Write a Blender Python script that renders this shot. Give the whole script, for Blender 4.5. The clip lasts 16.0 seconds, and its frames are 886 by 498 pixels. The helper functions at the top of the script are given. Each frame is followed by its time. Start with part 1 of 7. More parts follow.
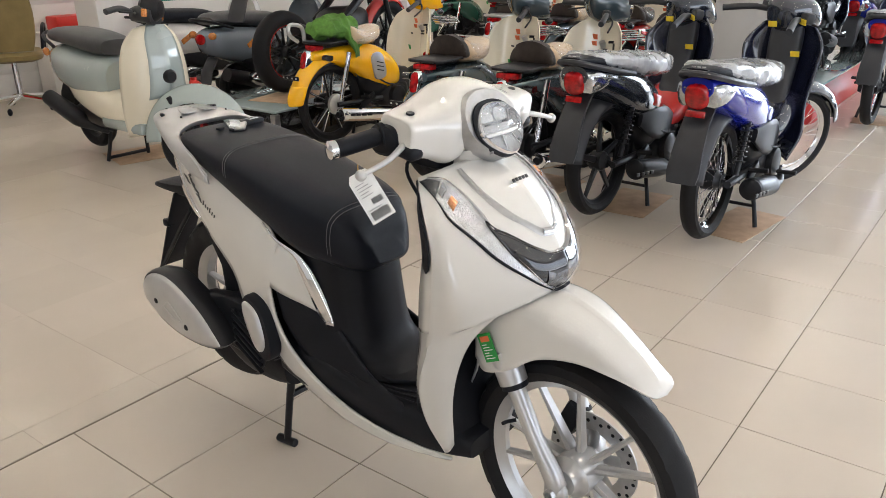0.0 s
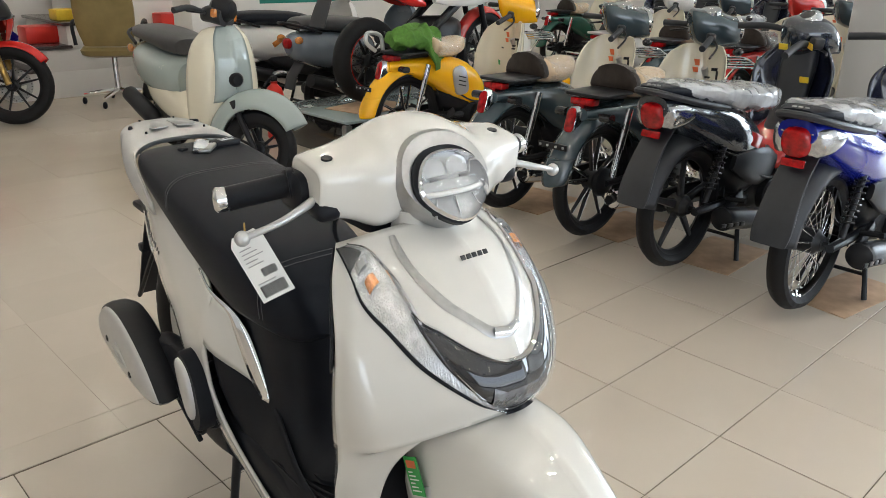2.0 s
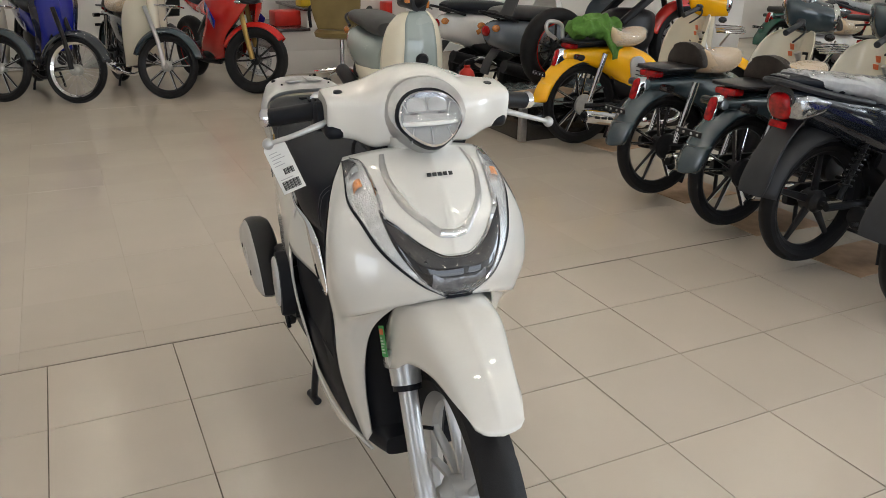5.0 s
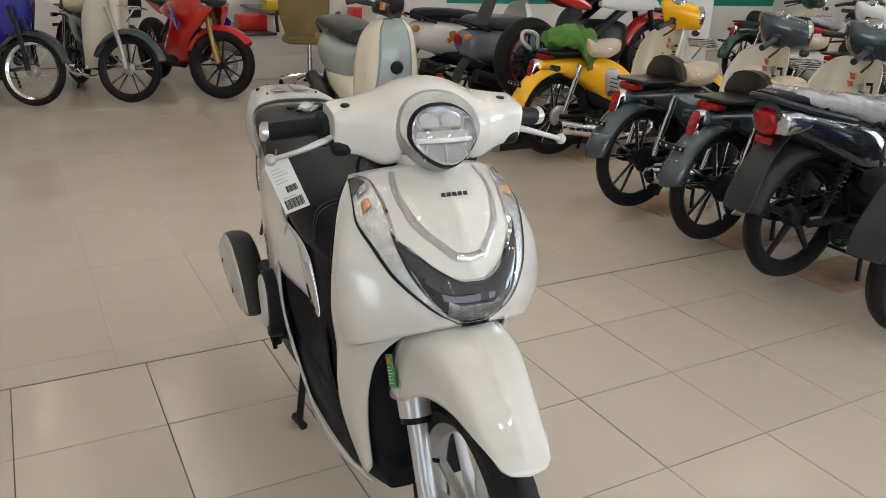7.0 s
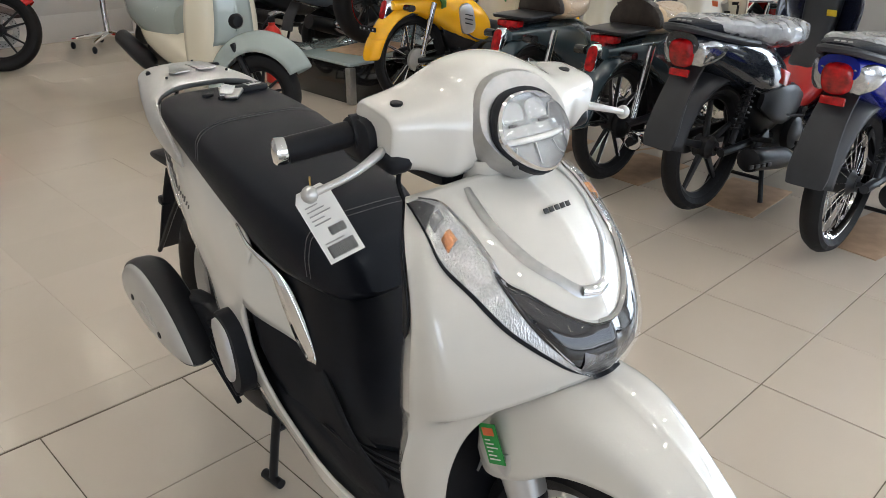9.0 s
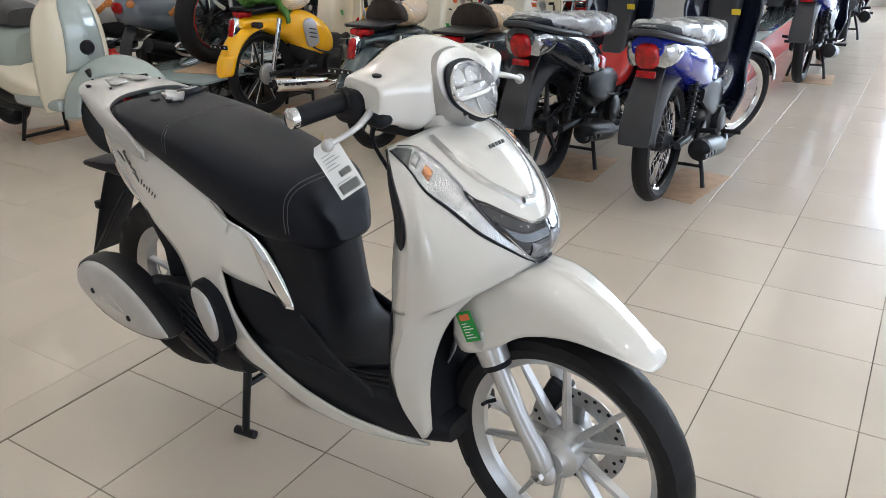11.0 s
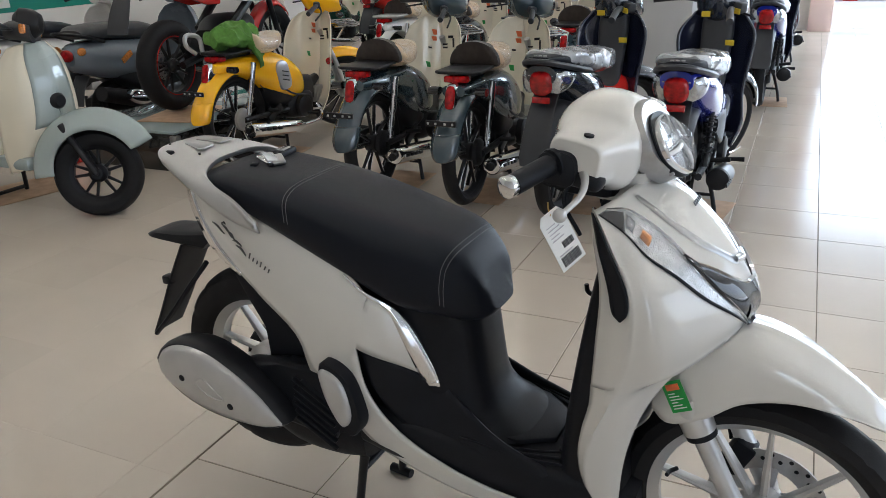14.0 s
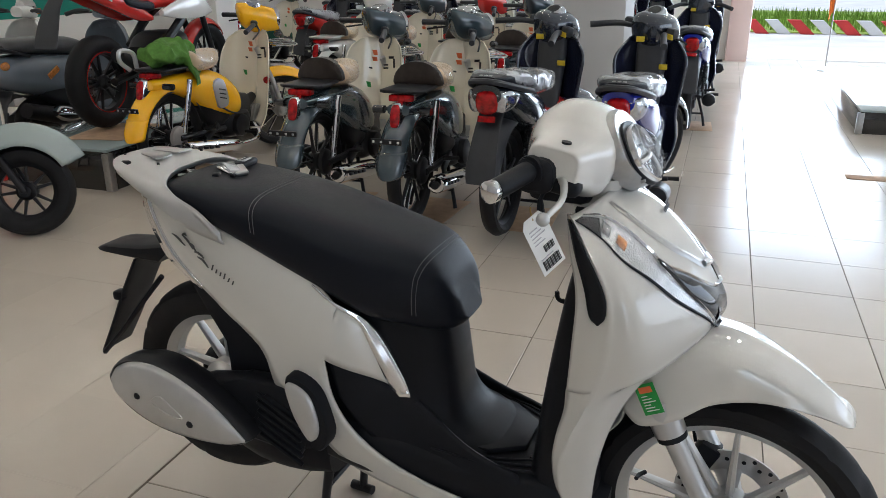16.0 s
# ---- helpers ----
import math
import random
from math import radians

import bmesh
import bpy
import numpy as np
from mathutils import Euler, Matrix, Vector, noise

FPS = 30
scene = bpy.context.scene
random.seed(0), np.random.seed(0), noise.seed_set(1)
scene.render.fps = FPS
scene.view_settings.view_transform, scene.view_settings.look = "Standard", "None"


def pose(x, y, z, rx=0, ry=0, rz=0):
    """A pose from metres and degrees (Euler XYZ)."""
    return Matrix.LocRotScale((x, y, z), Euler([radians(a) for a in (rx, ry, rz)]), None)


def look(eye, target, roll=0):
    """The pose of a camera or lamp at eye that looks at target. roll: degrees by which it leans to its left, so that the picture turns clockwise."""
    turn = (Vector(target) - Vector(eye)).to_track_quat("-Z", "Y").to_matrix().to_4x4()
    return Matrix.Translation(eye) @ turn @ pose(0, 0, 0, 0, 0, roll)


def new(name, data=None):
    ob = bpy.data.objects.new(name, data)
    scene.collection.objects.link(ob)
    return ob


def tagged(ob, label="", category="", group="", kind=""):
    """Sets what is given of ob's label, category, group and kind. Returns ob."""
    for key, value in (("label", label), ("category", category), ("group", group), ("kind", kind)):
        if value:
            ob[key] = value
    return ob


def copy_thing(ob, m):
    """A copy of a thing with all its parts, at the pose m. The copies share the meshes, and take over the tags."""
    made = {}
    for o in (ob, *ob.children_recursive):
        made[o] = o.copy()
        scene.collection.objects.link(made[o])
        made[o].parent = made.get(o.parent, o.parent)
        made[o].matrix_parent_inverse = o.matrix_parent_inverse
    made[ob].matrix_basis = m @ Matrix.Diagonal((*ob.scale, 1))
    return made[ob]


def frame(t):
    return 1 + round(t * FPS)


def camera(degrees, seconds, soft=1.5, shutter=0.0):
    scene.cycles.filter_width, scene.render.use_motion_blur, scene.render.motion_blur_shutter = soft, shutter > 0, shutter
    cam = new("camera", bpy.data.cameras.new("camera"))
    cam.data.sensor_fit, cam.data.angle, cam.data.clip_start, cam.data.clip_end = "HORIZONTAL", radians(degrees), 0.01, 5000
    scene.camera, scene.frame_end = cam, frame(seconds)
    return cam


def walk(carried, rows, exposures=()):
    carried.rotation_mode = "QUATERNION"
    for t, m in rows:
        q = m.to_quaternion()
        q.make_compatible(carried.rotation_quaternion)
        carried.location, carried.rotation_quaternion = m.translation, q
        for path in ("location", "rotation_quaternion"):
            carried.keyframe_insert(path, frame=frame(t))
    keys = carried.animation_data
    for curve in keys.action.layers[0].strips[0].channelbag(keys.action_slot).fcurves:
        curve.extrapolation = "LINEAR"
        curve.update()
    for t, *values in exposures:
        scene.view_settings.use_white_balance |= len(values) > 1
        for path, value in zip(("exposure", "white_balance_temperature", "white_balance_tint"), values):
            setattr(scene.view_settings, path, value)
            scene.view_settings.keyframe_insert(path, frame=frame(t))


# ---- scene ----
cam = camera(59.5, 16.0, soft=0.5)
PATH = [
    (0, (-2.502, -0.897, 1.367), (-1.024, 0.232, 0.632), -0.9),
    (0.5, (-2.359, -0.9, 1.375), (-0.882, 0.263, 0.693), 1.2),
    (1, (-2.177, -0.807, 1.347), (-0.718, 0.392, 0.688), 0.1),
    (1.5, (-2.055, -0.753, 1.339), (-0.634, 0.473, 0.649), 1.7),
    (2, (-1.979, -0.852, 1.338), (-0.686, 0.499, 0.629), 1.0),
    (2.5, (-1.926, -0.968, 1.325), (-0.758, 0.462, 0.556), 1.7),
    (3, (-1.95, -1.092, 1.341), (-0.836, 0.4, 0.611), -0.0),
    (3.5, (-1.974, -1.253, 1.338), (-0.921, 0.277, 0.595), -0.1),
    (4, (-1.923, -1.339, 1.339), (-0.989, 0.273, 0.61), -0.9),
    (4.5, (-1.815, -1.406, 1.329), (-0.998, 0.268, 0.601), 0.9),
    (7, (-1.872, -1.275, 1.324), (-0.956, 0.355, 0.615), 2.4),
    (7.2, (-1.872, -1.225, 1.318), (-0.9, 0.349, 0.59), 2.6),
    (7.5, (-1.882, -1.137, 1.302), (-0.871, 0.403, 0.523), 2.8),
    (8, (-1.889, -0.965, 1.318), (-0.847, 0.584, 0.602), -2.5),
    (8.5, (-1.925, -0.84, 1.315), (-0.746, 0.598, 0.58), 0.3),
    (9, (-2.003, -0.697, 1.315), (-0.73, 0.595, 0.472), 0.4),
    (9.5, (-2.066, -0.645, 1.31), (-0.637, 0.508, 0.517), 0.4),
    (10, (-2.199, -0.727, 1.307), (-0.737, 0.394, 0.528), 0.8),
    (10.2, (-2.253, -0.773, 1.31), (-0.774, 0.308, 0.509), 0.5),
    (12.3, (-2.633, -0.624, 1.354), (-0.985, 0.234, 0.613), 0.0),
    (12.5, (-2.604, -0.576, 1.35), (-0.947, 0.279, 0.627), 0.4),
    (13, (-2.536, -0.425, 1.36), (-0.865, 0.333, 0.564), -1.9),
    (13.5, (-2.553, -0.295, 1.371), (-0.89, 0.505, 0.599), -1.6),
    (14, (-2.576, -0.24, 1.367), (-0.896, 0.548, 0.622), -2.0),
    (14.5, (-2.589, -0.235, 1.362), (-0.885, 0.512, 0.629), -1.3),
    (15, (-2.59, -0.229, 1.362), (-0.857, 0.481, 0.661), -0.8),
    (15.5, (-2.597, -0.197, 1.354), (-0.845, 0.491, 0.677), -0.2),
    (16, (-2.621, -0.162, 1.34), (-0.851, 0.461, 0.65), -0.3),
]
walk(cam, [(t, look(eye, target, roll)) for t, eye, target, roll in PATH], [(0.0, 0.0, 6050, 12), (1.0, -0.12, 6000, 10), (2.5, -0.13, 5950, 7), (4.5, -0.35, 6050, 9), (7.0, -0.35, 6050, 9), (8.0, -0.17, 5950, 8), (8.5, -0.09, 5900, 8), (9.0, -0.19, 5850, 9), (12.5, -0.07, 5650, 9), (14.0, -0.44, 5650, 9), (16.0, -0.54, 5700, 9)])

# ---- world and light ----
scene.view_settings.exposure = 0.0
world = bpy.data.worlds.new("sky")
scene.world = world
world.use_nodes = True
wn = world.node_tree
sky = wn.nodes.new("ShaderNodeTexSky")
sky.sky_type, sky.sun_disc = "NISHITA", False
sky.sun_elevation, sky.sun_rotation = radians(50), radians(60)
wn.links.new(sky.outputs[0], wn.nodes["Background"].inputs[0])
wn.nodes["Background"].inputs[1].default_value = 0.15
sun_data = bpy.data.lights.new("sun", "SUN")
sun_data.energy, sun_data.angle, sun_data.color = 5.0, radians(0.6), (1, 0.95, 0.88)
sun = new("sun", sun_data)
sun.matrix_world = look((14, -6, 12), (12, -2, 0))
day_data = bpy.data.lights.new("doorway_daylight", "AREA")
day_data.shape, day_data.size, day_data.size_y, day_data.energy = "RECTANGLE", 5.4, 2.7, 425
day_data.color = (0.88, 0.95, 1.0)
day = new("doorway_daylight", day_data)
day.matrix_world = look((9.7, -3.2, 1.55), (0, -2.2, 1.0))
# fill lamp added on the unseen south side; no window is known there
south_fill_data = bpy.data.lights.new("shopfront_daylight", "AREA")
south_fill_data.shape, south_fill_data.size, south_fill_data.size_y, south_fill_data.energy = "RECTANGLE", 7.6, 2.6, 165
south_fill_data.color = (0.97, 0.98, 1.0)
south_fill = new("shopfront_daylight", south_fill_data)
south_fill.matrix_world = look((0.5, -6.35, 1.6), (0.5, 0, 1.0))

side_data = bpy.data.lights.new("side_door_daylight", "AREA")
side_data.shape, side_data.size, side_data.size_y, side_data.energy = "RECTANGLE", 0.95, 2.1, 22
side_data.color = (0.97, 0.98, 1.0)
side = new("side_door_daylight", side_data)
side.matrix_world = look((-6.5, -2.4, 1.1), (0, -2.4, 1.1))

# ---- materials ----


def material(name, color, rough=0.5, metal=0.0, vary=0.06, scale=8.0, bump=0.0, bump_scale=120.0, coat=0.0, trans=0.0, ior=1.45,
             emit=None, alpha=1.0, spec=0.5, rough_vary=0.0, per_object=0.0, world_space=False):
    m = bpy.data.materials.new(name)
    m.use_nodes = True
    nt = m.node_tree
    b = nt.nodes["Principled BSDF"]
    b.inputs["Base Color"].default_value = (*color, 1)
    b.inputs["Roughness"].default_value = rough
    b.inputs["Metallic"].default_value = metal
    b.inputs["Coat Weight"].default_value = coat
    b.inputs["Coat Roughness"].default_value, b.inputs["Coat IOR"].default_value = 0.006, 1.7
    b.inputs["Transmission Weight"].default_value = trans
    b.inputs["IOR"].default_value = ior
    b.inputs["Alpha"].default_value = alpha
    b.inputs["Specular IOR Level"].default_value = spec
    if emit:
        b.inputs["Emission Color"].default_value = (*emit[0], 1)
        b.inputs["Emission Strength"].default_value = emit[1]
    tc = nt.nodes.new("ShaderNodeTexCoord")
    where = nt.nodes.new("ShaderNodeNewGeometry").outputs["Position"] if world_space else tc.outputs["Object"]
    if vary or rough_vary:
        n = nt.nodes.new("ShaderNodeTexNoise")
        n.inputs["Scale"].default_value, n.inputs["Detail"].default_value = scale, 6
        nt.links.new(where, n.inputs["Vector"])
        if vary:
            r = nt.nodes.new("ShaderNodeMapRange")
            r.inputs["From Min"].default_value, r.inputs["From Max"].default_value = 0.3, 0.7
            r.inputs["To Min"].default_value, r.inputs["To Max"].default_value = 1 - vary, 1 + vary
            nt.links.new(n.outputs["Fac"], r.inputs["Value"])
            mix = nt.nodes.new("ShaderNodeVectorMath")
            mix.operation = "SCALE"
            mix.inputs[0].default_value = color
            last = r.outputs["Result"]
            if per_object:
                info = nt.nodes.new("ShaderNodeObjectInfo")
                q = nt.nodes.new("ShaderNodeMapRange")
                q.inputs["To Min"].default_value, q.inputs["To Max"].default_value = 1 - per_object, 1 + per_object
                nt.links.new(info.outputs["Random"], q.inputs["Value"])
                mul = nt.nodes.new("ShaderNodeMath")
                mul.operation = "MULTIPLY"
                nt.links.new(last, mul.inputs[0])
                nt.links.new(q.outputs["Result"], mul.inputs[1])
                last = mul.outputs[0]
            nt.links.new(last, mix.inputs["Scale"])
            nt.links.new(mix.outputs[0], b.inputs["Base Color"])
        if rough_vary:
            r2 = nt.nodes.new("ShaderNodeMapRange")
            r2.inputs["From Min"].default_value, r2.inputs["From Max"].default_value = 0.3, 0.7
            r2.inputs["To Min"].default_value, r2.inputs["To Max"].default_value = max(0.02, rough - rough_vary), rough + rough_vary
            nt.links.new(n.outputs["Fac"], r2.inputs["Value"])
            nt.links.new(r2.outputs["Result"], b.inputs["Roughness"])
    if bump:
        n2 = nt.nodes.new("ShaderNodeTexNoise")
        n2.inputs["Scale"].default_value, n2.inputs["Detail"].default_value = bump_scale, 4
        nt.links.new(where, n2.inputs["Vector"])
        bp = nt.nodes.new("ShaderNodeBump")
        bp.inputs["Strength"].default_value, bp.inputs["Distance"].default_value = bump, 0.002
        nt.links.new(n2.outputs["Fac"], bp.inputs["Height"])
        nt.links.new(bp.outputs["Normal"], b.inputs["Normal"])
    return m


def paint(name, color, rough=0.22, coat=0.8):
    return material(name, color, rough, vary=0.03, scale=3, coat=coat, bump=0.02, bump_scale=500, rough_vary=0.03)


PEARL = paint("pearl_white_paint", (0.66, 0.65, 0.615), 0.24, 1.0)
CREAM = paint("cream_paint", (0.80, 0.75, 0.61), 0.25, 0.8)
MINT = paint("mint_grey_paint", (0.36, 0.42, 0.41), 0.25)
SLATE = paint("slate_blue_paint", (0.034, 0.054, 0.068), 0.18)
YELLOW = paint("yellow_paint", (1.0, 0.52, 0.0), 0.25, 0.45)
RED = paint("red_paint", (0.55, 0.02, 0.015), 0.2)
ORANGE = paint("orange_red_paint", (0.62, 0.016, 0.012), 0.22)
BLUE = paint("deep_blue_paint", (0.012, 0.02, 0.32), 0.18)
INK = paint("ink_black_paint", (0.022, 0.028, 0.042), 0.15)
NAVY = paint("navy_gloss_panel", (0.012, 0.015, 0.036), 0.14)
GREYBLUE = paint("storm_grey_paint", (0.16, 0.19, 0.23), 0.25)
SNOW = paint("snow_white_paint", (0.75, 0.75, 0.74), 0.25)
GREEN = paint("deep_green_paint", (0.02, 0.09, 0.06), 0.25)
SILVER = material("silver_paint", (0.54, 0.54, 0.54), 0.33, 0.55, 0.04, 20, bump=0.03, bump_scale=600, coat=0.3)
ALLOY = material("cast_alloy", (0.50, 0.50, 0.49), 0.36, 0.75, 0.08, 30, bump=0.06, bump_scale=400)
CHROME = material("chrome", (0.85, 0.85, 0.86), 0.06, 1.0, 0.02, 12)
STEEL = material("brushed_steel", (0.45, 0.45, 0.45), 0.3, 0.9, 0.1, 40, bump=0.05, bump_scale=300)
BLACK = material("black_plastic", (0.010, 0.011, 0.0145), 0.46, 0, 0.15, 15, bump=0.1, bump_scale=700, rough_vary=0.06, spec=0.2)
# black plastic of the other bikes, base lifted to paint in doorway glare
HAZEBLACK = material("dull_black_plastic", (0.026, 0.028, 0.033), 0.45, 0, 0.15, 15, bump=0.1, bump_scale=500, rough_vary=0.06)
SATIN = material("satin_black_metal", (0.010, 0.0105, 0.013), 0.36, 0.0, 0.2, 18, bump=0.05, bump_scale=200, spec=0.35)
RUBBER = material("tyre_rubber", (0.013, 0.013, 0.0145), 0.58, 0, 0.2, 25, bump=0.2, bump_scale=350, rough_vary=0.1, spec=0.25)
VINYL = material("seat_vinyl", (0.007, 0.009, 0.015), 0.46, 0, 0.12, 6, bump=0.2, bump_scale=900, rough_vary=0.05, spec=0.24)
STITCH = material("grey_stitching", (0.12, 0.12, 0.125), 0.7)
GREYVINYL = material("grey_seat_vinyl", (0.06, 0.06, 0.062), 0.4, 0, 0.2, 9, bump=0.2, bump_scale=300)
TANVINYL = material("cream_seat_vinyl", (0.62, 0.47, 0.30), 0.3, 0, 0.08, 9, bump=0.12, bump_scale=300, coat=0.5)
BROWNVINYL = material("dark_brown_vinyl", (0.032, 0.024, 0.02), 0.4, 0, 0.3, 30, bump=0.4, bump_scale=160)
WRAP = material("clear_plastic_wrap", (0.85, 0.87, 0.9), 0.06, 0, 0.12, 25, bump=1.0, bump_scale=55, coat=1.0, alpha=0.55)
FILM = material("clear_cover", (0.9, 0.92, 0.93), 0.02, 0, 0, alpha=0.09, coat=1.0)
FILM2 = material("clear_seat_film", (0.85, 0.87, 0.9), 0.08, 0, 0.1, 25, bump=0.8, bump_scale=40, alpha=0.22, coat=1.0)
LAMPWHITE = material("lamp_reflector", (0.5, 0.51, 0.53), 0.14, 0.9, 0.2, 60, bump=0.5, bump_scale=60)
RIBBED = material("ribbed_reflector", (0.62, 0.63, 0.64), 0.2, 0.7, 0.3, 55)
_n = RIBBED.node_tree
_w = _n.nodes.new("ShaderNodeTexVoronoi")
_w.inputs["Scale"].default_value = 240
_m = _n.nodes.new("ShaderNodeMapping")
_m.inputs["Scale"].default_value, _m.inputs["Rotation"].default_value = (1.6, 1.6, 0.3), (0, 0.6, 0)
_c = _n.nodes.new("ShaderNodeTexCoord")
_b = _n.nodes.new("ShaderNodeBump")
_b.inputs["Strength"].default_value, _b.inputs["Distance"].default_value = 0.4, 0.002
_n.links.new(_c.outputs["Object"], _m.inputs["Vector"])
_n.links.new(_m.outputs[0], _w.inputs["Vector"])
_n.links.new(_w.outputs["Distance"], _b.inputs["Height"])
_n.links.new(_b.outputs["Normal"], _n.nodes["Principled BSDF"].inputs["Normal"])
FACET = RIBBED.copy()
FACET.name = "facetted_reflector"
FACET.node_tree.nodes["Voronoi Texture"].inputs["Scale"].default_value = 45
FACET.node_tree.nodes["Bump"].inputs["Strength"].default_value = 0.2
FACET.node_tree.nodes["Vector Math"].inputs[0].default_value = (0.36, 0.37, 0.39)
FACET.node_tree.nodes["Mapping"].inputs["Scale"].default_value = (1, 1, 1)
SMOKE = material("smoked_lens", (0.02, 0.02, 0.023), 0.06, 0, 0.15, 80, coat=0.5)
HONEYCOMB = RIBBED.copy()
HONEYCOMB.name = "smoked_honeycomb"
HONEYCOMB.node_tree.nodes["Voronoi Texture"].inputs["Scale"].default_value = 210
HONEYCOMB.node_tree.nodes["Mapping"].inputs["Scale"].default_value = (1, 1, 1)
HONEYCOMB.node_tree.nodes["Vector Math"].inputs[0].default_value = (0.2, 0.2, 0.21)
AMBER = material("amber_lens", (0.6, 0.22, 0.045), 0.15, 0, 0.4, 130, bump=0.5, bump_scale=190, coat=1.0)
REDLENS = material("red_lens", (0.33, 0.002, 0.003), 0.12, 0, 0.55, 45, bump=0.1, bump_scale=60, coat=0.4, spec=0.3)
PAPER = material("white_paper", (0.78, 0.78, 0.76), 0.7, 0, 0.03, 20)
PRINT = material("black_print", (0.03, 0.03, 0.03), 0.6, 0, 0)
GREENPRINT = material("green_print", (0.03, 0.32, 0.06), 0.4, 0, 0.04, 60)
ORANGEPRINT = material("orange_print", (0.72, 0.16, 0.05), 0.45, 0, 0.04, 60)
YELLOWTAPE = material("yellow_tape", (0.75, 0.55, 0.03), 0.45, 0, 0.06, 60)
CLOTH = material("green_cloth", (0.085, 0.2, 0.03), 0.85, 0, 0.18, 40, bump=0.5, bump_scale=500)
CARD = material("brown_cardboard", (0.42, 0.29, 0.19), 0.8, 0, 0.15, 14, bump=0.2, bump_scale=200)
WALLPAINT = material("white_wall_paint", (0.72, 0.71, 0.69), 0.6, 0, 0.03, 1.5, bump=0.05, bump_scale=150)
GREYWALL = material("grey_wall_paint", (0.50, 0.50, 0.50), 0.55, 0, 0.04, 1.2, bump=0.05, bump_scale=150)
CEILING = material("ceiling_paint", (0.75, 0.75, 0.74), 0.8, 0, 0.02, 1)
TEAL = material("teal_paint", (0.01, 0.21, 0.16), 0.45, 0, 0.04, 2)
TREAD = material("dark_granite", (0.05, 0.035, 0.035), 0.25, 0, 0.4, 90, coat=0.3)
GLOSSBLACK = material("gloss_black_panel", (0.015, 0.014, 0.014), 0.1, 0, 0.2, 6, coat=0.6)
GLASSTOP = material("pale_glass_top", (0.34, 0.42, 0.43), 0.06, 0, 0.08, 4, coat=1.0)
OLIVE = material("olive_leather", (0.25, 0.19, 0.075), 0.4, 0, 0.12, 8, bump=0.2, bump_scale=200)
REDPLASTIC = material("red_plastic", (0.62, 0.03, 0.02), 0.35, 0, 0.06, 12)
TILE = material("polished_floor_tile", (0.53, 0.475, 0.405), 0.175, 0, 0.035, 1.7, rough_vary=0.035, per_object=0.03, world_space=True)
GROUT = material("dark_grout", (0.13, 0.105, 0.085), 0.85, 0, 0.3, 30)
_n = GROUT.node_tree
_g = _n.nodes.new("ShaderNodeTexNoise")
_g.inputs["Scale"].default_value, _g.inputs["Detail"].default_value = 3.2, 3
_r = _n.nodes.new("ShaderNodeValToRGB")
_r.color_ramp.elements[0].position, _r.color_ramp.elements[0].color = 0.46, (0.085, 0.066, 0.048, 1)
_r.color_ramp.elements[1].position, _r.color_ramp.elements[1].color = 0.74, (0.3, 0.26, 0.21, 1)
_n.links.new(_n.nodes.new("ShaderNodeNewGeometry").outputs["Position"], _g.inputs["Vector"])
_n.links.new(_g.outputs["Fac"], _r.inputs["Fac"])
_n.links.new(_r.outputs["Color"], _n.nodes["Principled BSDF"].inputs["Base Color"])
LAMPGLOW = material("lamp_glow", (1, 1, 1), 0.5, 0, 0, emit=((1.0, 0.87, 0.69), 175.0))
CONCRETE = material("pale_concrete", (0.74, 0.73, 0.70), 0.8, 0, 0.1, 1.5, bump=0.2, bump_scale=60)
GRASS = material("grass_blades", (0.3, 0.42, 0.07), 0.8, 0, 0.4, 3, bump=0.6, bump_scale=60)
WHITEPAINT = material("white_kerb_paint", (0.78, 0.77, 0.75), 0.6, 0, 0.05, 5)
REDKERB = material("red_kerb_paint", (0.62, 0.045, 0.04), 0.6, 0, 0.08, 5)
PINK = material("pink_tile", (0.74, 0.58, 0.55), 0.25, 0, 0.05, 3, coat=0.3)
WHITEMETAL = material("gold_brake_metal", (0.45, 0.30, 0.10), 0.3, 0.9, 0.1, 20)

# ---- mesh helpers ----


def V(*c):
    return Vector(c)


def spline(points, n, closed=False):
    """n points on a smooth curve through the given ones."""
    p = [Vector(q) for q in points]
    m = len(p)
    if m == 2:
        return [p[0].lerp(p[1], i / (n - 1)) for i in range(n)]
    out = []
    for i in range(n):
        s = i / n * m if closed else i / (n - 1) * (m - 1)
        k = int(s) if closed else min(int(s), m - 2)
        t = s - k
        if closed:
            a, b, c, d = p[(k - 1) % m], p[k % m], p[(k + 1) % m], p[(k + 2) % m]
        else:
            b, c = p[k], p[k + 1]
            a = p[k - 1] if k else b * 2 - c
            d = p[k + 2] if k + 2 < m else c * 2 - b
        out.append(0.5 * (2 * b + (c - a) * t + (2 * a - 5 * b + 4 * c - d) * t * t + (3 * b - a - 3 * c + d) * t ** 3))
    return out


def patch(rows, nu, nv):
    """A smooth grid of nv rows of nu points through rows of control points."""
    fine = [spline(r, nu) for r in rows]
    cols = [spline([r[j] for r in fine], nv) for j in range(nu)]
    return [[cols[j][i] for j in range(nu)] for i in range(nv)]


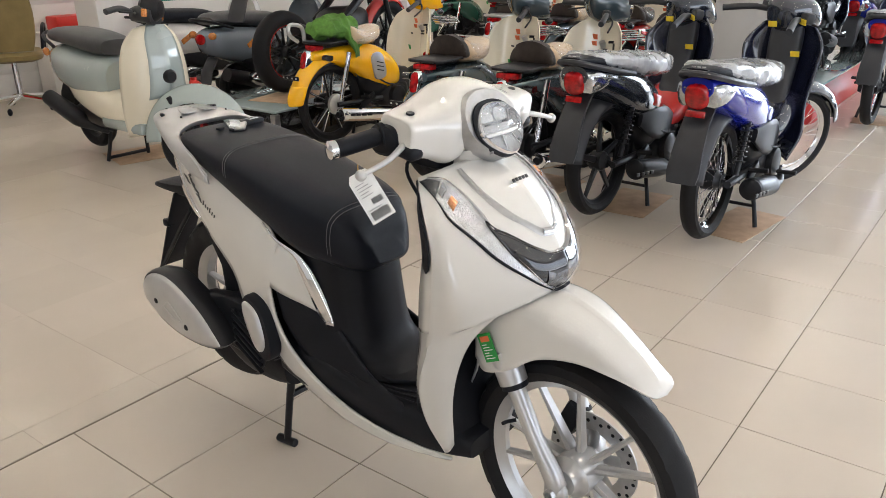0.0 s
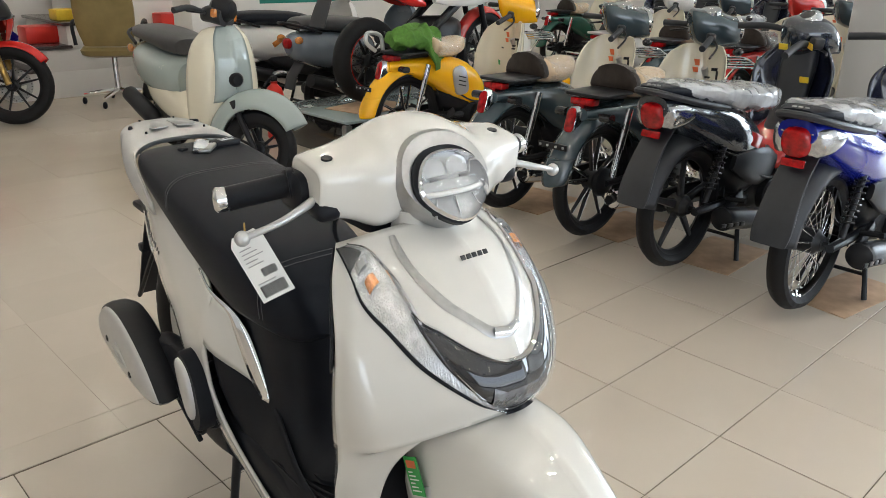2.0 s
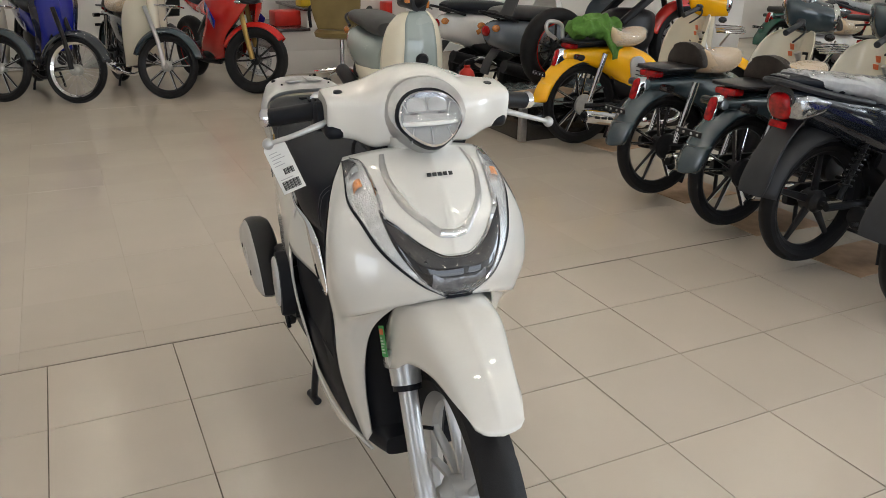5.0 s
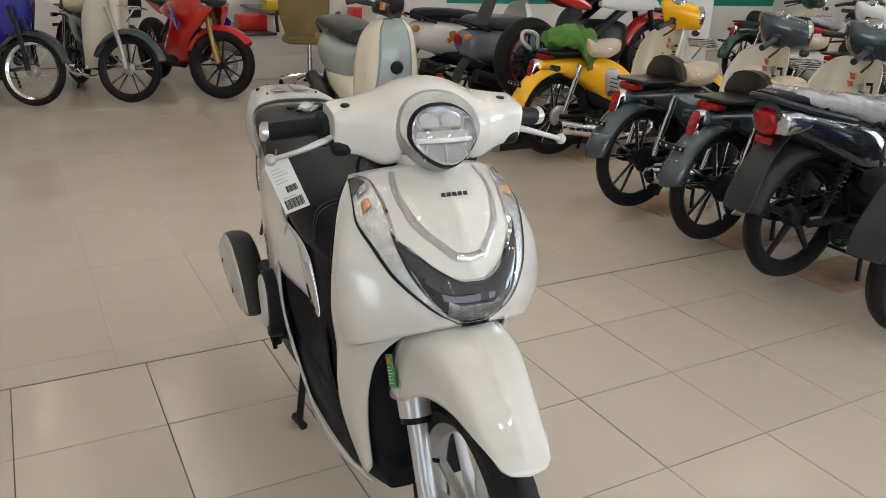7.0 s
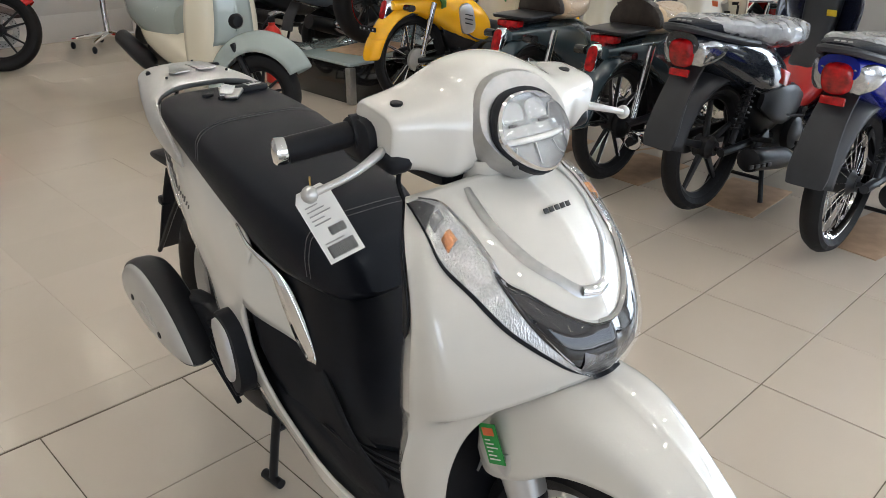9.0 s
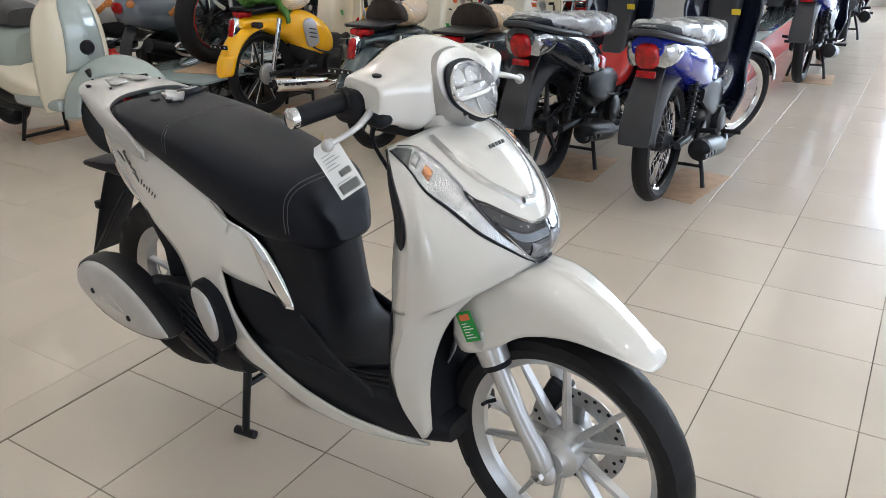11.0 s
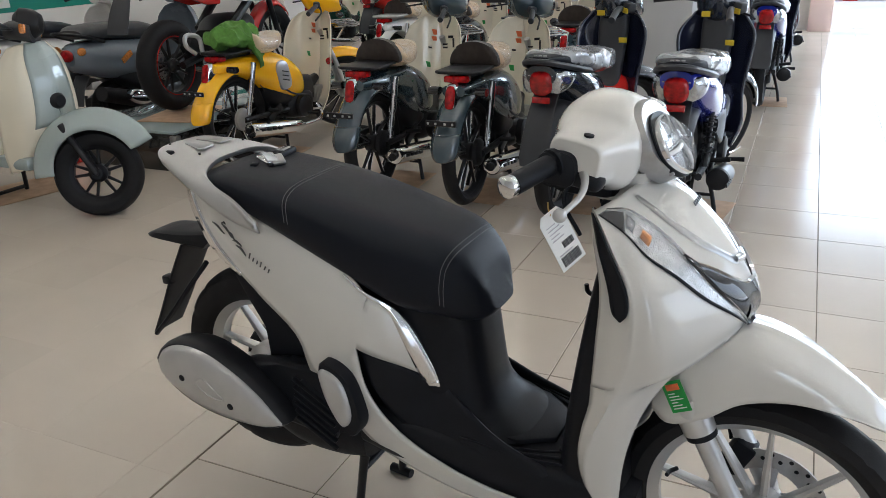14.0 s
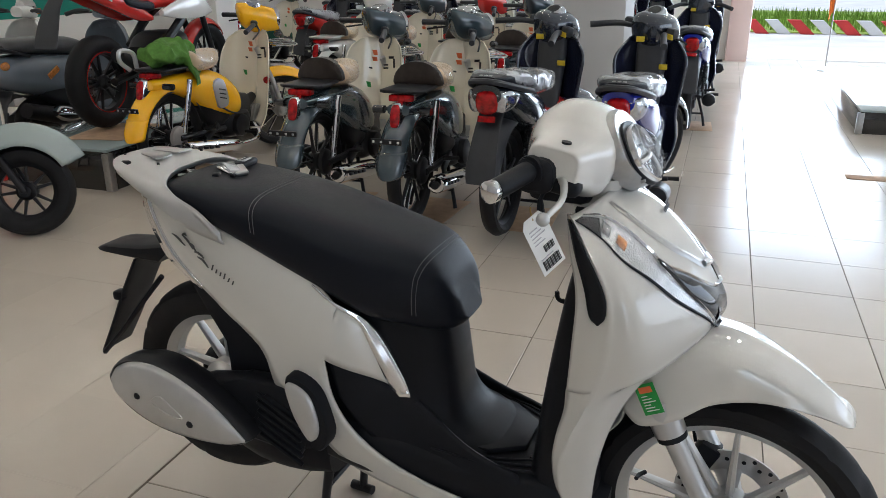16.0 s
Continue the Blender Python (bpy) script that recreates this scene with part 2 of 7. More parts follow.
def at_uv(grid, u, v):
    """A place on a grid, u and v from 0 to 1, and the normal there."""
    a, b = len(grid) - 1, len(grid[0]) - 1
    y, x = min(max(v, 0), 1) * a, min(max(u, 0), 1) * b
    i, j = min(int(y), a - 1), min(int(x), b - 1)
    fy, fx = y - i, x - j
    p = grid[i][j].lerp(grid[i][j + 1], fx).lerp(grid[i + 1][j].lerp(grid[i + 1][j + 1], fx), fy)
    nrm = (grid[i][j + 1] - grid[i][j]).cross(grid[i + 1][j] - grid[i][j])
    return p, nrm.normalized() if nrm.length > 1e-9 else V(1, 0, 0)


def add_grid(bm, grid, closed=False, caps=False, flip=False):
    rows = [[bm.verts.new(p) for p in r] for r in grid]
    n = len(rows[0])
    for a, b in zip(rows, rows[1:]):
        for j in range(n if closed else n - 1):
            q = [a[j], a[(j + 1) % n], b[(j + 1) % n], b[j]]
            bm.faces.new(q[::-1] if flip else q)
    if caps and closed:
        bm.faces.new(rows[0][::-1] if not flip else rows[0])
        bm.faces.new(rows[-1] if not flip else rows[-1][::-1])
    return bm


def mirrored(grid):
    return [[V(p.x, -p.y, p.z) for p in r] for r in grid]


def sheet(grid, both=False, closed=False, caps=False):
    bm = bmesh.new()
    add_grid(bm, grid, closed, caps)
    if both:
        add_grid(bm, mirrored(grid), closed, caps, True)
        bmesh.ops.remove_doubles(bm, verts=bm.verts, dist=0.0005)
    return bm


def ring(c, a, b, u=(0, 1, 0), w=(0, 0, 1), n=20, power=2.0):
    """A rounded loop round c, a wide along u and b along w; power over 2 squares it."""
    c, u, w, out = Vector(c), Vector(u), Vector(w), []
    for i in range(n):
        t = 2 * math.pi * i / n
        x, y = math.cos(t), math.sin(t)
        out.append(c + u * a * math.copysign(abs(x) ** (2 / power), x) + w * b * math.copysign(abs(y) ** (2 / power), y))
    return out


def loft(rings, caps=True, smooth=0):
    """A closed skin over rings; smooth: how many rings to run through them."""
    if smooth:
        cols = [spline([r[j] for r in rings], smooth) for j in range(len(rings[0]))]
        rings = [[c[i] for c in cols] for i in range(smooth)]
    bm = bmesh.new()
    add_grid(bm, rings, True, caps)
    return bm


def tube(points, radius, n=8, steps=0, caps=True):
    """A round bar along points; radius: one number, or one for each point."""
    p = spline(points, steps) if steps else [Vector(q) for q in points]
    if isinstance(radius, (int, float)):
        rad = [radius] * len(p)
    else:
        rad = [q.x for q in spline([V(r, 0, 0) for r in radius], len(p))]
    rings, side = [], None
    for i, q in enumerate(p):
        d = (p[min(i + 1, len(p) - 1)] - p[max(i - 1, 0)]).normalized()
        side = side or (V(0, 0, 1) if abs(d.z) < 0.9 else V(1, 0, 0))
        u = (side - d * side.dot(d)).normalized()
        side = u
        w = d.cross(u)
        rings.append([q + rad[i] * (u * math.cos(2 * math.pi * k / n) + w * math.sin(2 * math.pi * k / n)) for k in range(n)])
    bm = bmesh.new()
    add_grid(bm, rings, True, caps)
    return bm


def lathe(profile, n=32, axis="Y", c=(0, 0, 0), closed=False):
    """Turns (radius, along) pairs about an axis through c."""
    c, rings = Vector(c), []
    for r, h in profile:
        row = []
        for i in range(n):
            t = 2 * math.pi * i / n
            x, y = r * math.cos(t), r * math.sin(t)
            row.append(c + (V(x, h, y) if axis == "Y" else V(x, y, h) if axis == "Z" else V(h, x, y)))
        rings.append(row)
    if closed:
        rings.append(rings[0])
    bm = bmesh.new()
    add_grid(bm, rings, True, not closed)
    if closed:
        bmesh.ops.remove_doubles(bm, verts=bm.verts, dist=1e-5)
    return bm


def block(c, size, bevel=0.004, turn=(0, 0, 0), segs=2):
    bm = bmesh.new()
    bmesh.ops.create_cube(bm, size=1)
    bmesh.ops.scale(bm, vec=size, verts=bm.verts)
    if bevel:
        bmesh.ops.bevel(bm, geom=bm.edges[:], offset=min(bevel, min(size) * 0.45), segments=segs, affect="EDGES", profile=0.5)
    bmesh.ops.transform(bm, matrix=pose(*c, *turn), verts=bm.verts)
    return bm


def slab(outline, thick, plane="XZ", at=0.0, bevel=0.0, turn=None):
    """A flat plate from an outline, thick from at towards plus."""
    put = {"XZ": lambda a, b, h: V(a, h, b), "XY": lambda a, b, h: V(a, b, h), "YZ": lambda a, b, h: V(h, a, b)}[plane]
    bm = bmesh.new()
    lo = [bm.verts.new(put(a, b, at)) for a, b in outline]
    hi = [bm.verts.new(put(a, b, at + thick)) for a, b in outline]
    bm.faces.new(lo)
    bm.faces.new(hi[::-1])
    for i in range(len(lo)):
        j = (i + 1) % len(lo)
        bm.faces.new([lo[i], hi[i], hi[j], lo[j]])
    if bevel:
        bmesh.ops.bevel(bm, geom=bm.edges[:], offset=bevel, segments=2, affect="EDGES", profile=0.5)
    if turn:
        bmesh.ops.transform(bm, matrix=turn, verts=bm.verts)
    return bm


def blob(c, size, n=14):
    bm = bmesh.new()
    bmesh.ops.create_uvsphere(bm, u_segments=n, v_segments=max(6, n // 2), radius=1)
    bmesh.ops.scale(bm, vec=size, verts=bm.verts)
    bmesh.ops.translate(bm, vec=c, verts=bm.verts)
    return bm


def join(*some):
    """One bmesh out of several."""
    out = some[0]
    for b in some[1:]:
        me = bpy.data.meshes.new("tmp")
        b.to_mesh(me)
        out.from_mesh(me)
        bpy.data.meshes.remove(me)
        b.free()
    return out


def mesh_of(name, bm, mat, sharp=38):
    bmesh.ops.recalc_face_normals(bm, faces=bm.faces)
    me = bpy.data.meshes.new(name)
    bm.to_mesh(me)
    bm.free()
    me.materials.append(mat)
    me.shade_smooth()
    me.set_sharp_from_angle(angle=radians(sharp))
    return me


def part(name, bm, mat, parent, label="", thick=0.0, sharp=38):
    """A bmesh as one mesh under a thing or a part; thick gives a sheet its thickness."""
    ob = new(name, mesh_of(name, bm, mat, sharp))
    ob.parent = parent
    if label:
        tagged(ob, label)
    if thick:
        s = ob.modifiers.new("thickness", "SOLIDIFY")
        s.thickness, s.offset = thick, -1
    return ob


def again(ob, m, parent=None):
    """The same mesh once more, at the pose m under the same parent."""
    o = new(ob.name.split(".")[0], ob.data)
    o.parent = parent or ob.parent
    o.matrix_basis = m
    return o


def solo(name, bm, mat, label, category, group="", kind="", m=None, sharp=38):
    ob = new(name, mesh_of(name, bm, mat, sharp))
    if m:
        ob.matrix_basis = m
    return tagged(ob, label, category, group, kind)


def thing(name, label, category, m, group=""):
    ob = new(name)
    ob.empty_display_size = 0.1
    ob.matrix_basis = m
    return tagged(ob, label, category, group)


# ---- wheels ----


def spoke_bar(r0, r1, w0, w1, d0, d1, y0=0.0, y1=0.0):
    """A tapered cast bar from radius r0 to r1 along local z."""
    rings = []
    for i in range(5):
        t = i / 4
        rings.append(ring((0, y0 + (y1 - y0) * t, r0 + (r1 - r0) * t), w0 + (w1 - w0) * t, d0 + (d1 - d0) * t, (1, 0, 0), (0, 1, 0), 8, 3))
    return loft(rings)


def wheel(parent, x, z, R, w, style="fork_spokes", rim=None, hub=None, disc=0, tread=0, y=0.0):
    """A wheel with its axle along y; rim, tyre, hub, spokes and brake disc."""
    rim, hub = rim or ALLOY, hub or ALLOY
    t = 0.62 * w if style != "thin" else 0.7 * w
    rr = R - w * 0.82
    flange = [(rr + 0.012, -t / 2), (rr + 0.004, -t / 2), (rr - 0.008, -t / 2 + 0.01), (rr - 0.016, -t / 2 + 0.018), (rr - 0.016, t / 2 - 0.018), (rr - 0.008, t / 2 - 0.01), (rr + 0.004, t / 2), (rr + 0.012, t / 2)]
    ob = part("wheel", lathe(flange, 56, closed=True), rim, parent)
    ob.matrix_basis = pose(x, y, z)
    # tyre with a cut tread
    prof = [(rr + 0.002, -t / 2 + 0.002), (rr + 0.012, -t * 0.62), (rr + 0.45 * (R - rr), -w * 0.5), (rr + 0.75 * (R - rr), -w * 0.45), (R - 0.009, -w * 0.3), (R - 0.002, -w * 0.14), (R, 0),
            (R - 0.002, w * 0.14), (R - 0.009, w * 0.3), (rr + 0.75 * (R - rr), w * 0.45), (rr + 0.45 * (R - rr), w * 0.5), (rr + 0.012, t * 0.62), (rr + 0.002, t / 2 - 0.002)]
    n = 144 if tread else 48
    bm = bmesh.new()
    rows = []
    for k, (r, h) in enumerate(prof):
        row = []
        for i in range(n):
            a = 2 * math.pi * i / n
            cut = 0.0
            if tread and 3 <= k <= 9:
                phase = (i + abs(k - 6) * 1.3 * (1 if k < 6 else 1)) % 8
                cut = 0.0035 if phase < 1.5 and k != 6 else 0.0
            row.append(V((r - cut) * math.cos(a), h, (r - cut) * math.sin(a)))
        rows.append(row)
    rows.append(rows[0])
    add_grid(bm, rows, True)
    bmesh.ops.remove_doubles(bm, verts=bm.verts, dist=1e-5)
    part("tyre", bm, RUBBER, ob)
    hubbm = join(lathe([(0.012, -0.055), (0.03, -0.055), (0.036, -0.04), (0.05, -0.03), (0.05, 0.03), (0.036, 0.04), (0.03, 0.055), (0.012, 0.055)], 24), lathe([(0.011, -0.075), (0.011, 0.075)], 12))
    part("hub", hubbm, hub, ob)
    if style == "fork_spokes":
        first = None
        for i in range(5):
            for side in (-1, 1):
                m = pose(0, 0, 0, 0, 72 * i + side * 13, 0) @ pose(0, 0, 0)
                if first is None:
                    first = part("spoke", spoke_bar(0.035, rr - 0.008, 0.014, 0.009, 0.014, 0.009), rim, ob)
                    first.matrix_basis = m
                else:
                    again(first, m)
    elif style == "blades":
        first = part("spoke", spoke_bar(0.035, rr - 0.008, 0.010, 0.008, 0.012, 0.009), rim, ob)
        face = part("spoke_face", spoke_bar(0.05, rr - 0.012, 0.004, 0.0035, 0.0015, 0.0015, -0.0125, -0.0095), CHROME, ob)
        for i in range(10):
            m = pose(0, 0, 0, 0, 72 * (i // 2) + (11 if i % 2 else -11), 0)
            if i:
                again(first, m)
                again(face, m)
            else:
                first.matrix_basis = m
                face.matrix_basis = m
    elif style == "slim":
        first = part("spoke", spoke_bar(0.03, rr - 0.006, 0.0095, 0.005, 0.015, 0.010, 0.012, 0.0), rim, ob)
        for i in range(1, 10):
            again(first, pose(0, 0, 0, 0, 36 * i + (5 if i % 2 else -5), 0))
    elif style in ("split", "five"):
        count = 10 if style == "split" else 5
        first = part("spoke", spoke_bar(0.035, rr - 0.008, 0.011 if style == "split" else 0.02, 0.007 if style == "split" else 0.012, 0.012, 0.008), rim, ob)
        for i in range(1, count):
            again(first, pose(0, 0, 0, 0, 360 / count * i + (9 if style == "split" and i % 2 else 0), 0))
    else:
        first = part("spoke", spoke_bar(0.045, rr - 0.006, 0.0016, 0.0016, 0.0016, 0.0016, 0.03, 0.0), CHROME, ob)
        first.matrix_basis = pose(0, 0, 0, 0, 22, 0)
        for i in range(1, 32):
            m = pose(0, 0, 0, 0, 22 + 11.25 * i, 0)
            again(first, m @ (pose(0, 0, 0, 0, 0, 180) if i % 2 else Matrix.Identity(4)))
    if disc:
        hole = lathe([(disc, 0.0), (disc, 0.004), (disc * 0.62, 0.004), (disc * 0.62, 0.0)], 40, closed=True)
        d = part("brake_disc", hole, STEEL, ob)
        d.matrix_basis = pose(0, 0.058, 0)
        dot = part("disc_hole", lathe([(0.0045, -0.0008), (0.0045, 0.005)], 8), BLACK, d)
        dot.matrix_basis = pose(disc * 0.93, 0, 0)
        for i in range(1, 36):
            a = 2 * math.pi * i / 36
            r = disc * (0.93 if i % 2 else 0.83)
            again(dot, pose(r * math.cos(a), 0, r * math.sin(a)))
        for i in range(5):
            arm = part("disc_arm", spoke_bar(0.03, disc * 0.66, 0.012, 0.016, 0.003, 0.003), STEEL, d)
            arm.matrix_basis = pose(0, 0.002, 0, 0, 72 * i, 0)
    return ob


# ---- the hall ----
S = 0.402
floor = tagged(solo("floor", block((1.6, 0.9, -0.0522), (16.3, 15.5, 0.1), 0), GROUT, "beige polished tile floor with dark joints", "floor", kind="structure"))


def wall(name, x0, x1, y0, y1, z0, z1, mat, label):
    return solo(name, block(((x0 + x1) / 2, (y0 + y1) / 2, (z0 + z1) / 2), (x1 - x0, y1 - y0, z1 - z0), 0), mat, label, "wall", kind="structure")


H = 3.5
wall("wall_north", -6.6, 10.1, 8.3, 8.5, 0, H, WALLPAINT, "white painted back wall of the hall")
wall("wall_west", -6.6, -6.4, -1.9, 8.3, 0, H, GREYWALL, "light grey painted side wall")
wall("wall_west_end", -6.6, -6.4, -6.7, -2.9, 0, H, GREYWALL, "light grey painted side wall beyond the side door")
wall("wall_west_lintel", -6.6, -6.4, -2.9, -1.9, 2.2, H, GREYWALL, "light grey painted wall over the side door")
wall("wall_east", 9.8, 10.1, -0.3, 8.3, 0, H, WALLPAINT, "white painted wall beside the wide entrance")
wall("wall_east_lintel", 9.8, 10.1, -6.1, -0.3, 2.95, H, WALLPAINT, "white painted lintel over the wide entrance")
wall("wall_east_end", 9.8, 10.1, -6.7, -6.1, 0, H, WALLPAINT, "white painted pier at the entrance")
# unseen south side, with an opening added behind the fill lamp
wall("wall_south", -6.6, -3.6, -6.7, -6.5, 0, H, WALLPAINT, "white painted wall of the hall")
wall("wall_south_end", 4.6, 10.1, -6.7, -6.5, 0, H, WALLPAINT, "white painted wall of the hall")
wall("wall_south_lintel", -3.6, 4.6, -6.7, -6.5, 2.95, H, WALLPAINT, "white painted lintel over the added south opening")
solo("ceiling", block((1.75, 0.9, H + 0.06), (16.9, 15.4, 0.1), 0), CEILING, "plain white ceiling with small lamps", "ceiling", kind="structure")
wall("trim_teal_band", 1.9, 9.8, 8.27, 8.297, 0.72, 1.5, TEAL, "teal painted band on the white back wall")
wall("trim_white_band", 1.9, 9.8, 8.272, 8.297, 0.45, 0.717, WALLPAINT, "white painted band under the teal one")
# entrance piers and columns
solo("column_1", block((3.58, 0.785, H / 2), (0.55, 0.53, H), 0.012), GREYWALL, "light grey painted square column between the bikes", "column", kind="structure")
solo("column_2", block((3.98, 4.5, H / 2), (0.34, 0.34, H), 0.012), WALLPAINT, "white painted square column behind the bikes", "column", kind="structure")
solo("column_3", block((1.25, 5.55, H / 2), (0.34, 0.34, H), 0.012), WALLPAINT, "white painted square column by the stairs", "column", kind="structure")
pier = solo("entrance_pier", block((9.72, -0.36, 1.47), (0.3, 0.3, 2.95), 0.015), PINK, "pale pink tiled pier at the entrance", "pier", kind="structure")

# ceiling lamps: slim rails, each with three short strips of light
lamp0 = None
for i in range(12):
    for j in range(7):
        m = pose(-4.4 + 1.2 * i, -4.9 + 1.95 * j, H + 0.006)
        if lamp0 is None:
            lamp0 = thing("ceiling_lamp", "slim white ceiling rail with three lit strips", "ceiling lamp", m, "ceiling lamp rails")
            part("rail", block((0, 0, 0.003), (0.06, 1.1, 0.012), 0.003), WHITEPAINT, lamp0)
            for k in (-1, 0, 1):
                part("diffuser", slab([(-0.015, 0.45 * k - 0.05), (0.015, 0.45 * k - 0.05), (0.015, 0.45 * k + 0.05), (-0.015, 0.45 * k + 0.05)], 0.003, "XY", -0.006), LAMPGLOW, lamp0)
        else:
            copy_thing(lamp0, m)

# outside: ground, kerb, grass, sky
solo("ground", block((59.96, 0, -0.062), (100.4, 160, 0.1), 0), CONCRETE, "sunlit pale concrete forecourt", "ground", kind="structure")
for i in range(26):
    y = -9 + i * 0.42
    k = solo("kerb_stone", slab([(0, 0), (0.25, 0), (0.53, 0.27), (0.28, 0.27)], 0.22, "YZ", 14.8), REDKERB if i % 2 else WHITEPAINT, "painted kerb block of the striped barrier", "kerb", "striped kerb barrier", m=pose(0, y, -0.012))
random.seed(3)
gv, gf = [], []
for i in range(5200):
    x, y = random.uniform(15.3, 21), random.uniform(-9, 3)
    h, a, s = random.uniform(0.16, 0.28), random.uniform(0, 6.28), random.uniform(0.02, 0.05)
    k = len(gv)
    gv += [(x, y, 0.0), (x + s * math.cos(a), y + s * math.sin(a), 0.0), (x + random.uniform(-0.05, 0.05), y + random.uniform(-0.05, 0.05), h)]
    gf.append((k, k + 1, k + 2))
gm = bpy.data.meshes.new("grass")
gm.from_pydata(gv, [], gf)
gm.materials.append(GRASS)
tagged(new("grass", gm), "bright green verge grass behind the kerb", "grass", kind="stuff")
solo("lawn", block((19.05, -3, -0.04), (8, 14, 0.1), 0), GRASS, "green lawn beyond the kerb", "lawn", kind="structure")

# flag on a thin pole, and traffic cone beyond
fl = thing("flag_pole", "orange flag on a thin steel pole in a round foot", "flag", pose(8.8, -1.46, 0))
part("pole", tube([(0, 0, 0), (0, 0, 1.9)], 0.008), STEEL, fl)
part("foot", lathe([(0.09, 0), (0.09, 0.015), (0.02, 0.03), (0.02, 0.05)], 20, "Z"), STEEL, fl)
part("cloth", sheet(patch([[(0, 0, 1.85), (0.03, 0.04, 1.83), (0.01, 0.1, 1.8)], [(0, 0, 1.3), (0.04, 0.05, 1.25), (0.0, 0.08, 1.2)], [(0, 0, 0.75), (0.02, 0.03, 0.7), (0.0, 0.05, 0.62)]], 8, 14)), material("orange_cloth", (0.8, 0.2, 0.03), 0.7), fl, "orange cloth", thick=0.002)

# display platforms


def platform(name, m, lx, ly, h):
    p = thing(name, "low display platform, gloss black sides and pale glass top", "platform", m)
    part("base", block((lx / 2, ly / 2, (h - 0.02) / 2), (lx, ly, h - 0.02), 0.006), GLOSSBLACK, p)
    part("top", block((lx / 2, ly / 2, h - 0.008), (lx + 0.02, ly + 0.02, 0.02), 0.004), GLASSTOP, p, "pale glass top")
    part("corner_strip", block((0.0, 0.0, (h - 0.02) / 2), (0.05, 0.05, h - 0.03), 0.003), STEEL, p, "steel corner strip")
    return p


platform("display_platform", pose(1.14, 3.37, 0), 2.4, 0.86, 0.27)
platform("display_platform", pose(4.52, -1.3, 0) @ pose(0, 0, 0, 0, 0, -90), 2.2, 3.0, 0.2)

rp = thing("red_platform", "low glossy red display platform with a glass top", "platform", pose(3.98, 0.43, 0))
part("base", block((1.05, 0.3, 0.15), (2.1, 0.6, 0.3), 0.008), material("red_gloss_panel", (0.62, 0.05, 0.045), 0.32, 0, 0.06, 4), rp, "glossy red sides")
part("top", block((1.05, 0.3, 0.309), (2.16, 0.66, 0.018), 0.004), GLASSTOP, rp, "pale glass top")

# stairs with dark treads
st = tagged(new("staircase"), "white staircase with dark granite treads", "stairs", kind="structure")
for i in range(5):
    x = 0.07 + 0.28 * i
    z = 0.28 + 0.205 * i
    part("step", block((x + 1.0, 7.62, (z - 0.035) / 2), (2.0, 1.16, z - 0.035), 0.003), WALLPAINT, st) if i == 0 else part("step", block((x + 0.9, 7.62, z - 0.138), (1.8, 1.16, 0.205), 0.003), WALLPAINT, st)
    part("tread", block((x + 0.14, 7.62, z - 0.015), (0.34, 1.22, 0.03), 0.006), TREAD, st, "dark granite tread")

# ---- the white scooter ----
hero = thing("scooter", "pearl white step-through scooter with black seat on its centre stand", "scooter", pose(-1.168, 0.38, 0, 0, 0, -93.26))
# nose and leg shield
nose_rows = [
    [(0.392, 0, 0.955), (0.38, -0.06, 0.952), (0.362, -0.114, 0.942), (0.335, -0.15, 0.928)],
    [(0.47, 0, 0.922), (0.452, -0.07, 0.915), (0.408, -0.152, 0.897), (0.375, -0.184, 0.88)],
    [(0.548, 0, 0.842), (0.525, -0.09, 0.832), (0.46, -0.191, 0.81), (0.422, -0.211, 0.80)],
    [(0.594, 0, 0.765), (0.572, -0.085, 0.752), (0.488, -0.194, 0.722), (0.422, -0.215, 0.702)],
    [(0.59, 0, 0.706), (0.568, -0.07, 0.694), (0.49, -0.172, 0.65), (0.40, -0.199, 0.615)]]
nose = patch(nose_rows, 31, 31)
wing_rows = [nose_rows[4][1:], [(0.528, -0.1, 0.674), (0.46, -0.16, 0.625), (0.385, -0.192, 0.565)], [(0.47, -0.135, 0.605), (0.415, -0.17, 0.555), (0.36, -0.184, 0.5)],
             [(0.432, -0.142, 0.52), (0.395, -0.163, 0.475), (0.343, -0.172, 0.43)], [(0.41, -0.138, 0.42), (0.382, -0.15, 0.385), (0.345, -0.152, 0.35)], [(0.4, -0.122, 0.3), (0.39, -0.128, 0.28), (0.378, -0.13, 0.272)]]
wing = patch(wing_rows, 21, 32)
wing[0] = [q.copy() for q in nose[-1][10:]]
# the flank turns in behind the ridge
fold = patch([[(0.335, -0.15, 0.928), (0.328, -0.135, 0.924), (0.32, -0.115, 0.92)], [(0.375, -0.184, 0.88), (0.355, -0.169, 0.875), (0.333, -0.144, 0.868)], [(0.422, -0.211, 0.80), (0.39, -0.195, 0.792), (0.354, -0.163, 0.784)],
              [(0.422, -0.215, 0.702), (0.39, -0.202, 0.695), (0.354, -0.177, 0.688)], [(0.40, -0.199, 0.615), (0.376, -0.193, 0.608), (0.35, -0.178, 0.60)]], 13, 31)
for i in range(31):
    fold[i][0] = nose[i][-1].copy()
low_fold = []
for i in range(32):
    a = wing[i][-1]
    k = (1 - i / 31) ** 1.3
    low_fold.append([a + V(-0.05 * k * t - 0.002 * t, 0.021 * k * t + 0.005 * t, -0.015 * k * t) for t in (0, 0.25, 0.5, 0.75, 1)])
bm = bmesh.new()
for grid in (nose, wing, fold, low_fold):
    add_grid(bm, grid)
    add_grid(bm, mirrored(grid), flip=True)
bmesh.ops.remove_doubles(bm, verts=bm.verts, dist=0.0005)
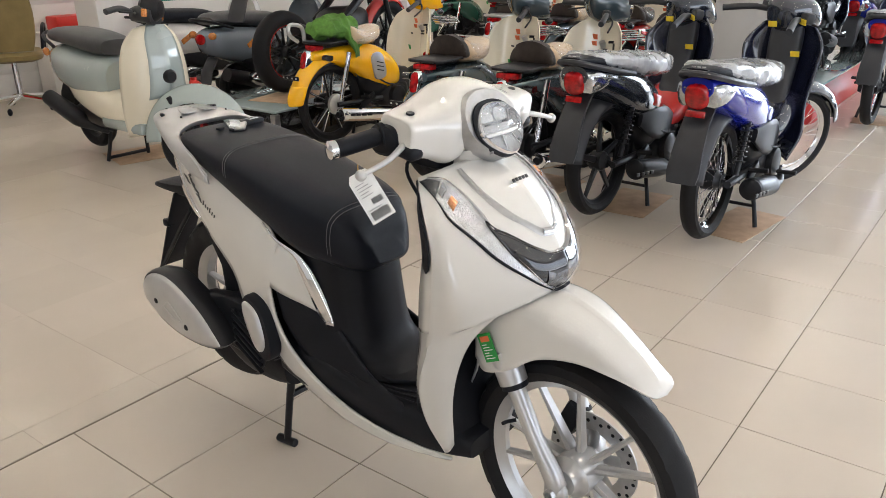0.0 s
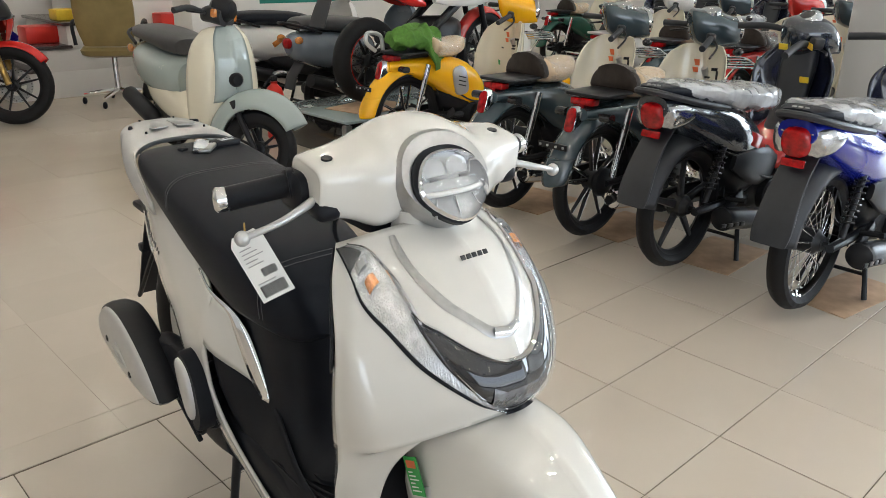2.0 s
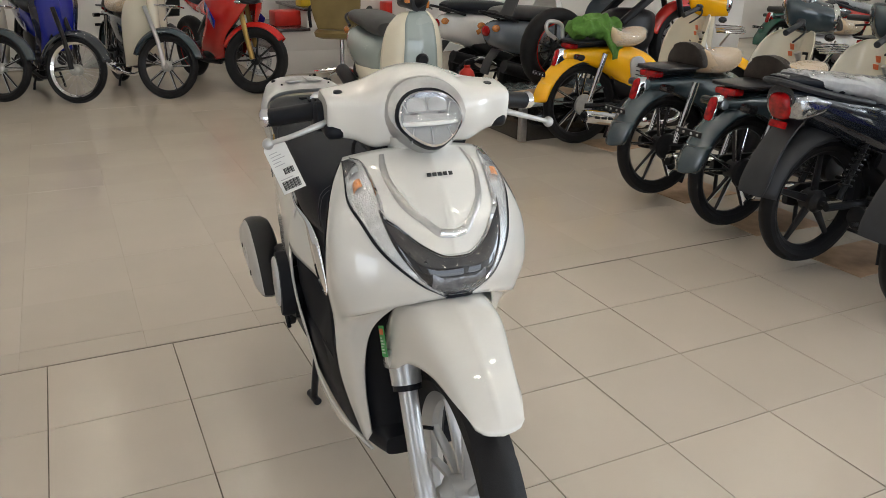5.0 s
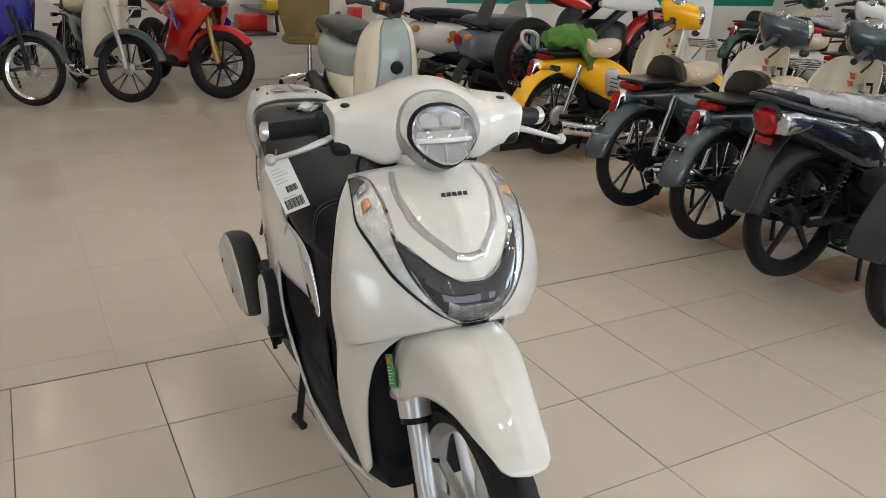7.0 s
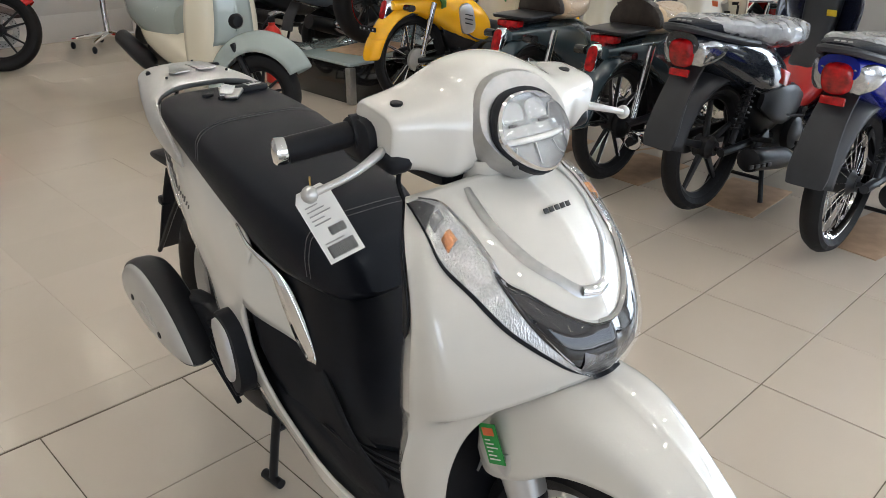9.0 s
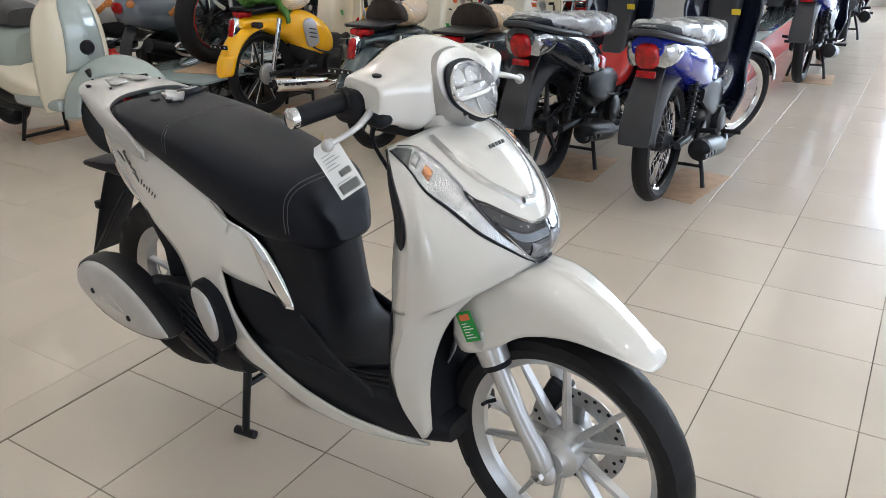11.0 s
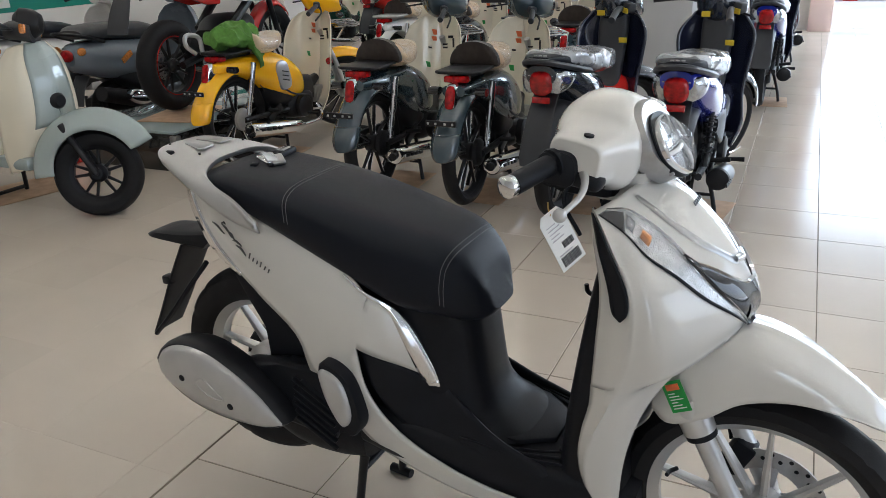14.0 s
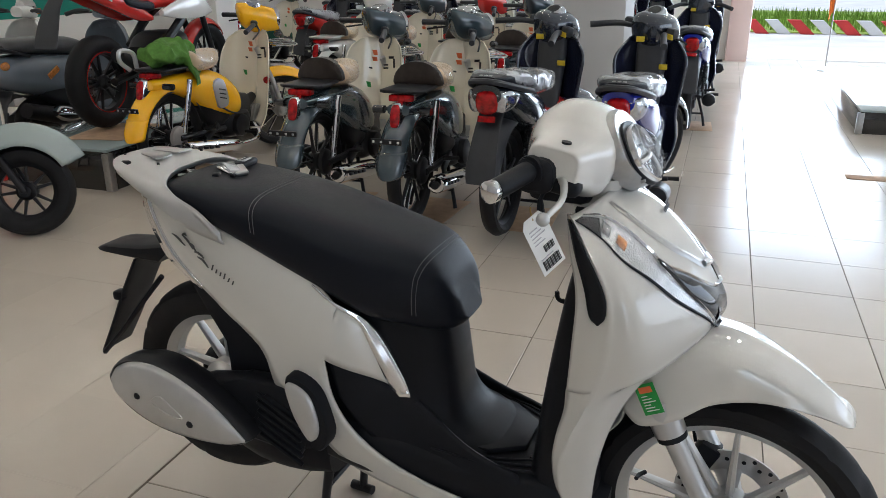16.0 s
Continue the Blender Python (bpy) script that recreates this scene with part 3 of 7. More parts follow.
part("front_cowl", bm, PEARL, hero, "pearl white nose and leg shield", thick=0.006, sharp=60)


def uv_strip(grid, a, b, n, m, lift, both=True, dome=0.0, side=0):
    """A raised band on a grid between two curves of (u, v)."""
    pa, pb = spline([V(*q, 0) for q in a], n), spline([V(*q, 0) for q in b], n)
    rows = []
    for i in range(n):
        row = []
        for k in range(m):
            q = pa[i].lerp(pb[i], k / (m - 1))
            p, nr = at_uv(grid, q.x, q.y)
            edge = math.sin(math.pi * k / (m - 1))
            if q.x < 0.004:
                nr = V(nr.x, 0, nr.z).normalized()
            row.append(p - nr * (lift + dome * edge))
        rows.append(row)
    if side:
        return sheet(rows if side < 0 else mirrored(rows))
    return sheet(rows, both)


# which way the grid's normal points decides the sign of the lift
UP = -1.0 if at_uv(nose, 0.3, 0.5)[1].x > 0 else 1.0
blade_o = [(0.97, 0.04), (0.76, 0.23), (0.66, 0.34), (0.53, 0.46), (0.44, 0.61), (0.35, 0.74), (0.25, 0.87), (0.13, 0.975)]
blade_i = [(0.86, 0.035), (0.655, 0.10), (0.55, 0.23), (0.472, 0.36), (0.45, 0.41), (0.40, 0.56), (0.34, 0.69), (0.26, 0.83), (0.11, 0.965)]
grille_i = [(0.455, 0.41), (0.41, 0.465), (0.355, 0.505), (0.24, 0.60), (0.11, 0.67), (0.0, 0.685)]
grille_o = [(0.45, 0.425), (0.42, 0.5), (0.36, 0.66), (0.25, 0.83), (0.1, 0.955), (0.0, 0.965)]
for sgn in (-1, 1):
    part("blade_backing", uv_strip(nose, blade_o, blade_i, 40, 5, UP * 0.001, side=sgn), RIBBED, hero, "ribbed silver reflector behind the side lens")
for sgn in (-1, 1):
    part("blade_lens", uv_strip(nose, blade_o, blade_i, 40, 7, UP * 0.003, dome=UP * 0.007, side=sgn), FILM, hero, "clear side lens")
for sgn in (-1, 1):
    part("blade_edge", uv_strip(nose, [(u + 0.016, v + 0.004) for u, v in blade_o], blade_o, 60, 3, UP * 0.002, dome=UP * 0.001, side=sgn), BLACK, hero, "black gap along the side lens")
for sgn in (-1, 1):
    part("blade_rim", uv_strip(nose, blade_i, [(u - 0.018, v - 0.002) for u, v in blade_i], 60, 3, UP * 0.002, dome=UP * 0.003, side=sgn), CHROME, hero, "chrome edge of the side lens")
part("grille", uv_strip(nose, grille_i, grille_o, 30, 9, UP * 0.003, dome=UP * 0.004), SMOKE, hero, "smoked dark nose lens")
part("grille_edge", uv_strip(nose, [(u, v - 0.022) for u, v in grille_i], grille_i, 36, 3, UP * 0.002, dome=UP * 0.006), CHROME, hero, "chrome line over the dark lens")
part("nose_lip", uv_strip(nose, [(0.14, 0.955), (0.06, 0.975), (0.0, 0.972)], [(0.12, 1.0), (0.05, 1.0), (0.0, 1.0)], 12, 3, UP * 0.003, dome=UP * 0.006), BLACK, hero, "dark lip under the nose")
vee_o = [(0.475, 0.06), (0.475, 0.16), (0.44, 0.27), (0.34, 0.4), (0.21, 0.49), (0.12, 0.56), (0.04, 0.578), (0.0, 0.58)]
vee_i = [(0.43, 0.06), (0.425, 0.16), (0.395, 0.27), (0.29, 0.385), (0.165, 0.47), (0.09, 0.52), (0.04, 0.533), (0.0, 0.535)]
part("vee_trim", uv_strip(nose, vee_o, vee_i, 40, 5, UP * 0.001, dome=UP * 0.0015), STEEL, hero, "brushed silver V trim")
part("vee_tip", uv_strip(nose, [(0.10, 0.562), (0.0, 0.578)], [(0.08, 0.53), (0.0, 0.54)], 10, 4, UP * 0.004, dome=UP * 0.004), CHROME, hero, "chrome tip of the V trim")
for sgn in (-1, 1):
    part("blade_top", uv_strip(nose, [(0.965, 0.045), (0.86, 0.135), (0.77, 0.222)], [(0.875, 0.045), (0.78, 0.07), (0.685, 0.112)], 16, 5, UP * 0.002, side=sgn), SMOKE, hero, "dark upper end of the side lens")
    amber = part("turn_bulb", uv_strip(nose, [(0.652, 0.275), (0.636, 0.3), (0.618, 0.325)], [(0.604, 0.242), (0.588, 0.265), (0.57, 0.289)], 12, 7, UP * 0.002, dome=UP * 0.006, side=sgn), AMBER, hero, "amber ribbed turn signal")
    part("signal_hood", uv_strip(nose, [(0.735, 0.2), (0.695, 0.242)], [(0.66, 0.13), (0.63, 0.19)], 8, 5, UP * 0.002, dome=UP * 0.006, side=sgn), LAMPWHITE, amber, "bright hood over the turn signal")
part("grille_mesh", uv_strip(nose, [(0.2, 0.72), (0.1, 0.755), (0.0, 0.765)], [(0.24, 0.86), (0.12, 0.94), (0.0, 0.95)], 20, 7, UP * 0.0045, dome=UP * 0.0035), HONEYCOMB, hero, "honeycomb pattern in the nose lens")
for k in range(5):  # maker's name as plain bars
    p, nr = at_uv(nose, 0.1, 0.275)
    part("badge_bar", block((p.x + 0.0045, -0.0225 + 0.0112 * k + 0.004, p.z + 0.003), (0.0012, 0.0084, 0.0078), 0.0004, (0, -38, 0)), PRINT, hero)
# the dark inner cover, wheel well and leg-shield insert
inner = []
for z, x0, x1, w in ((0.92, 0.325, 0.345, 0.095), (0.85, 0.335, 0.37, 0.105), (0.75, 0.316, 0.40, 0.12), (0.62, 0.295, 0.41, 0.13), (0.5, 0.28, 0.40, 0.138), (0.4, 0.268, 0.395, 0.13), (0.3, 0.258, 0.405, 0.12), (0.25, 0.27, 0.42, 0.1)):
    inner.append(ring(((x0 + x1) / 2, 0, z), (x1 - x0) / 2, w, (1, 0, 0), (0, 1, 0), 28, 4))
part("inner_cover", loft(inner, smooth=24), BLACK, hero, "matt black inner leg cover")
FU = 1.0 if at_uv(fold, 0.5, 0.5)[1].y > 0 else -1.0
for sgn in (-1, 1):
    part("insert", uv_strip(fold, [(0.03, 0.02), (0.04, 0.25), (0.03, 0.45), (0.1, 0.56), (0.28, 0.6)], [(0.5, 0.02), (0.62, 0.25), (0.62, 0.45), (0.55, 0.56), (0.32, 0.6)], 30, 5, FU * 0.003, side=sgn), BLACK, hero, "black insert in the leg shield", thick=0.002)
part("bag_hook", tube([(0.36, 0.004, 0.70), (0.3, 0.004, 0.695), (0.283, 0.004, 0.70), (0.28, 0.004, 0.715)], 0.005, steps=10), BLACK, hero, "black bag hook")

steer_from = set(hero.children)
# front fender, sticker, fork and wheel
fend = patch([[(0.848, 0, 0.562), (0.844, -0.03, 0.568), (0.832, -0.044, 0.576)], [(0.803, 0, 0.612), (0.792, -0.046, 0.602), (0.772, -0.063, 0.594)], [(0.73, 0, 0.662), (0.715, -0.061, 0.646), (0.69, -0.078, 0.603)],
              [(0.656, 0, 0.693), (0.645, -0.075, 0.672), (0.61, -0.096, 0.588)], [(0.586, 0, 0.705), (0.578, -0.082, 0.676), (0.552, -0.112, 0.548)], [(0.515, 0, 0.7), (0.5, -0.09, 0.66), (0.49, -0.118, 0.523)], [(0.45, 0, 0.65), (0.448, -0.088, 0.62), (0.452, -0.106, 0.54)]], 17, 40)
part("front_fender", sheet(fend, both=True), PEARL, hero, "pearl white front mudguard", thick=0.004)
fin = patch([[(0.45, -0.02, 0.62), (0.455, -0.07, 0.61), (0.46, -0.1, 0.59)], [(0.42, -0.02, 0.55), (0.43, -0.06, 0.53), (0.45, -0.092, 0.51)], [(0.37, -0.01, 0.42), (0.385, -0.04, 0.42), (0.40, -0.06, 0.43)]], 8, 14)
for sgn in (-1, 1):
    part("fender_fin", sheet(fin if sgn < 0 else mirrored(fin)), SILVER, hero, "grey rear lip of the mudguard", thick=0.004)
sq = pose(0.471, -0.1205, 0.606) @ pose(0, 0, 0, 0, -26, 0) @ pose(0, 0, 0, 0, 0, 3)


def flat(w, h, x=0.0, z=0.0, y=0.0):
    return slab([(x, z), (x + w, z), (x + w, z - h), (x, z - h)], -0.001, "XZ", y)


stick = part("sticker", flat(0.037, 0.063), GREENPRINT, hero, "green energy label with an orange field")
stick.matrix_basis = sq
part("sticker_field", flat(0.024, 0.012, 0.0065, -0.006, -0.0012), ORANGEPRINT, stick)
for k in range(6):
    part("print_bar", flat(0.012 + 0.012 * ((k * 7) % 3) / 2, 0.0018, 0.006, -0.024 - 0.006 * k, -0.0012), PAPER, stick)
for s in (-1, 1):
    part("fork_leg", join(tube([(0.655, s * 0.075, 0.272), (0.648, s * 0.08, 0.31), (0.60, s * 0.083, 0.39), (0.545, s * 0.083, 0.495)], [0.02, 0.022, 0.019, 0.02], 16, 16), blob((0.655, s * 0.078, 0.276), (0.03, 0.018, 0.03))), SILVER, hero, "silver fork leg")
    part("fork_sleeve", tube([(0.541, s * 0.083, 0.503), (0.51, s * 0.083, 0.57)], [0.031, 0.034], 18), SILVER, hero, "silver fork sleeve")
    part("fork_seal", tube([(0.546, s * 0.083, 0.492), (0.541, s * 0.083, 0.503)], 0.0295, 18), BLACK, hero)
    part("axle_nut", lathe([(0.008, 0), (0.013, 0), (0.013, 0.012), (0.008, 0.012)], 6, c=(0.655, s * 0.102 - 0.006, 0.28), closed=True), STEEL, hero)
part("brake_caliper", block((0.59, 0.075, 0.36), (0.05, 0.05, 0.085), 0.012, (0, 25, 0)), BLACK, hero, "black brake caliper")
part("brake_hose", tube([(0.57, 0.09, 0.38), (0.55, 0.1, 0.45), (0.52, 0.1, 0.56)], 0.004, steps=12), BLACK, hero)
wheel(hero, 0.655, 0.284, 0.284, 0.082, "slim", SILVER, SILVER, disc=0.115, tread=1)
part("valve", tube([(0.49, -0.012, 0.345), (0.48, -0.028, 0.345), (0.478, -0.045, 0.347)], 0.0045, steps=6), BLACK, hero)

wheel_set = set(hero.children) - steer_from
# handlebar cover, headlamp, grips and levers
bars = []
for y, cx, cz, rx, rz, pw in ((-0.188, 0.312, 1.017, 0.037, 0.031, 4.5), (-0.184, 0.312, 1.017, 0.046, 0.039, 4.5), (-0.14, 0.314, 1.016, 0.058, 0.046, 3.8), (-0.1, 0.315, 1.011, 0.075, 0.059, 3.2), (-0.07, 0.313, 1.016, 0.082, 0.069, 2.5), (-0.04, 0.308, 1.02, 0.083, 0.077, 2.3), (0, 0.306, 1.022, 0.08, 0.081, 2.2)):
    bars.append((y, cx, cz, rx, rz, pw))
bars += [(-y * 1.05, *r) for y, *r in bars[-2::-1]]
part("handlebar_cover", loft([ring((cx, y, cz), rx, rz, (1, 0, -0.18), (0.18, 0, 1), 28, pw) for y, cx, cz, rx, rz, pw in bars], smooth=53), PEARL, hero, "pearl white handlebar cover", sharp=50)
part("steering_neck", loft([ring((0.345, 0, z), a, b, (1, 0, 0), (0, 1, 0), 20, 2.6) for z, a, b in ((0.92, 0.05, 0.075), (0.945, 0.055, 0.07), (0.975, 0.075, 0.08))], smooth=8), PEARL, hero)
part("under_cover", block((0.30, 0, 0.955), (0.12, 0.22, 0.05), 0.02), BLACK, hero, "black cover under the handlebar")
LM = pose(0.417, -0.001, 1.008) @ pose(0, 0, 0, 0, 63, 0)  # local z ahead, local x down


def lamp_ring(a, b, h, n=36, up=0.0):
    out = []
    for i in range(n):
        t = 2 * math.pi * i / n
        x, y = math.cos(t), math.sin(t)
        yy = math.copysign(abs(y) ** 0.86, y) * a * (1 - 0.4 * max(0, x) ** 1.5)
        out.append(LM @ V(x * b - up, yy, h - 0.10 * y * y * a - 0.012 * (x < 0) * x * x))
    return out


part("headlamp_surround", loft([lamp_ring(0.084, 0.077, -0.03, up=0.0185), lamp_ring(0.0835, 0.0765, 0.002, up=0.0185), lamp_ring(0.08, 0.073, 0.011, up=0.016), lamp_ring(0.064, 0.057, 0.011)], caps=False), STEEL, hero, "brushed silver headlamp surround")
part("headlamp_rim", loft([lamp_ring(0.0655, 0.058, 0.01), lamp_ring(0.065, 0.0575, 0.024), lamp_ring(0.062, 0.0545, 0.027), lamp_ring(0.0605, 0.053, 0.004)], caps=False), CHROME, hero, "chrome headlamp rim")
part("headlamp_gasket", loft([lamp_ring(0.0695, 0.0635, 0.006, up=0.003), lamp_ring(0.069, 0.063, 0.016, up=0.003), lamp_ring(0.0645, 0.0575, 0.0165), lamp_ring(0.0645, 0.0575, 0.006)], caps=False), BLACK, hero)
part("headlamp_reflector", loft([lamp_ring(0.062, 0.0545, 0.012), lamp_ring(0.056, 0.049, -0.004), lamp_ring(0.04, 0.034, -0.016), lamp_ring(0.012, 0.01, -0.02)]), FACET, hero, "facetted silver headlamp reflector")


def in_lamp(name, piece, mat, label=""):
    bmesh.ops.transform(piece, matrix=LM, verts=piece.verts)
    part(name, piece, mat, hero, label)


LAMPBRIGHT = material("bright_reflector", (0.6, 0.61, 0.63), 0.1, 0.9, 0.1, 40)
in_lamp("light_bar", tube([(0.006, -0.055, 0.006), (0.009, -0.03, 0.015), (0.01, 0, 0.018), (0.009, 0.03, 0.015), (0.006, 0.055, 0.006)], 0.0046, 10, 20), SNOW, "white light bar in the headlamp")
in_lamp("lamp_shelf", slab([(-0.012, -0.05), (0.007, -0.056), (0.007, 0.056), (-0.012, 0.05)], 0.003, "XY", 0.004, 0.001), LAMPBRIGHT, "bright shelf over the light bar")
for s in (-1, 1):
    in_lamp("lamp_hood", loft([ring((-0.03, s * 0.022, 0.004), 0.017, 0.0195, (1, 0, 0), (0, 1, 0), 18, 2.6), ring((-0.026, s * 0.022, -0.006), 0.0155, 0.0175, (1, 0, 0), (0, 1, 0), 18, 2.6), ring((-0.018, s * 0.021, -0.012), 0.008, 0.012, (1, 0, 0), (0, 1, 0), 18, 2.4)]), LAMPBRIGHT, "bright upper reflector bowl")
    in_lamp("lamp_slot", block((-0.014, s * 0.028, 0.006), (0.005, 0.016, 0.004), 0.0015), BLACK, "dark slot under the reflector bowl")
    in_lamp("lamp_fin", loft([ring((0.028, s * 0.02, 0.004), 0.014, 0.016, (1, 0, 0), (0, 1, 0), 14, 4), ring((0.026, s * 0.018, -0.008), 0.01, 0.012, (1, 0, 0), (0, 1, 0), 14, 4)]), LAMPBRIGHT, "bright lower reflector")
    in_lamp("lamp_rib", block((0.03, s * 0.039, 0.004), (0.03, 0.002, 0.01), 0.0008, (0, 0, s * 18)), STEEL)
in_lamp("lamp_rib", block((0.03, 0, 0.006), (0.03, 0.0025, 0.01), 0.0008), STEEL)
for y in (-0.046, 0.046):
    in_lamp("lamp_rib", block((-0.028, y, 0.002), (0.026, 0.0018, 0.008), 0.0006, (0, 0, -y * 400)), STEEL)
part("headlamp_lens", loft([lamp_ring(0.062, 0.0545, 0.018), lamp_ring(0.057, 0.05, 0.03), lamp_ring(0.044, 0.038, 0.04), lamp_ring(0.024, 0.02, 0.045), lamp_ring(0.006, 0.005, 0.046)]), FILM, hero, "clear headlamp lens")
for s in (-1, 1):
    part("grip", join(tube([(0.285, s * 0.18, 1.015), (0.275, s * 0.2, 1.013), (0.248, s * 0.285, 1.0)], [0.023, 0.0185, 0.0185], 16), tube([(0.282, s * 0.19, 1.015), (0.278, s * 0.2, 1.014)], 0.026, 16)), BLACK, hero, "black rubber handlebar grip")
    part("bar_end", lathe([(0.002, 0), (0.016, 0.001), (0.019, 0.006), (0.019, 0.018), (0.014, 0.022), (0.002, 0.023)], 18, c=(0, 0, 0)), CHROME, hero, "chrome bar end").matrix_basis = pose(0.249, s * 0.283, 1.0, 0, 0, s * 17 + (180 if s < 0 else 0))
    part("brake_lever", join(tube([(0.315, s * 0.165, 1.0), (0.338, s * 0.2, 0.998), (0.35, s * 0.25, 0.985), (0.34, s * 0.298, 0.97)], [0.0085, 0.007, 0.0055, 0.005], 10, 20), blob((0.337, s * 0.304, 0.968), (0.0115, 0.0115, 0.0115))), SILVER, hero, "silver brake lever with ball end")
    part("lever_slot", block((0.331, s * 0.174, 0.988), (0.062, 0.042, 0.03), 0.013, (0, 10, 0), 3), BLACK, hero, "black lever opening")
    part("switch_housing", loft([ring((0.286, s * y, 1.006), a, a * 0.9, (1, 0, 0), (0, 0, 1), 18, 3) for y, a in ((0.18, 0.036), (0.2, 0.034), (0.206, 0.026))]), BLACK, hero, "black switch housing")
    for q, w in ((0.315, 0.006), (0.345, 0.011)):
        part("mirror_hole", lathe([(0.001, 0), (w * 0.8, 0), (w * 0.8, 0.004), (0.001, 0.004)], 12, "Z"), BLACK, hero).matrix_basis = pose(q - 0.017, s * 0.16, 1.0565, 0, 10, 0)
for s in (-1, 1):
    part("cable", tube([(0.30, s * 0.09, 0.985), (0.27, s * 0.12, 0.93), (0.30, s * 0.11, 0.86)], 0.004, steps=10), BLACK, hero)

# the handlebar and fork stand slightly turned
axis = (V(0.34, 0, 1.0) - V(0.5, 0, 0.5)).normalized()
for ob in hero.children:
    if ob not in steer_from:
        ob.matrix_basis = Matrix.Translation(V(0.36, 0.0 if ob in wheel_set else 0.008, 0.95)) @ Matrix.Rotation(radians(-4.2 if ob in wheel_set else -2.6), 4, axis) @ Matrix.Translation(V(-0.36, 0, -0.95)) @ ob.matrix_basis

# seat with seams
prof = [(-0.618, 0.07, 0.872, 0.85), (-0.6, 0.108, 0.886, 0.84), (-0.54, 0.137, 0.894, 0.825), (-0.42, 0.152, 0.884, 0.785), (-0.3, 0.158, 0.868, 0.735), (-0.2, 0.158, 0.848, 0.69), (-0.09, 0.152, 0.822, 0.64), (0.0, 0.135, 0.8, 0.628), (0.052, 0.112, 0.774, 0.622), (0.082, 0.085, 0.738, 0.63), (0.096, 0.055, 0.70, 0.645)]


def seat_ring(x, w, top, bot, n=36):
    out = []
    for i in range(n):
        t = 2 * math.pi * i / n
        c, s = math.cos(t), math.sin(t)
        zz = (top + bot) / 2 + (top - bot) / 2 * math.copysign(abs(s) ** 0.47, s)
        ww = w * math.copysign(abs(c) ** 0.5, c) * (1 - 0.10 * max(0, s) - 0.04 * max(0, -s))
        out.append(V(x - 0.012 * s * (1 if x > 0 else 0), ww, zz))
    return out


rings = [seat_ring(*p) for p in prof]
part("seat", loft(rings, smooth=44), VINYL, hero, "black vinyl seat with pale stitching")
seat_cols = [spline([r[k] for r in rings], 90) for k in range(36)]


def seat_seam(x0, first, last, sweep):
    """A stitched line over the seat; sweep shifts it along towards the sides."""
    pts = []
    for k in range(first, last + 1):
        side = (min(9, abs(k - 9)) / 9) ** 2
        want = x0 + sweep * side
        col = seat_cols[k % 36]
        n0 = max(i for i in range(len(col) - 1) if col[i].x <= want)
        q = col[n0].lerp(col[n0 + 1], (want - col[n0].x) / max(1e-6, col[n0 + 1].x - col[n0].x))
        mid = V(q.x, 0, q.z - 0.05)
        pts.append(q + (q - mid).normalized() * 0.0006)
    part("seam", tube(pts, 0.0009, 5, 60), STITCH, hero)


for x0 in (-0.36, -0.351):
    seat_seam(x0, 0, 18, 0.02)
for x0 in (0.028, 0.036):
    seat_seam(x0, -1, 19, -0.012)
part("seat_lock", block((0.078, -0.01, 0.628), (0.012, 0.03, 0.01), 0.003), CHROME, hero, "chrome seat catch")

# black under-seat cover, floorboard and its ribs
und = []
for z, xf, xr, w in ((0.68, 0.058, -0.3, 0.118), (0.6, 0.074, -0.3, 0.112), (0.52, 0.085, -0.28, 0.112), (0.46, 0.094, -0.26, 0.115), (0.425, 0.11, -0.25, 0.12), (0.4, 0.138, -0.24, 0.125), (0.386, 0.172, -0.23, 0.13), (0.37, 0.21, -0.22, 0.13)):
    und.append(ring(((xf + xr) / 2, 0, z), (xf - xr) / 2, w, (1, 0, 0), (0, 1, 0), 36, 3.4))
part("under_seat_cover", loft(und, smooth=30), BLACK, hero, "matt black under-seat cover", sharp=60)
fl_ = []
for x, w, top, bot in ((-0.2, 0.14, 0.40, 0.27), (-0.1, 0.148, 0.392, 0.255), (0.0, 0.152, 0.385, 0.25), (0.1, 0.152, 0.375, 0.247), (0.2, 0.148, 0.364, 0.243), (0.3, 0.137, 0.352, 0.241), (0.37, 0.116, 0.335, 0.242), (0.425, 0.095, 0.3, 0.25)):
    fl_.append(ring((x, 0, (top + bot) / 2), w, (top - bot) / 2, (0, 1, 0), (0, 0, 1), 24, 5))
part("floorboard", loft(fl_, smooth=24), BLACK, hero, "matt black floorboard")
part("floor_pad", slab([(0.1, -0.112), (0.175, -0.102), (0.245, -0.05), (0.245, 0.05), (0.175, 0.102), (0.1, 0.112)], 0.014, "XY", 0.0, 0.004, pose(0, 0, 0.379, 0, 4.5, 0)), BLACK, hero, "raised black floor pad")
for s in (-1, 1):
    for k in range(3):
        part("floor_rib", tube([(0.1 - 0.02 * k, s * (0.135 + 0.004 * k), 0.3765), (0.2, s * (0.106 + 0.014 * k), 0.3645), (0.285 + 0.004 * k, s * (0.062 + 0.024 * k), 0.3545)], 0.003, 6, 14), BLACK, hero)
    part("floor_bolt", lathe([(0.002, 0), (0.007, 0), (0.007, 0.003), (0.002, 0.004)], 10, "Z", (0.262, s * 0.064, 0.3575)), SATIN, hero)

# rear side covers: one white sheet a side in three runs


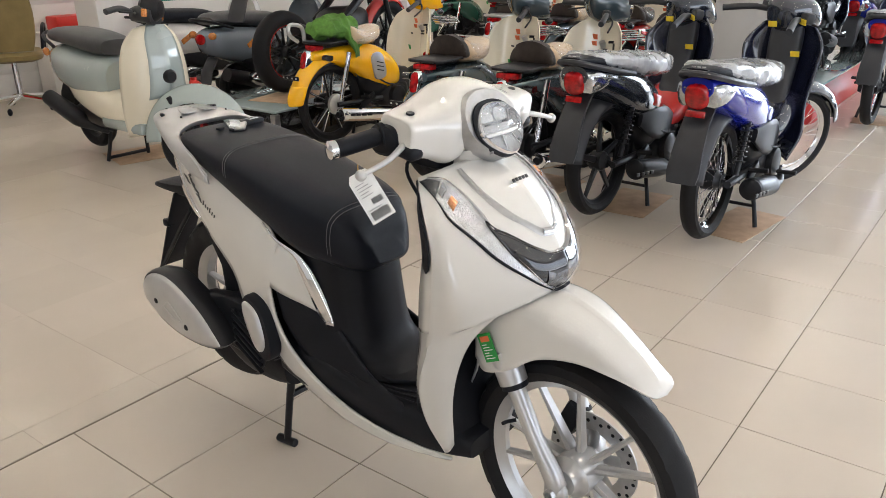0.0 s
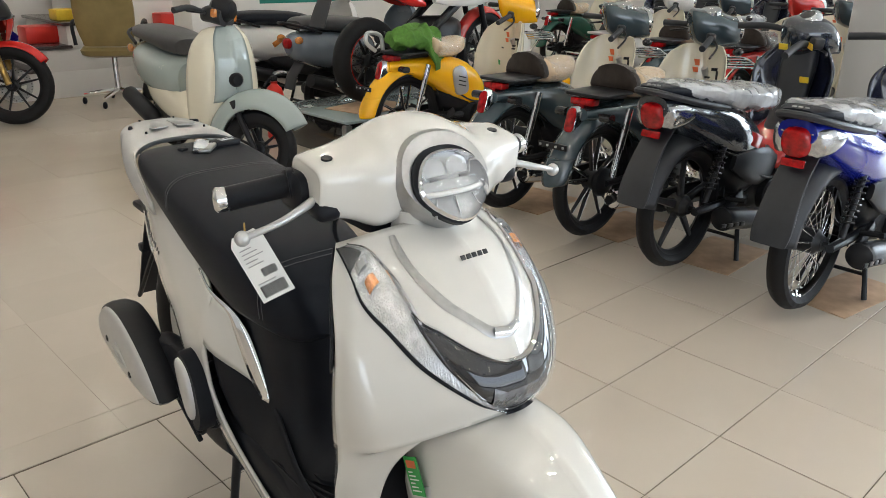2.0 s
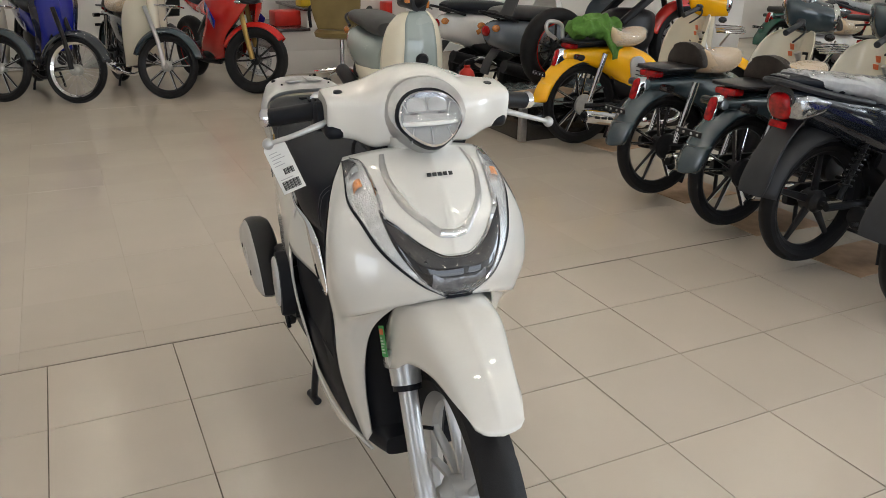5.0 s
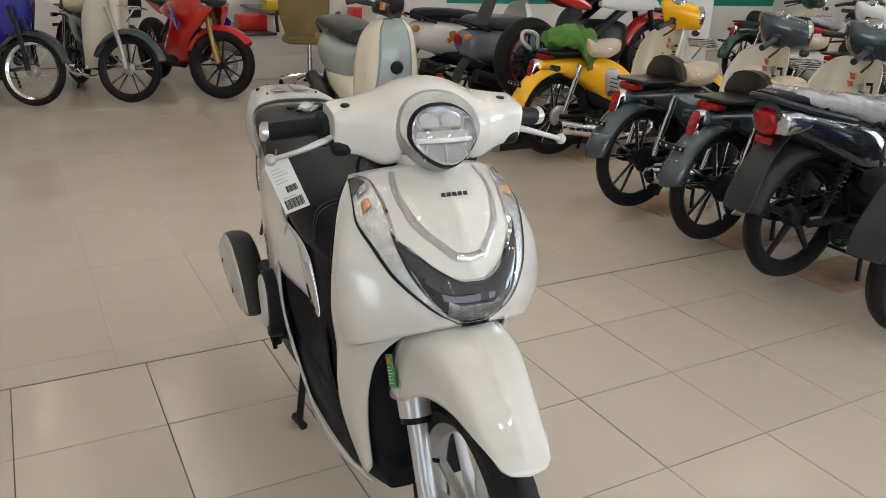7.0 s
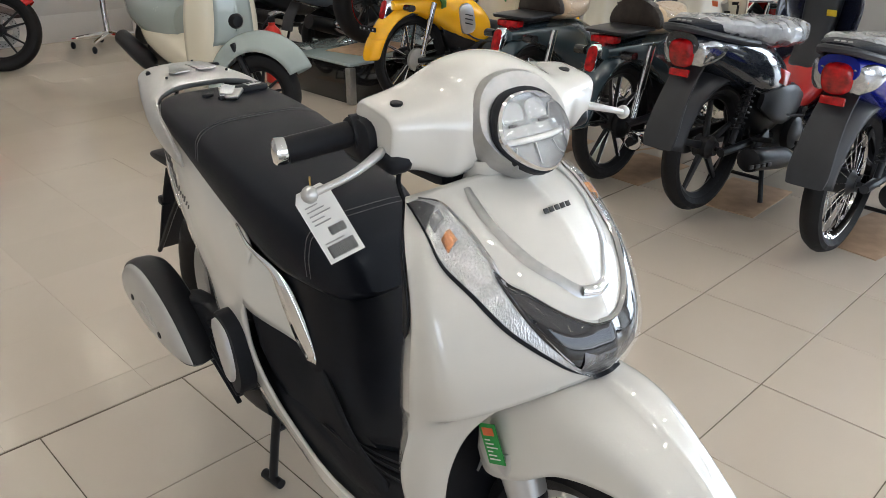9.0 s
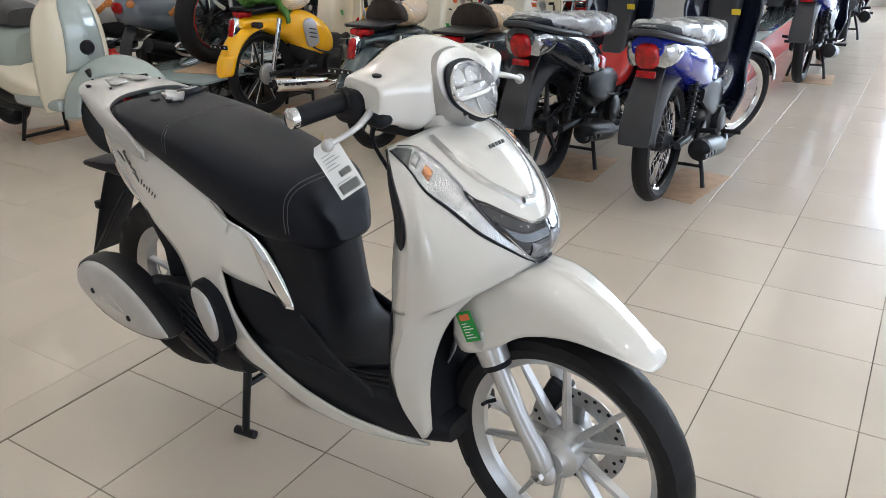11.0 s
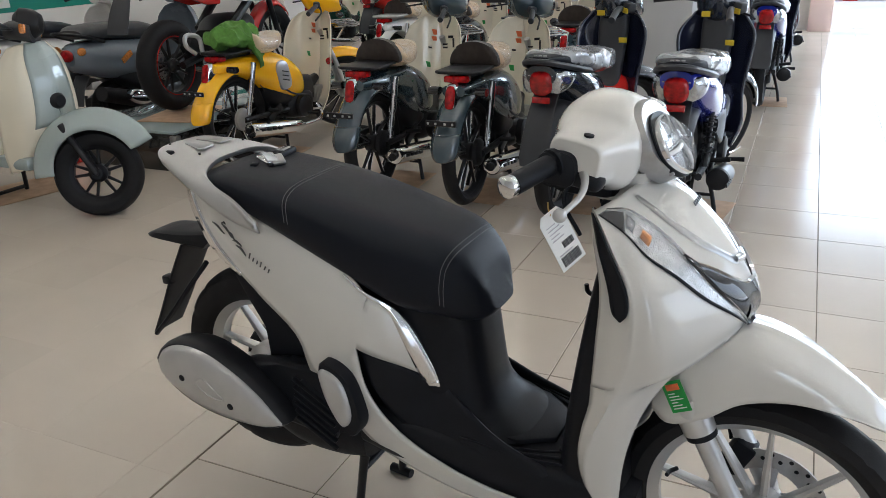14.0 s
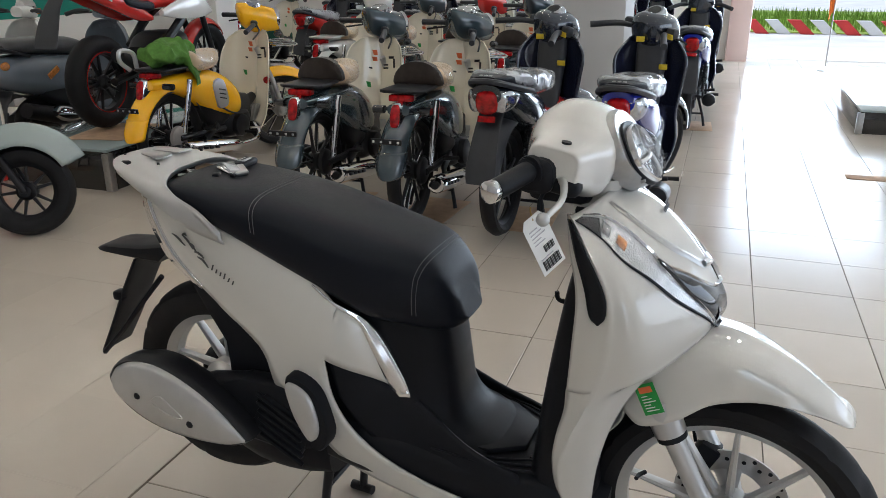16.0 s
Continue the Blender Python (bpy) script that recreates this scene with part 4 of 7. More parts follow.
def bulge(x, z):
    w = spline([V(-0.72, 0.075, 0), V(-0.6, 0.115, 0), V(-0.45, 0.152, 0), V(-0.3, 0.168, 0), V(-0.15, 0.172, 0), V(0.0, 0.168, 0), V(0.2, 0.166, 0), V(0.4, 0.125, 0)], 120)
    k = min(w, key=lambda q: abs(q.x - x)).y
    mid = 0.6 - 0.42 * (x + 0.3) if x < -0.1 else max(0.42, 0.516 - 0.6 * (x + 0.1))
    return -(k - 1.3 * max(0.0, z - mid - 0.02) ** 2 - 0.9 * max(0.0, mid - 0.06 - z) ** 2)


def tuck(x, z):
    """How far the fore part of the cover turns in towards the seat."""
    a, b = min(1.0, max(0.0, (x + 0.173) / 0.175)), min(1.0, max(0.0, (z - 0.33) / 0.15))
    return 0.06 * a * a * (3 - 2 * a) * b


def side_run(top, low, n, m):
    a, b = spline([V(*q, 0) for q in top], n), spline([V(*q, 0) for q in low], n)
    rows = []
    for p, q in zip(a, b):
        rows.append([(lambda r: V(r.x, bulge(r.x, r.y), r.y))(p.lerp(q, i / (m - 1))) for i in range(m)])
    return rows


mid_line = [(-0.71, 0.848), (-0.648, 0.828), (-0.575, 0.785), (-0.43, 0.71), (-0.29, 0.64), (-0.173, 0.556)]
runA = side_run([(-0.72, 0.85), (-0.64, 0.852), (-0.56, 0.852), (-0.42, 0.798), (-0.28, 0.76), (-0.19, 0.712), (-0.145, 0.675)], mid_line, 30, 8)
runD = side_run(mid_line, [(-0.70, 0.835), (-0.655, 0.80), (-0.6, 0.727), (-0.455, 0.632), (-0.338, 0.55), (-0.31, 0.462)], 30, 8)
runB = side_run([(-0.145, 0.675), (-0.104, 0.65), (-0.07, 0.612), (-0.044, 0.562), (-0.02, 0.51), (-0.006, 0.474)], [(-0.173, 0.556), (-0.13, 0.538), (-0.09, 0.52), (-0.055, 0.502), (-0.03, 0.486), (-0.012, 0.471)], 20, 8)
for r in runB:
    for q in r:
        q.y = min(q.y + tuck(q.x, q.z), -0.104)
runC = side_run([(-0.173, 0.556), (-0.155, 0.462), (-0.105, 0.382), (-0.02, 0.325), (0.12, 0.287), (0.28, 0.262), (0.385, 0.252)], [(-0.31, 0.462), (-0.235, 0.405), (-0.18, 0.31), (-0.09, 0.262), (0.1, 0.243), (0.27, 0.238), (0.385, 0.244)], 34, 8)
for s in (1, -1):
    bm = bmesh.new()
    for run in (runA, runD, runB, runC):
        add_grid(bm, run if s == 1 else mirrored(run), flip=s < 0)
    bmesh.ops.remove_doubles(bm, verts=bm.verts, dist=0.003)
    part("side_cover", bm, PEARL, hero, "pearl white rear side cover", thick=0.006)
    ch = side_run([(-0.2, 0.716), (-0.15, 0.684), (-0.098, 0.654), (-0.064, 0.616), (-0.036, 0.566), (-0.012, 0.512), (0.002, 0.472)], [(-0.202, 0.713), (-0.154, 0.68), (-0.106, 0.646), (-0.086, 0.606), (-0.064, 0.55), (-0.042, 0.494), (-0.022, 0.471)], 28, 4)
    for r in ch:
        for q in r:
            q.y = s * (min(q.y + tuck(q.x, q.z), -0.104) - 0.005)
    part("side_chrome", sheet(ch), CHROME, hero, "chrome flash between seat and side cover", thick=0.004)
    dk = side_run([(-0.173, 0.556), (-0.11, 0.527), (-0.04, 0.492), (0.004, 0.474), (0.06, 0.44), (0.14, 0.395), (0.25, 0.355)], [(-0.15, 0.46), (-0.10, 0.385), (-0.02, 0.335), (0.06, 0.305), (0.14, 0.28), (0.22, 0.265), (0.3, 0.255)], 30, 9)
    for r in dk:
        for q in r:
            q.y = s * (q.y + tuck(q.x, q.z) * 0.8 + 0.016)
    part("side_recess", sheet(dk), BLACK, hero, "black recess panel", thick=0.006)
    # lettering on the flank as plain bars
    def on_flank(x, z):
        return V(x, s * (bulge(x, z) - 0.0072), z)

    for (x0, z0), (x1, z1) in (((-0.578, 0.772), (-0.536, 0.752)), ((-0.545, 0.774), (-0.508, 0.75)), ((-0.545, 0.774), (-0.53, 0.776)), ((-0.522, 0.762), (-0.5, 0.745)), ((-0.505, 0.744), (-0.476, 0.735)), ((-0.495, 0.735), (-0.462, 0.716))):
        part("flank_stroke", tube([on_flank(x0 + (x1 - x0) * t / 5, z0 + (z1 - z0) * t / 5 + 0.004 * math.sin(t * 0.63)) for t in range(6)], [0.0014, 0.0026, 0.0014], 6), GREYVINYL, hero)
    for k in range(6):
        x = -0.452 + 0.0115 * k
        z = 0.719 - 0.0045 * k
        part("flank_stroke", tube([on_flank(x, z - 0.006), on_flank(x + 0.004, z + (0.006 if k in (0, 3) else 0.002))], 0.0018, 6), GREYVINYL, hero)
    part("tail_flash", sheet([[V(p.x, s * (p.y - 0.003), p.z) for p in r] for r in side_run([(-0.695, 0.862), (-0.685, 0.81), (-0.655, 0.752), (-0.605, 0.70), (-0.50, 0.655)], [(-0.668, 0.86), (-0.652, 0.812), (-0.618, 0.762), (-0.572, 0.715), (-0.495, 0.664)], 18, 3)]), CHROME, hero, "chrome flash at the tail", thick=0.003)
tail = [ring((x, 0, z), w, h, (0, 1, 0), (0.3, 0, 1), 20, 3) for x, z, w, h in ((-0.715, 0.81, 0.05, 0.03), (-0.69, 0.81, 0.07, 0.045), (-0.62, 0.78, 0.105, 0.06), (-0.45, 0.73, 0.13, 0.09), (-0.25, 0.66, 0.14, 0.12))]
part("tail_body", loft(tail, smooth=16), BLACK, hero)
part("tail_lamp", blob((-0.72, 0, 0.8), (0.03, 0.05, 0.025)), REDLENS, hero, "red tail lamp")

# silver rack with its arms beside the seat
outer = [(-0.418, -0.160, 0.79), (-0.50, -0.161, 0.812), (-0.575, -0.156, 0.846), (-0.64, -0.140, 0.87), (-0.70, -0.120, 0.889), (-0.752, -0.098, 0.904), (-0.784, -0.058, 0.913), (-0.79, 0.0, 0.915)]
inside = [(-0.421, -0.157, 0.80), (-0.474, -0.152, 0.842), (-0.535, -0.142, 0.864), (-0.576, -0.126, 0.884), (-0.592, -0.098, 0.897), (-0.602, -0.06, 0.903), (-0.606, -0.03, 0.904), (-0.607, 0.0, 0.904)]
horse = []
for curve in (outer, inside):
    half = spline(curve, 30)
    horse.append(half + [V(q.x, -q.y, q.z) for q in half[-2::-1]])
rack_rows = []
for a, b in zip(*horse):
    c = a.lerp(b, 0.5)
    rack_rows.append([a + V(0.006, 0, -0.012), a, a.lerp(b, 0.12) + V(0, 0, 0.007), c + V(0, 0, 0.011), a.lerp(b, 0.88) + V(0, 0, 0.007), b, b + V(-0.004, 0, -0.012)])
rack = part("rack", sheet(rack_rows), SILVER, hero, "silver horseshoe rear rack and grab rail", thick=0.006, sharp=50)
for k in (-1, 1):
    part("rack_slot", slab([(-0.735, 0.012 * k), (-0.655, 0.012 * k), (-0.648, 0.05 * k), (-0.66, 0.06 * k), (-0.73, 0.03 * k)], 0.003, "XY", 0.9195, 0.0008), STEEL, rack, "grey wedge-shaped recess in the rack")
    part("rack_hole", block((-0.728, k * 0.083, 0.9115), (0.036, 0.012, 0.012), 0.005, (0, -8, k * 20)), BLACK, rack)
    for x, y in ((-0.765, 0.045), (-0.64, 0.075)):
        part("rack_screw", lathe([(0.001, 0.001), (0.003, 0.001), (0.003, -0.004), (0.001, -0.004)], 8, "Z", (x, y * k, 0.9215 if x < -0.7 else 0.917)), BLACK, rack)

# plate holder and rear mudguard
part("plate_holder", loft([ring((x, 0, z), w, h, (0, 1, 0), (0.75, 0, 0.66), 16, 4) for x, z, w, h in ((-0.68, 0.68, 0.05, 0.05), (-0.78, 0.672, 0.055, 0.03), (-0.87, 0.67, 0.055, 0.018), (-0.90, 0.668, 0.045, 0.008))], smooth=10), BLACK, hero, "black plate holder")
part("mud_flap", loft([ring((x, 0.0, z), w, 0.008, (0, 1, 0), (1, 0, 0.3), 16, 5) for x, z, w in ((-0.77, 0.66, 0.06), (-0.83, 0.56, 0.058), (-0.885, 0.46, 0.055), (-0.94, 0.368, 0.05))], smooth=8), BLACK, hero, "black mudguard flap")
part("flap_frame", tube([(-0.70, -0.05, 0.62), (-0.78, -0.055, 0.53), (-0.85, -0.055, 0.45), (-0.935, -0.05, 0.365)], 0.007, 6, 10), BLACK, hero)
part("plate_lamp", block((-0.85, -0.045, 0.545), (0.03, 0.03, 0.025), 0.006), BLACK, hero)
wheel(hero, -0.565, 0.352, 0.262, 0.108, "slim", SILVER, SILVER, tread=1)

# engine, swing arm, silencer
part("inner_guard", slab([(-0.562, 0.66), (-0.479, 0.655), (-0.357, 0.575), (-0.33, 0.45), (-0.44, 0.40), (-0.471, 0.423), (-0.466, 0.517), (-0.508, 0.564)], 0.03, "XZ", -0.112, 0.006), BLACK, hero, "black guard beside the rear wheel")
part("engine_case", loft([ring((x, y, z), 0.07, h, (0, 1, 0), (0.1, 0, 1), 18, 3) for x, y, z, h in ((-0.68, 0.1, 0.32, 0.06), (-0.58, 0.1, 0.33, 0.09), (-0.4, 0.07, 0.34, 0.1), (-0.25, 0.02, 0.34, 0.11), (-0.16, 0, 0.33, 0.07))], smooth=16), SATIN, hero, "black engine case")
fan = part("radiator_cover", block((-0.30, -0.158, 0.352), (0.14, 0.024, 0.12), 0.008, (0, 28, 0)), BLACK, hero, "black ribbed radiator cover")
for k in range(6):
    part("slat", block((-0.30, -0.171, 0.30 + 0.021 * k), (0.125, 0.012, 0.008), 0.003, (0, 28, 0)), BLACK, fan)
part("engine_lower", loft([ring((x, -0.03, z), 0.1, h, (0, 1, 0), (0, 0, 1), 18, 3) for x, z, h in ((-0.55, 0.33, 0.05), (-0.42, 0.3, 0.11), (-0.3, 0.29, 0.11), (-0.2, 0.27, 0.06))], smooth=12), BLACK, hero)
part("swing_arm", slab([(-0.585, 0.40), (-0.5, 0.442), (-0.4, 0.456), (-0.28, 0.47), (-0.2, 0.42), (-0.19, 0.32), (-0.3, 0.285), (-0.43, 0.31), (-0.56, 0.35)], 0.05, "XZ", -0.165, 0.016), BLACK, hero, "black gear case beside the rear wheel")
shield_top = [(-0.738, 0.418), (-0.712, 0.452), (-0.66, 0.476), (-0.59, 0.477), (-0.51, 0.449), (-0.43, 0.401), (-0.362, 0.337)]
shield_low = [(-0.738, 0.412), (-0.722, 0.374), (-0.672, 0.336), (-0.6, 0.312), (-0.51, 0.304), (-0.42, 0.311), (-0.362, 0.331)]
loop = spline([V(x, 0, z) for x, z in shield_top], 24) + spline([V(x, 0, z) for x, z in shield_low], 24)[::-1][1:-1]
mid = V(-0.55, 0, 0.388)
mrings = []
for y, k in ((-0.145, 0.75), (-0.152, 0.94), (-0.17, 1.04), (-0.198, 1.07), (-0.214, 1.05), (-0.219, 1.02)):
    mrings.append([mid + (q - mid) * k + V(0.01 * (y + 0.219) / 0.1, y, 0.012 * (y + 0.219) / 0.1) for q in loop])
part("silencer", loft(mrings), SATIN, hero, "black exhaust silencer", sharp=45)
part("silencer_pipe", tube([(-0.3, -0.13, 0.315), (-0.22, -0.08, 0.27), (-0.14, -0.03, 0.26)], 0.016, 10, 10), STEEL, hero)
sh = []
for a, b in zip(spline([V(x, 0, z) for x, z in shield_top], 26), spline([V(x, 0, z) for x, z in shield_low], 26)):
    row = []
    for k in range(11):
        q = k / 10 * 2 - 1
        end = min(1.0, (a - b).length / 0.1)
        row.append(a.lerp(b, k / 10) + V(0, -0.219 - 0.017 * end * (1 - abs(q) ** 3), 0))
    sh.append(row)
part("heat_shield", sheet(sh), SILVER, hero, "silver silencer heat shield", thick=0.004, sharp=60)
emb = [V(-0.61, -0.2365, 0.39), V(-0.58, -0.2368, 0.41), V(-0.545, -0.2368, 0.388), V(-0.52, -0.2365, 0.366), V(-0.56, -0.2365, 0.366)]
part("shield_relief", tube(emb + emb[:1], 0.002, 6, 30), SILVER, hero)
for q in ((-0.647, -0.2345, 0.396), (-0.501, -0.2345, 0.354)):
    part("shield_bolt", join(lathe([(0.001, -0.004), (0.008, -0.003), (0.010, 0.0), (0.010, 0.006), (0.001, 0.006)], 12, c=q)), BLACK, hero, "dark shield bolt")
peg_loop = spline([V(-0.255, 0, 0.505), V(-0.222, 0, 0.506), V(-0.188, 0, 0.478), V(-0.17, 0, 0.41), V(-0.178, 0, 0.372), V(-0.2, 0, 0.362), V(-0.228, 0, 0.405), V(-0.248, 0, 0.455)], 32, True)
peg_mid = V(-0.212, 0, 0.436)
part("footpeg_cover", loft([[peg_mid + (q - peg_mid) * k + V(0, y, 0) for q in peg_loop] for y, k in ((-0.2, 0.9), (-0.208, 0.88), (-0.212, 0.76), (-0.2135, 0.45))]), SILVER, hero, "silver pillion footrest cover", sharp=60)
part("footpeg_surround", loft([[peg_mid + (q - peg_mid) * k + V(0.008, y, -0.006) for q in peg_loop] for y, k in ((-0.165, 1.16), (-0.196, 1.16), (-0.202, 1.11), (-0.2025, 0.8))]), BLACK, hero, "black footrest mounting", sharp=50)
part("footpeg_arm", tube([(-0.24, -0.12, 0.45), (-0.23, -0.175, 0.44)], 0.02, 10), BLACK, hero)
for s in (-1, 1):
    part("stand_leg", tube([(-0.22, s * 0.09, 0.25), (-0.235, s * 0.1, 0.14), (-0.25, s * 0.108, 0.02)], [0.013, 0.011, 0.011], 10, 10), SATIN, hero, "black centre stand leg")
    part("stand_foot", tube([(-0.285, s * 0.112, 0.012), (-0.22, s * 0.104, 0.014)], 0.0125, 10), SATIN, hero)
part("stand_bar", tube([(-0.23, -0.1, 0.17), (-0.23, 0.1, 0.17)], 0.01, 8), SATIN, hero)

# tag on the brake lever, keys on the seat
wdir, ddir = V(0.021, 0.036, 0.02).normalized(), V(0.036, 0.036, -0.09).normalized()
ddir = (ddir - wdir * ddir.dot(wdir)).normalized()
ndir = wdir.cross(-ddir).normalized() * -1
tagm = Matrix((( wdir.x, ndir.x, -ddir.x, 0.29), (wdir.y, ndir.y, -ddir.y, -0.303), (wdir.z, ndir.z, -ddir.z, 0.952), (0, 0, 0, 1)))
tag = thing("price_tag", "white paper tag with printed bars hanging from the lever", "tag", hero.matrix_basis @ tagm)


def on_tag(x0, x1, z0, z1):
    return slab([(x0, z0), (x1, z0), (x1, z1), (x0, z1)], 0.002, "XZ", -0.001)


part("card", slab([(0.0, -0.012), (0.008, 0.0), (0.042, 0.0), (0.05, -0.012), (0.052, -0.106), (0.001, -0.106)], 0.0008), PAPER, tag)
part("string", tube([(0.025, 0, -0.008), (0.03, 0.004, 0.004), (0.034, 0.004, 0.012)], 0.0014, 5, 6), WHITEMETAL, tag)
for k in range(5):
    part("print_line", on_tag(0.008, 0.026 + 0.006 * (k % 3), -0.022 - 0.0065 * k, -0.0235 - 0.0065 * k), STEEL, tag)
part("print_line", on_tag(0.008, 0.036, -0.077, -0.0785), STEEL, tag)
for x0, z0, n, hh in ((0.022, -0.058, 9, 0.012), (0.008, -0.082, 15, 0.018)):
    for k in range(n):
        part("code_bar", on_tag(x0 + 0.0026 * k, x0 + 0.0026 * k + (0.0012 if k % 3 else 0.0019), z0, z0 - hh), PRINT, tag)
keys = thing("key_set", "black key fob and silver keys lying on the seat", "keys", hero.matrix_basis @ pose(-0.505, 0.02, 0.887, 0, 1, 8))
part("fob", block((0.0, 0.05, 0.009), (0.038, 0.072, 0.016), 0.006), BLACK, keys, "black key fob")
part("fob_button", block((0.001, 0.052, 0.0175), (0.02, 0.036, 0.002), 0.0008), SILVER, keys)
for k in (-1, 0, 1):
    part("fob_symbol", block((0.001, 0.052 + 0.011 * k, 0.019), (0.007, 0.006, 0.001), 0.0004), PRINT, keys)
part("key", block((-0.004, -0.02, 0.008), (0.026, 0.062, 0.008), 0.003, (3, 6, 58)), CHROME, keys, "silver key in clear plastic")
part("key", block((0.022, -0.012, 0.009), (0.03, 0.06, 0.01), 0.004, (4, -4, 40)), STEEL, keys)
part("key_film", block((0.006, -0.018, 0.016), (0.03, 0.055, 0.004), 0.0018, (8, 10, 50)), WRAP, keys, "crumpled clear film on the key")
part("key_ring", lathe([(0.014, -0.0012), (0.0155, 0), (0.014, 0.0012), (0.0125, 0)], 20, "Z", (-0.006, 0.012, 0.006), closed=True), CHROME, keys)
part("key_head", block((-0.012, -0.058, 0.006), (0.016, 0.022, 0.009), 0.003, (0, 0, 15)), BLACK, keys)
part("key_tip", block((0.026, -0.05, 0.006), (0.012, 0.012, 0.008), 0.003), BLACK, keys)


# ---- the other bikes ----
def fender_arc(cx, cz, R, w, a0, a1, steps=16, tipw=0.8, drop=0.0, deep=0.055):
    """A mudguard shell round an axle, from angle a0 to a1 (0 ahead, 90 up)."""
    rows = []
    for i in range(steps):
        t = i / (steps - 1)
        a = radians(a0 + (a1 - a0) * t)
        k = tipw + (1 - tipw) * math.sin(math.pi * min(1, t * 1.1))
        row = []
        for q in (-1, -0.8, -0.45, 0, 0.45, 0.8, 1):
            r = R - deep * abs(q) ** 2.6 - drop * t * t
            row.append(V(cx + r * math.cos(a), q * w * k, cz + r * math.sin(a)))
        rows.append(row)
    return sheet(patch(rows, 13, steps * 2))


def shock(bike, x0, z0, x1, z1, y, spring=False, mat=None):
    if spring:
        body = part("shock_absorber", tube([(x0, y, z0), (x1, y, z1)], 0.013, 10), SATIN, bike)
        pts, n = [], 60
        ax = V(x1 - x0, 0, z1 - z0).normalized()
        u = V(0, 1, 0)
        w = ax.cross(u)
        for i in range(n):
            t = i / (n - 1)
            a = t * 2 * math.pi * 7.5
            pts.append(V(x0, y, z0).lerp(V(x1, y, z1), 0.2 + 0.65 * t) + (u * math.cos(a) + w * math.sin(a)) * 0.024)
        part("spring", tube(pts, 0.0045, 6), mat or CHROME, body)
    else:
        part("shock_absorber", join(tube([V(x0, y, z0).lerp(V(x1, y, z1), 0.42), V(x1, y, z1)], 0.021, 12), tube([(x0, y, z0), V(x0, y, z0).lerp(V(x1, y, z1), 0.45)], 0.016, 10)), mat or CHROME, bike, "chrome shock absorber")


def small_engine(bike, x=0.0, shiny=False):
    mat = STEEL if shiny else SATIN
    part("belly", loft([ring((a, 0, z), w, h, (0, 1, 0), (0, 0, 1), 14, 3.4) for a, z, w, h in ((-0.34, 0.42, 0.05, 0.09), (-0.22, 0.4, 0.075, 0.13), (0.0, 0.38, 0.085, 0.13), (0.16, 0.38, 0.07, 0.1))], smooth=8), HAZEBLACK, bike, "black frame and battery housing")
    part("inner_fender", fender_arc(-0.61, 0.31, 0.335, 0.06, -15, 110, 10, 0.95), HAZEBLACK, bike, "black inner mudguard", thick=0.004)
    for s in (-1, 1):
        part("cable", tube([(-0.3, s * 0.1, 0.5), (-0.15, s * 0.13, 0.4), (0.05, s * 0.12, 0.36)], 0.006, 6, 10), HAZEBLACK, bike)
        part("foot_bracket", block((-0.34, s * 0.11, 0.3), (0.16, 0.02, 0.05), 0.008, (0, -25, 0)), SATIN, bike)
        part("pillion_peg", tube([(-0.4, s * 0.11, 0.33), (-0.4, s * 0.2, 0.34)], 0.012, 8), RUBBER, bike)
    part("engine", join(loft([ring((x + a, 0, z), w, h, (0, 1, 0), (0, 0, 1), 16, 3) for a, z, w, h in ((-0.2, 0.3, 0.06, 0.05), (-0.12, 0.3, 0.1, 0.09), (0.02, 0.3, 0.115, 0.1), (0.1, 0.31, 0.1, 0.08), (0.14, 0.32, 0.06, 0.05))], smooth=14), tube([(x + 0.14, 0, 0.33), (x + 0.3, 0, 0.335)], 0.045, 12)), mat, bike, "small engine block")
    fin0 = part("cooling_fin", block((0, 0, 0), (0.008, 0.13, 0.11), 0.003), STEEL if shiny else ALLOY, bike)
    fin0.matrix_basis = pose(x + 0.17, 0, 0.33)
    for k in range(1, 7):
        again(fin0, pose(x + 0.17 + 0.018 * k, 0, 0.33))
    for s in (-1, 1):
        part("gear_pedal", tube([(x + 0.02, s * 0.15, 0.26), (x + 0.12, s * 0.17, 0.25), (x + 0.17, s * 0.19, 0.26)], 0.007, 6, 8), CHROME, bike)
    part("chain_guard", loft([ring((a, 0.085, z), 0.014, h, (0, 1, 0), (0, 0, 1), 12, 4) for a, z, h in ((-0.68, 0.31, 0.03), (-0.6, 0.315, 0.055), (-0.4, 0.31, 0.05), (-0.15, 0.3, 0.06), (-0.06, 0.3, 0.03))], smooth=10), SATIN, bike, "black chain guard")
    part("battery_box", loft([ring((a, 0, z), w, h, (0, 1, 0), (0.3, 0, 1), 14, 3.6) for a, z, w, h in ((-0.36, 0.5, 0.06, 0.06), (-0.28, 0.46, 0.095, 0.13), (-0.12, 0.43, 0.1, 0.13), (-0.04, 0.42, 0.06, 0.08))], smooth=8), SATIN, bike, "black battery box")
    part("carburettor", block((x - 0.02, -0.02, 0.43), (0.12, 0.09, 0.08), 0.015), SATIN, bike)
    for s in (-1, 1):
        part("crankcase_cover", lathe([(0.002, 0), (0.06, 0.0), (0.075, 0.008), (0.08, 0.03), (0.08, 0.04)], 20, c=(0, 0, 0)), mat, bike).matrix_basis = pose(x - 0.03, s * 0.14, 0.29, 0, 0, 180 if s > 0 else 0)
        part("footrest", tube([(x - 0.02, s * 0.09, 0.24), (x - 0.02, s * 0.235, 0.245)], [0.008, 0.013], 8), RUBBER, bike)
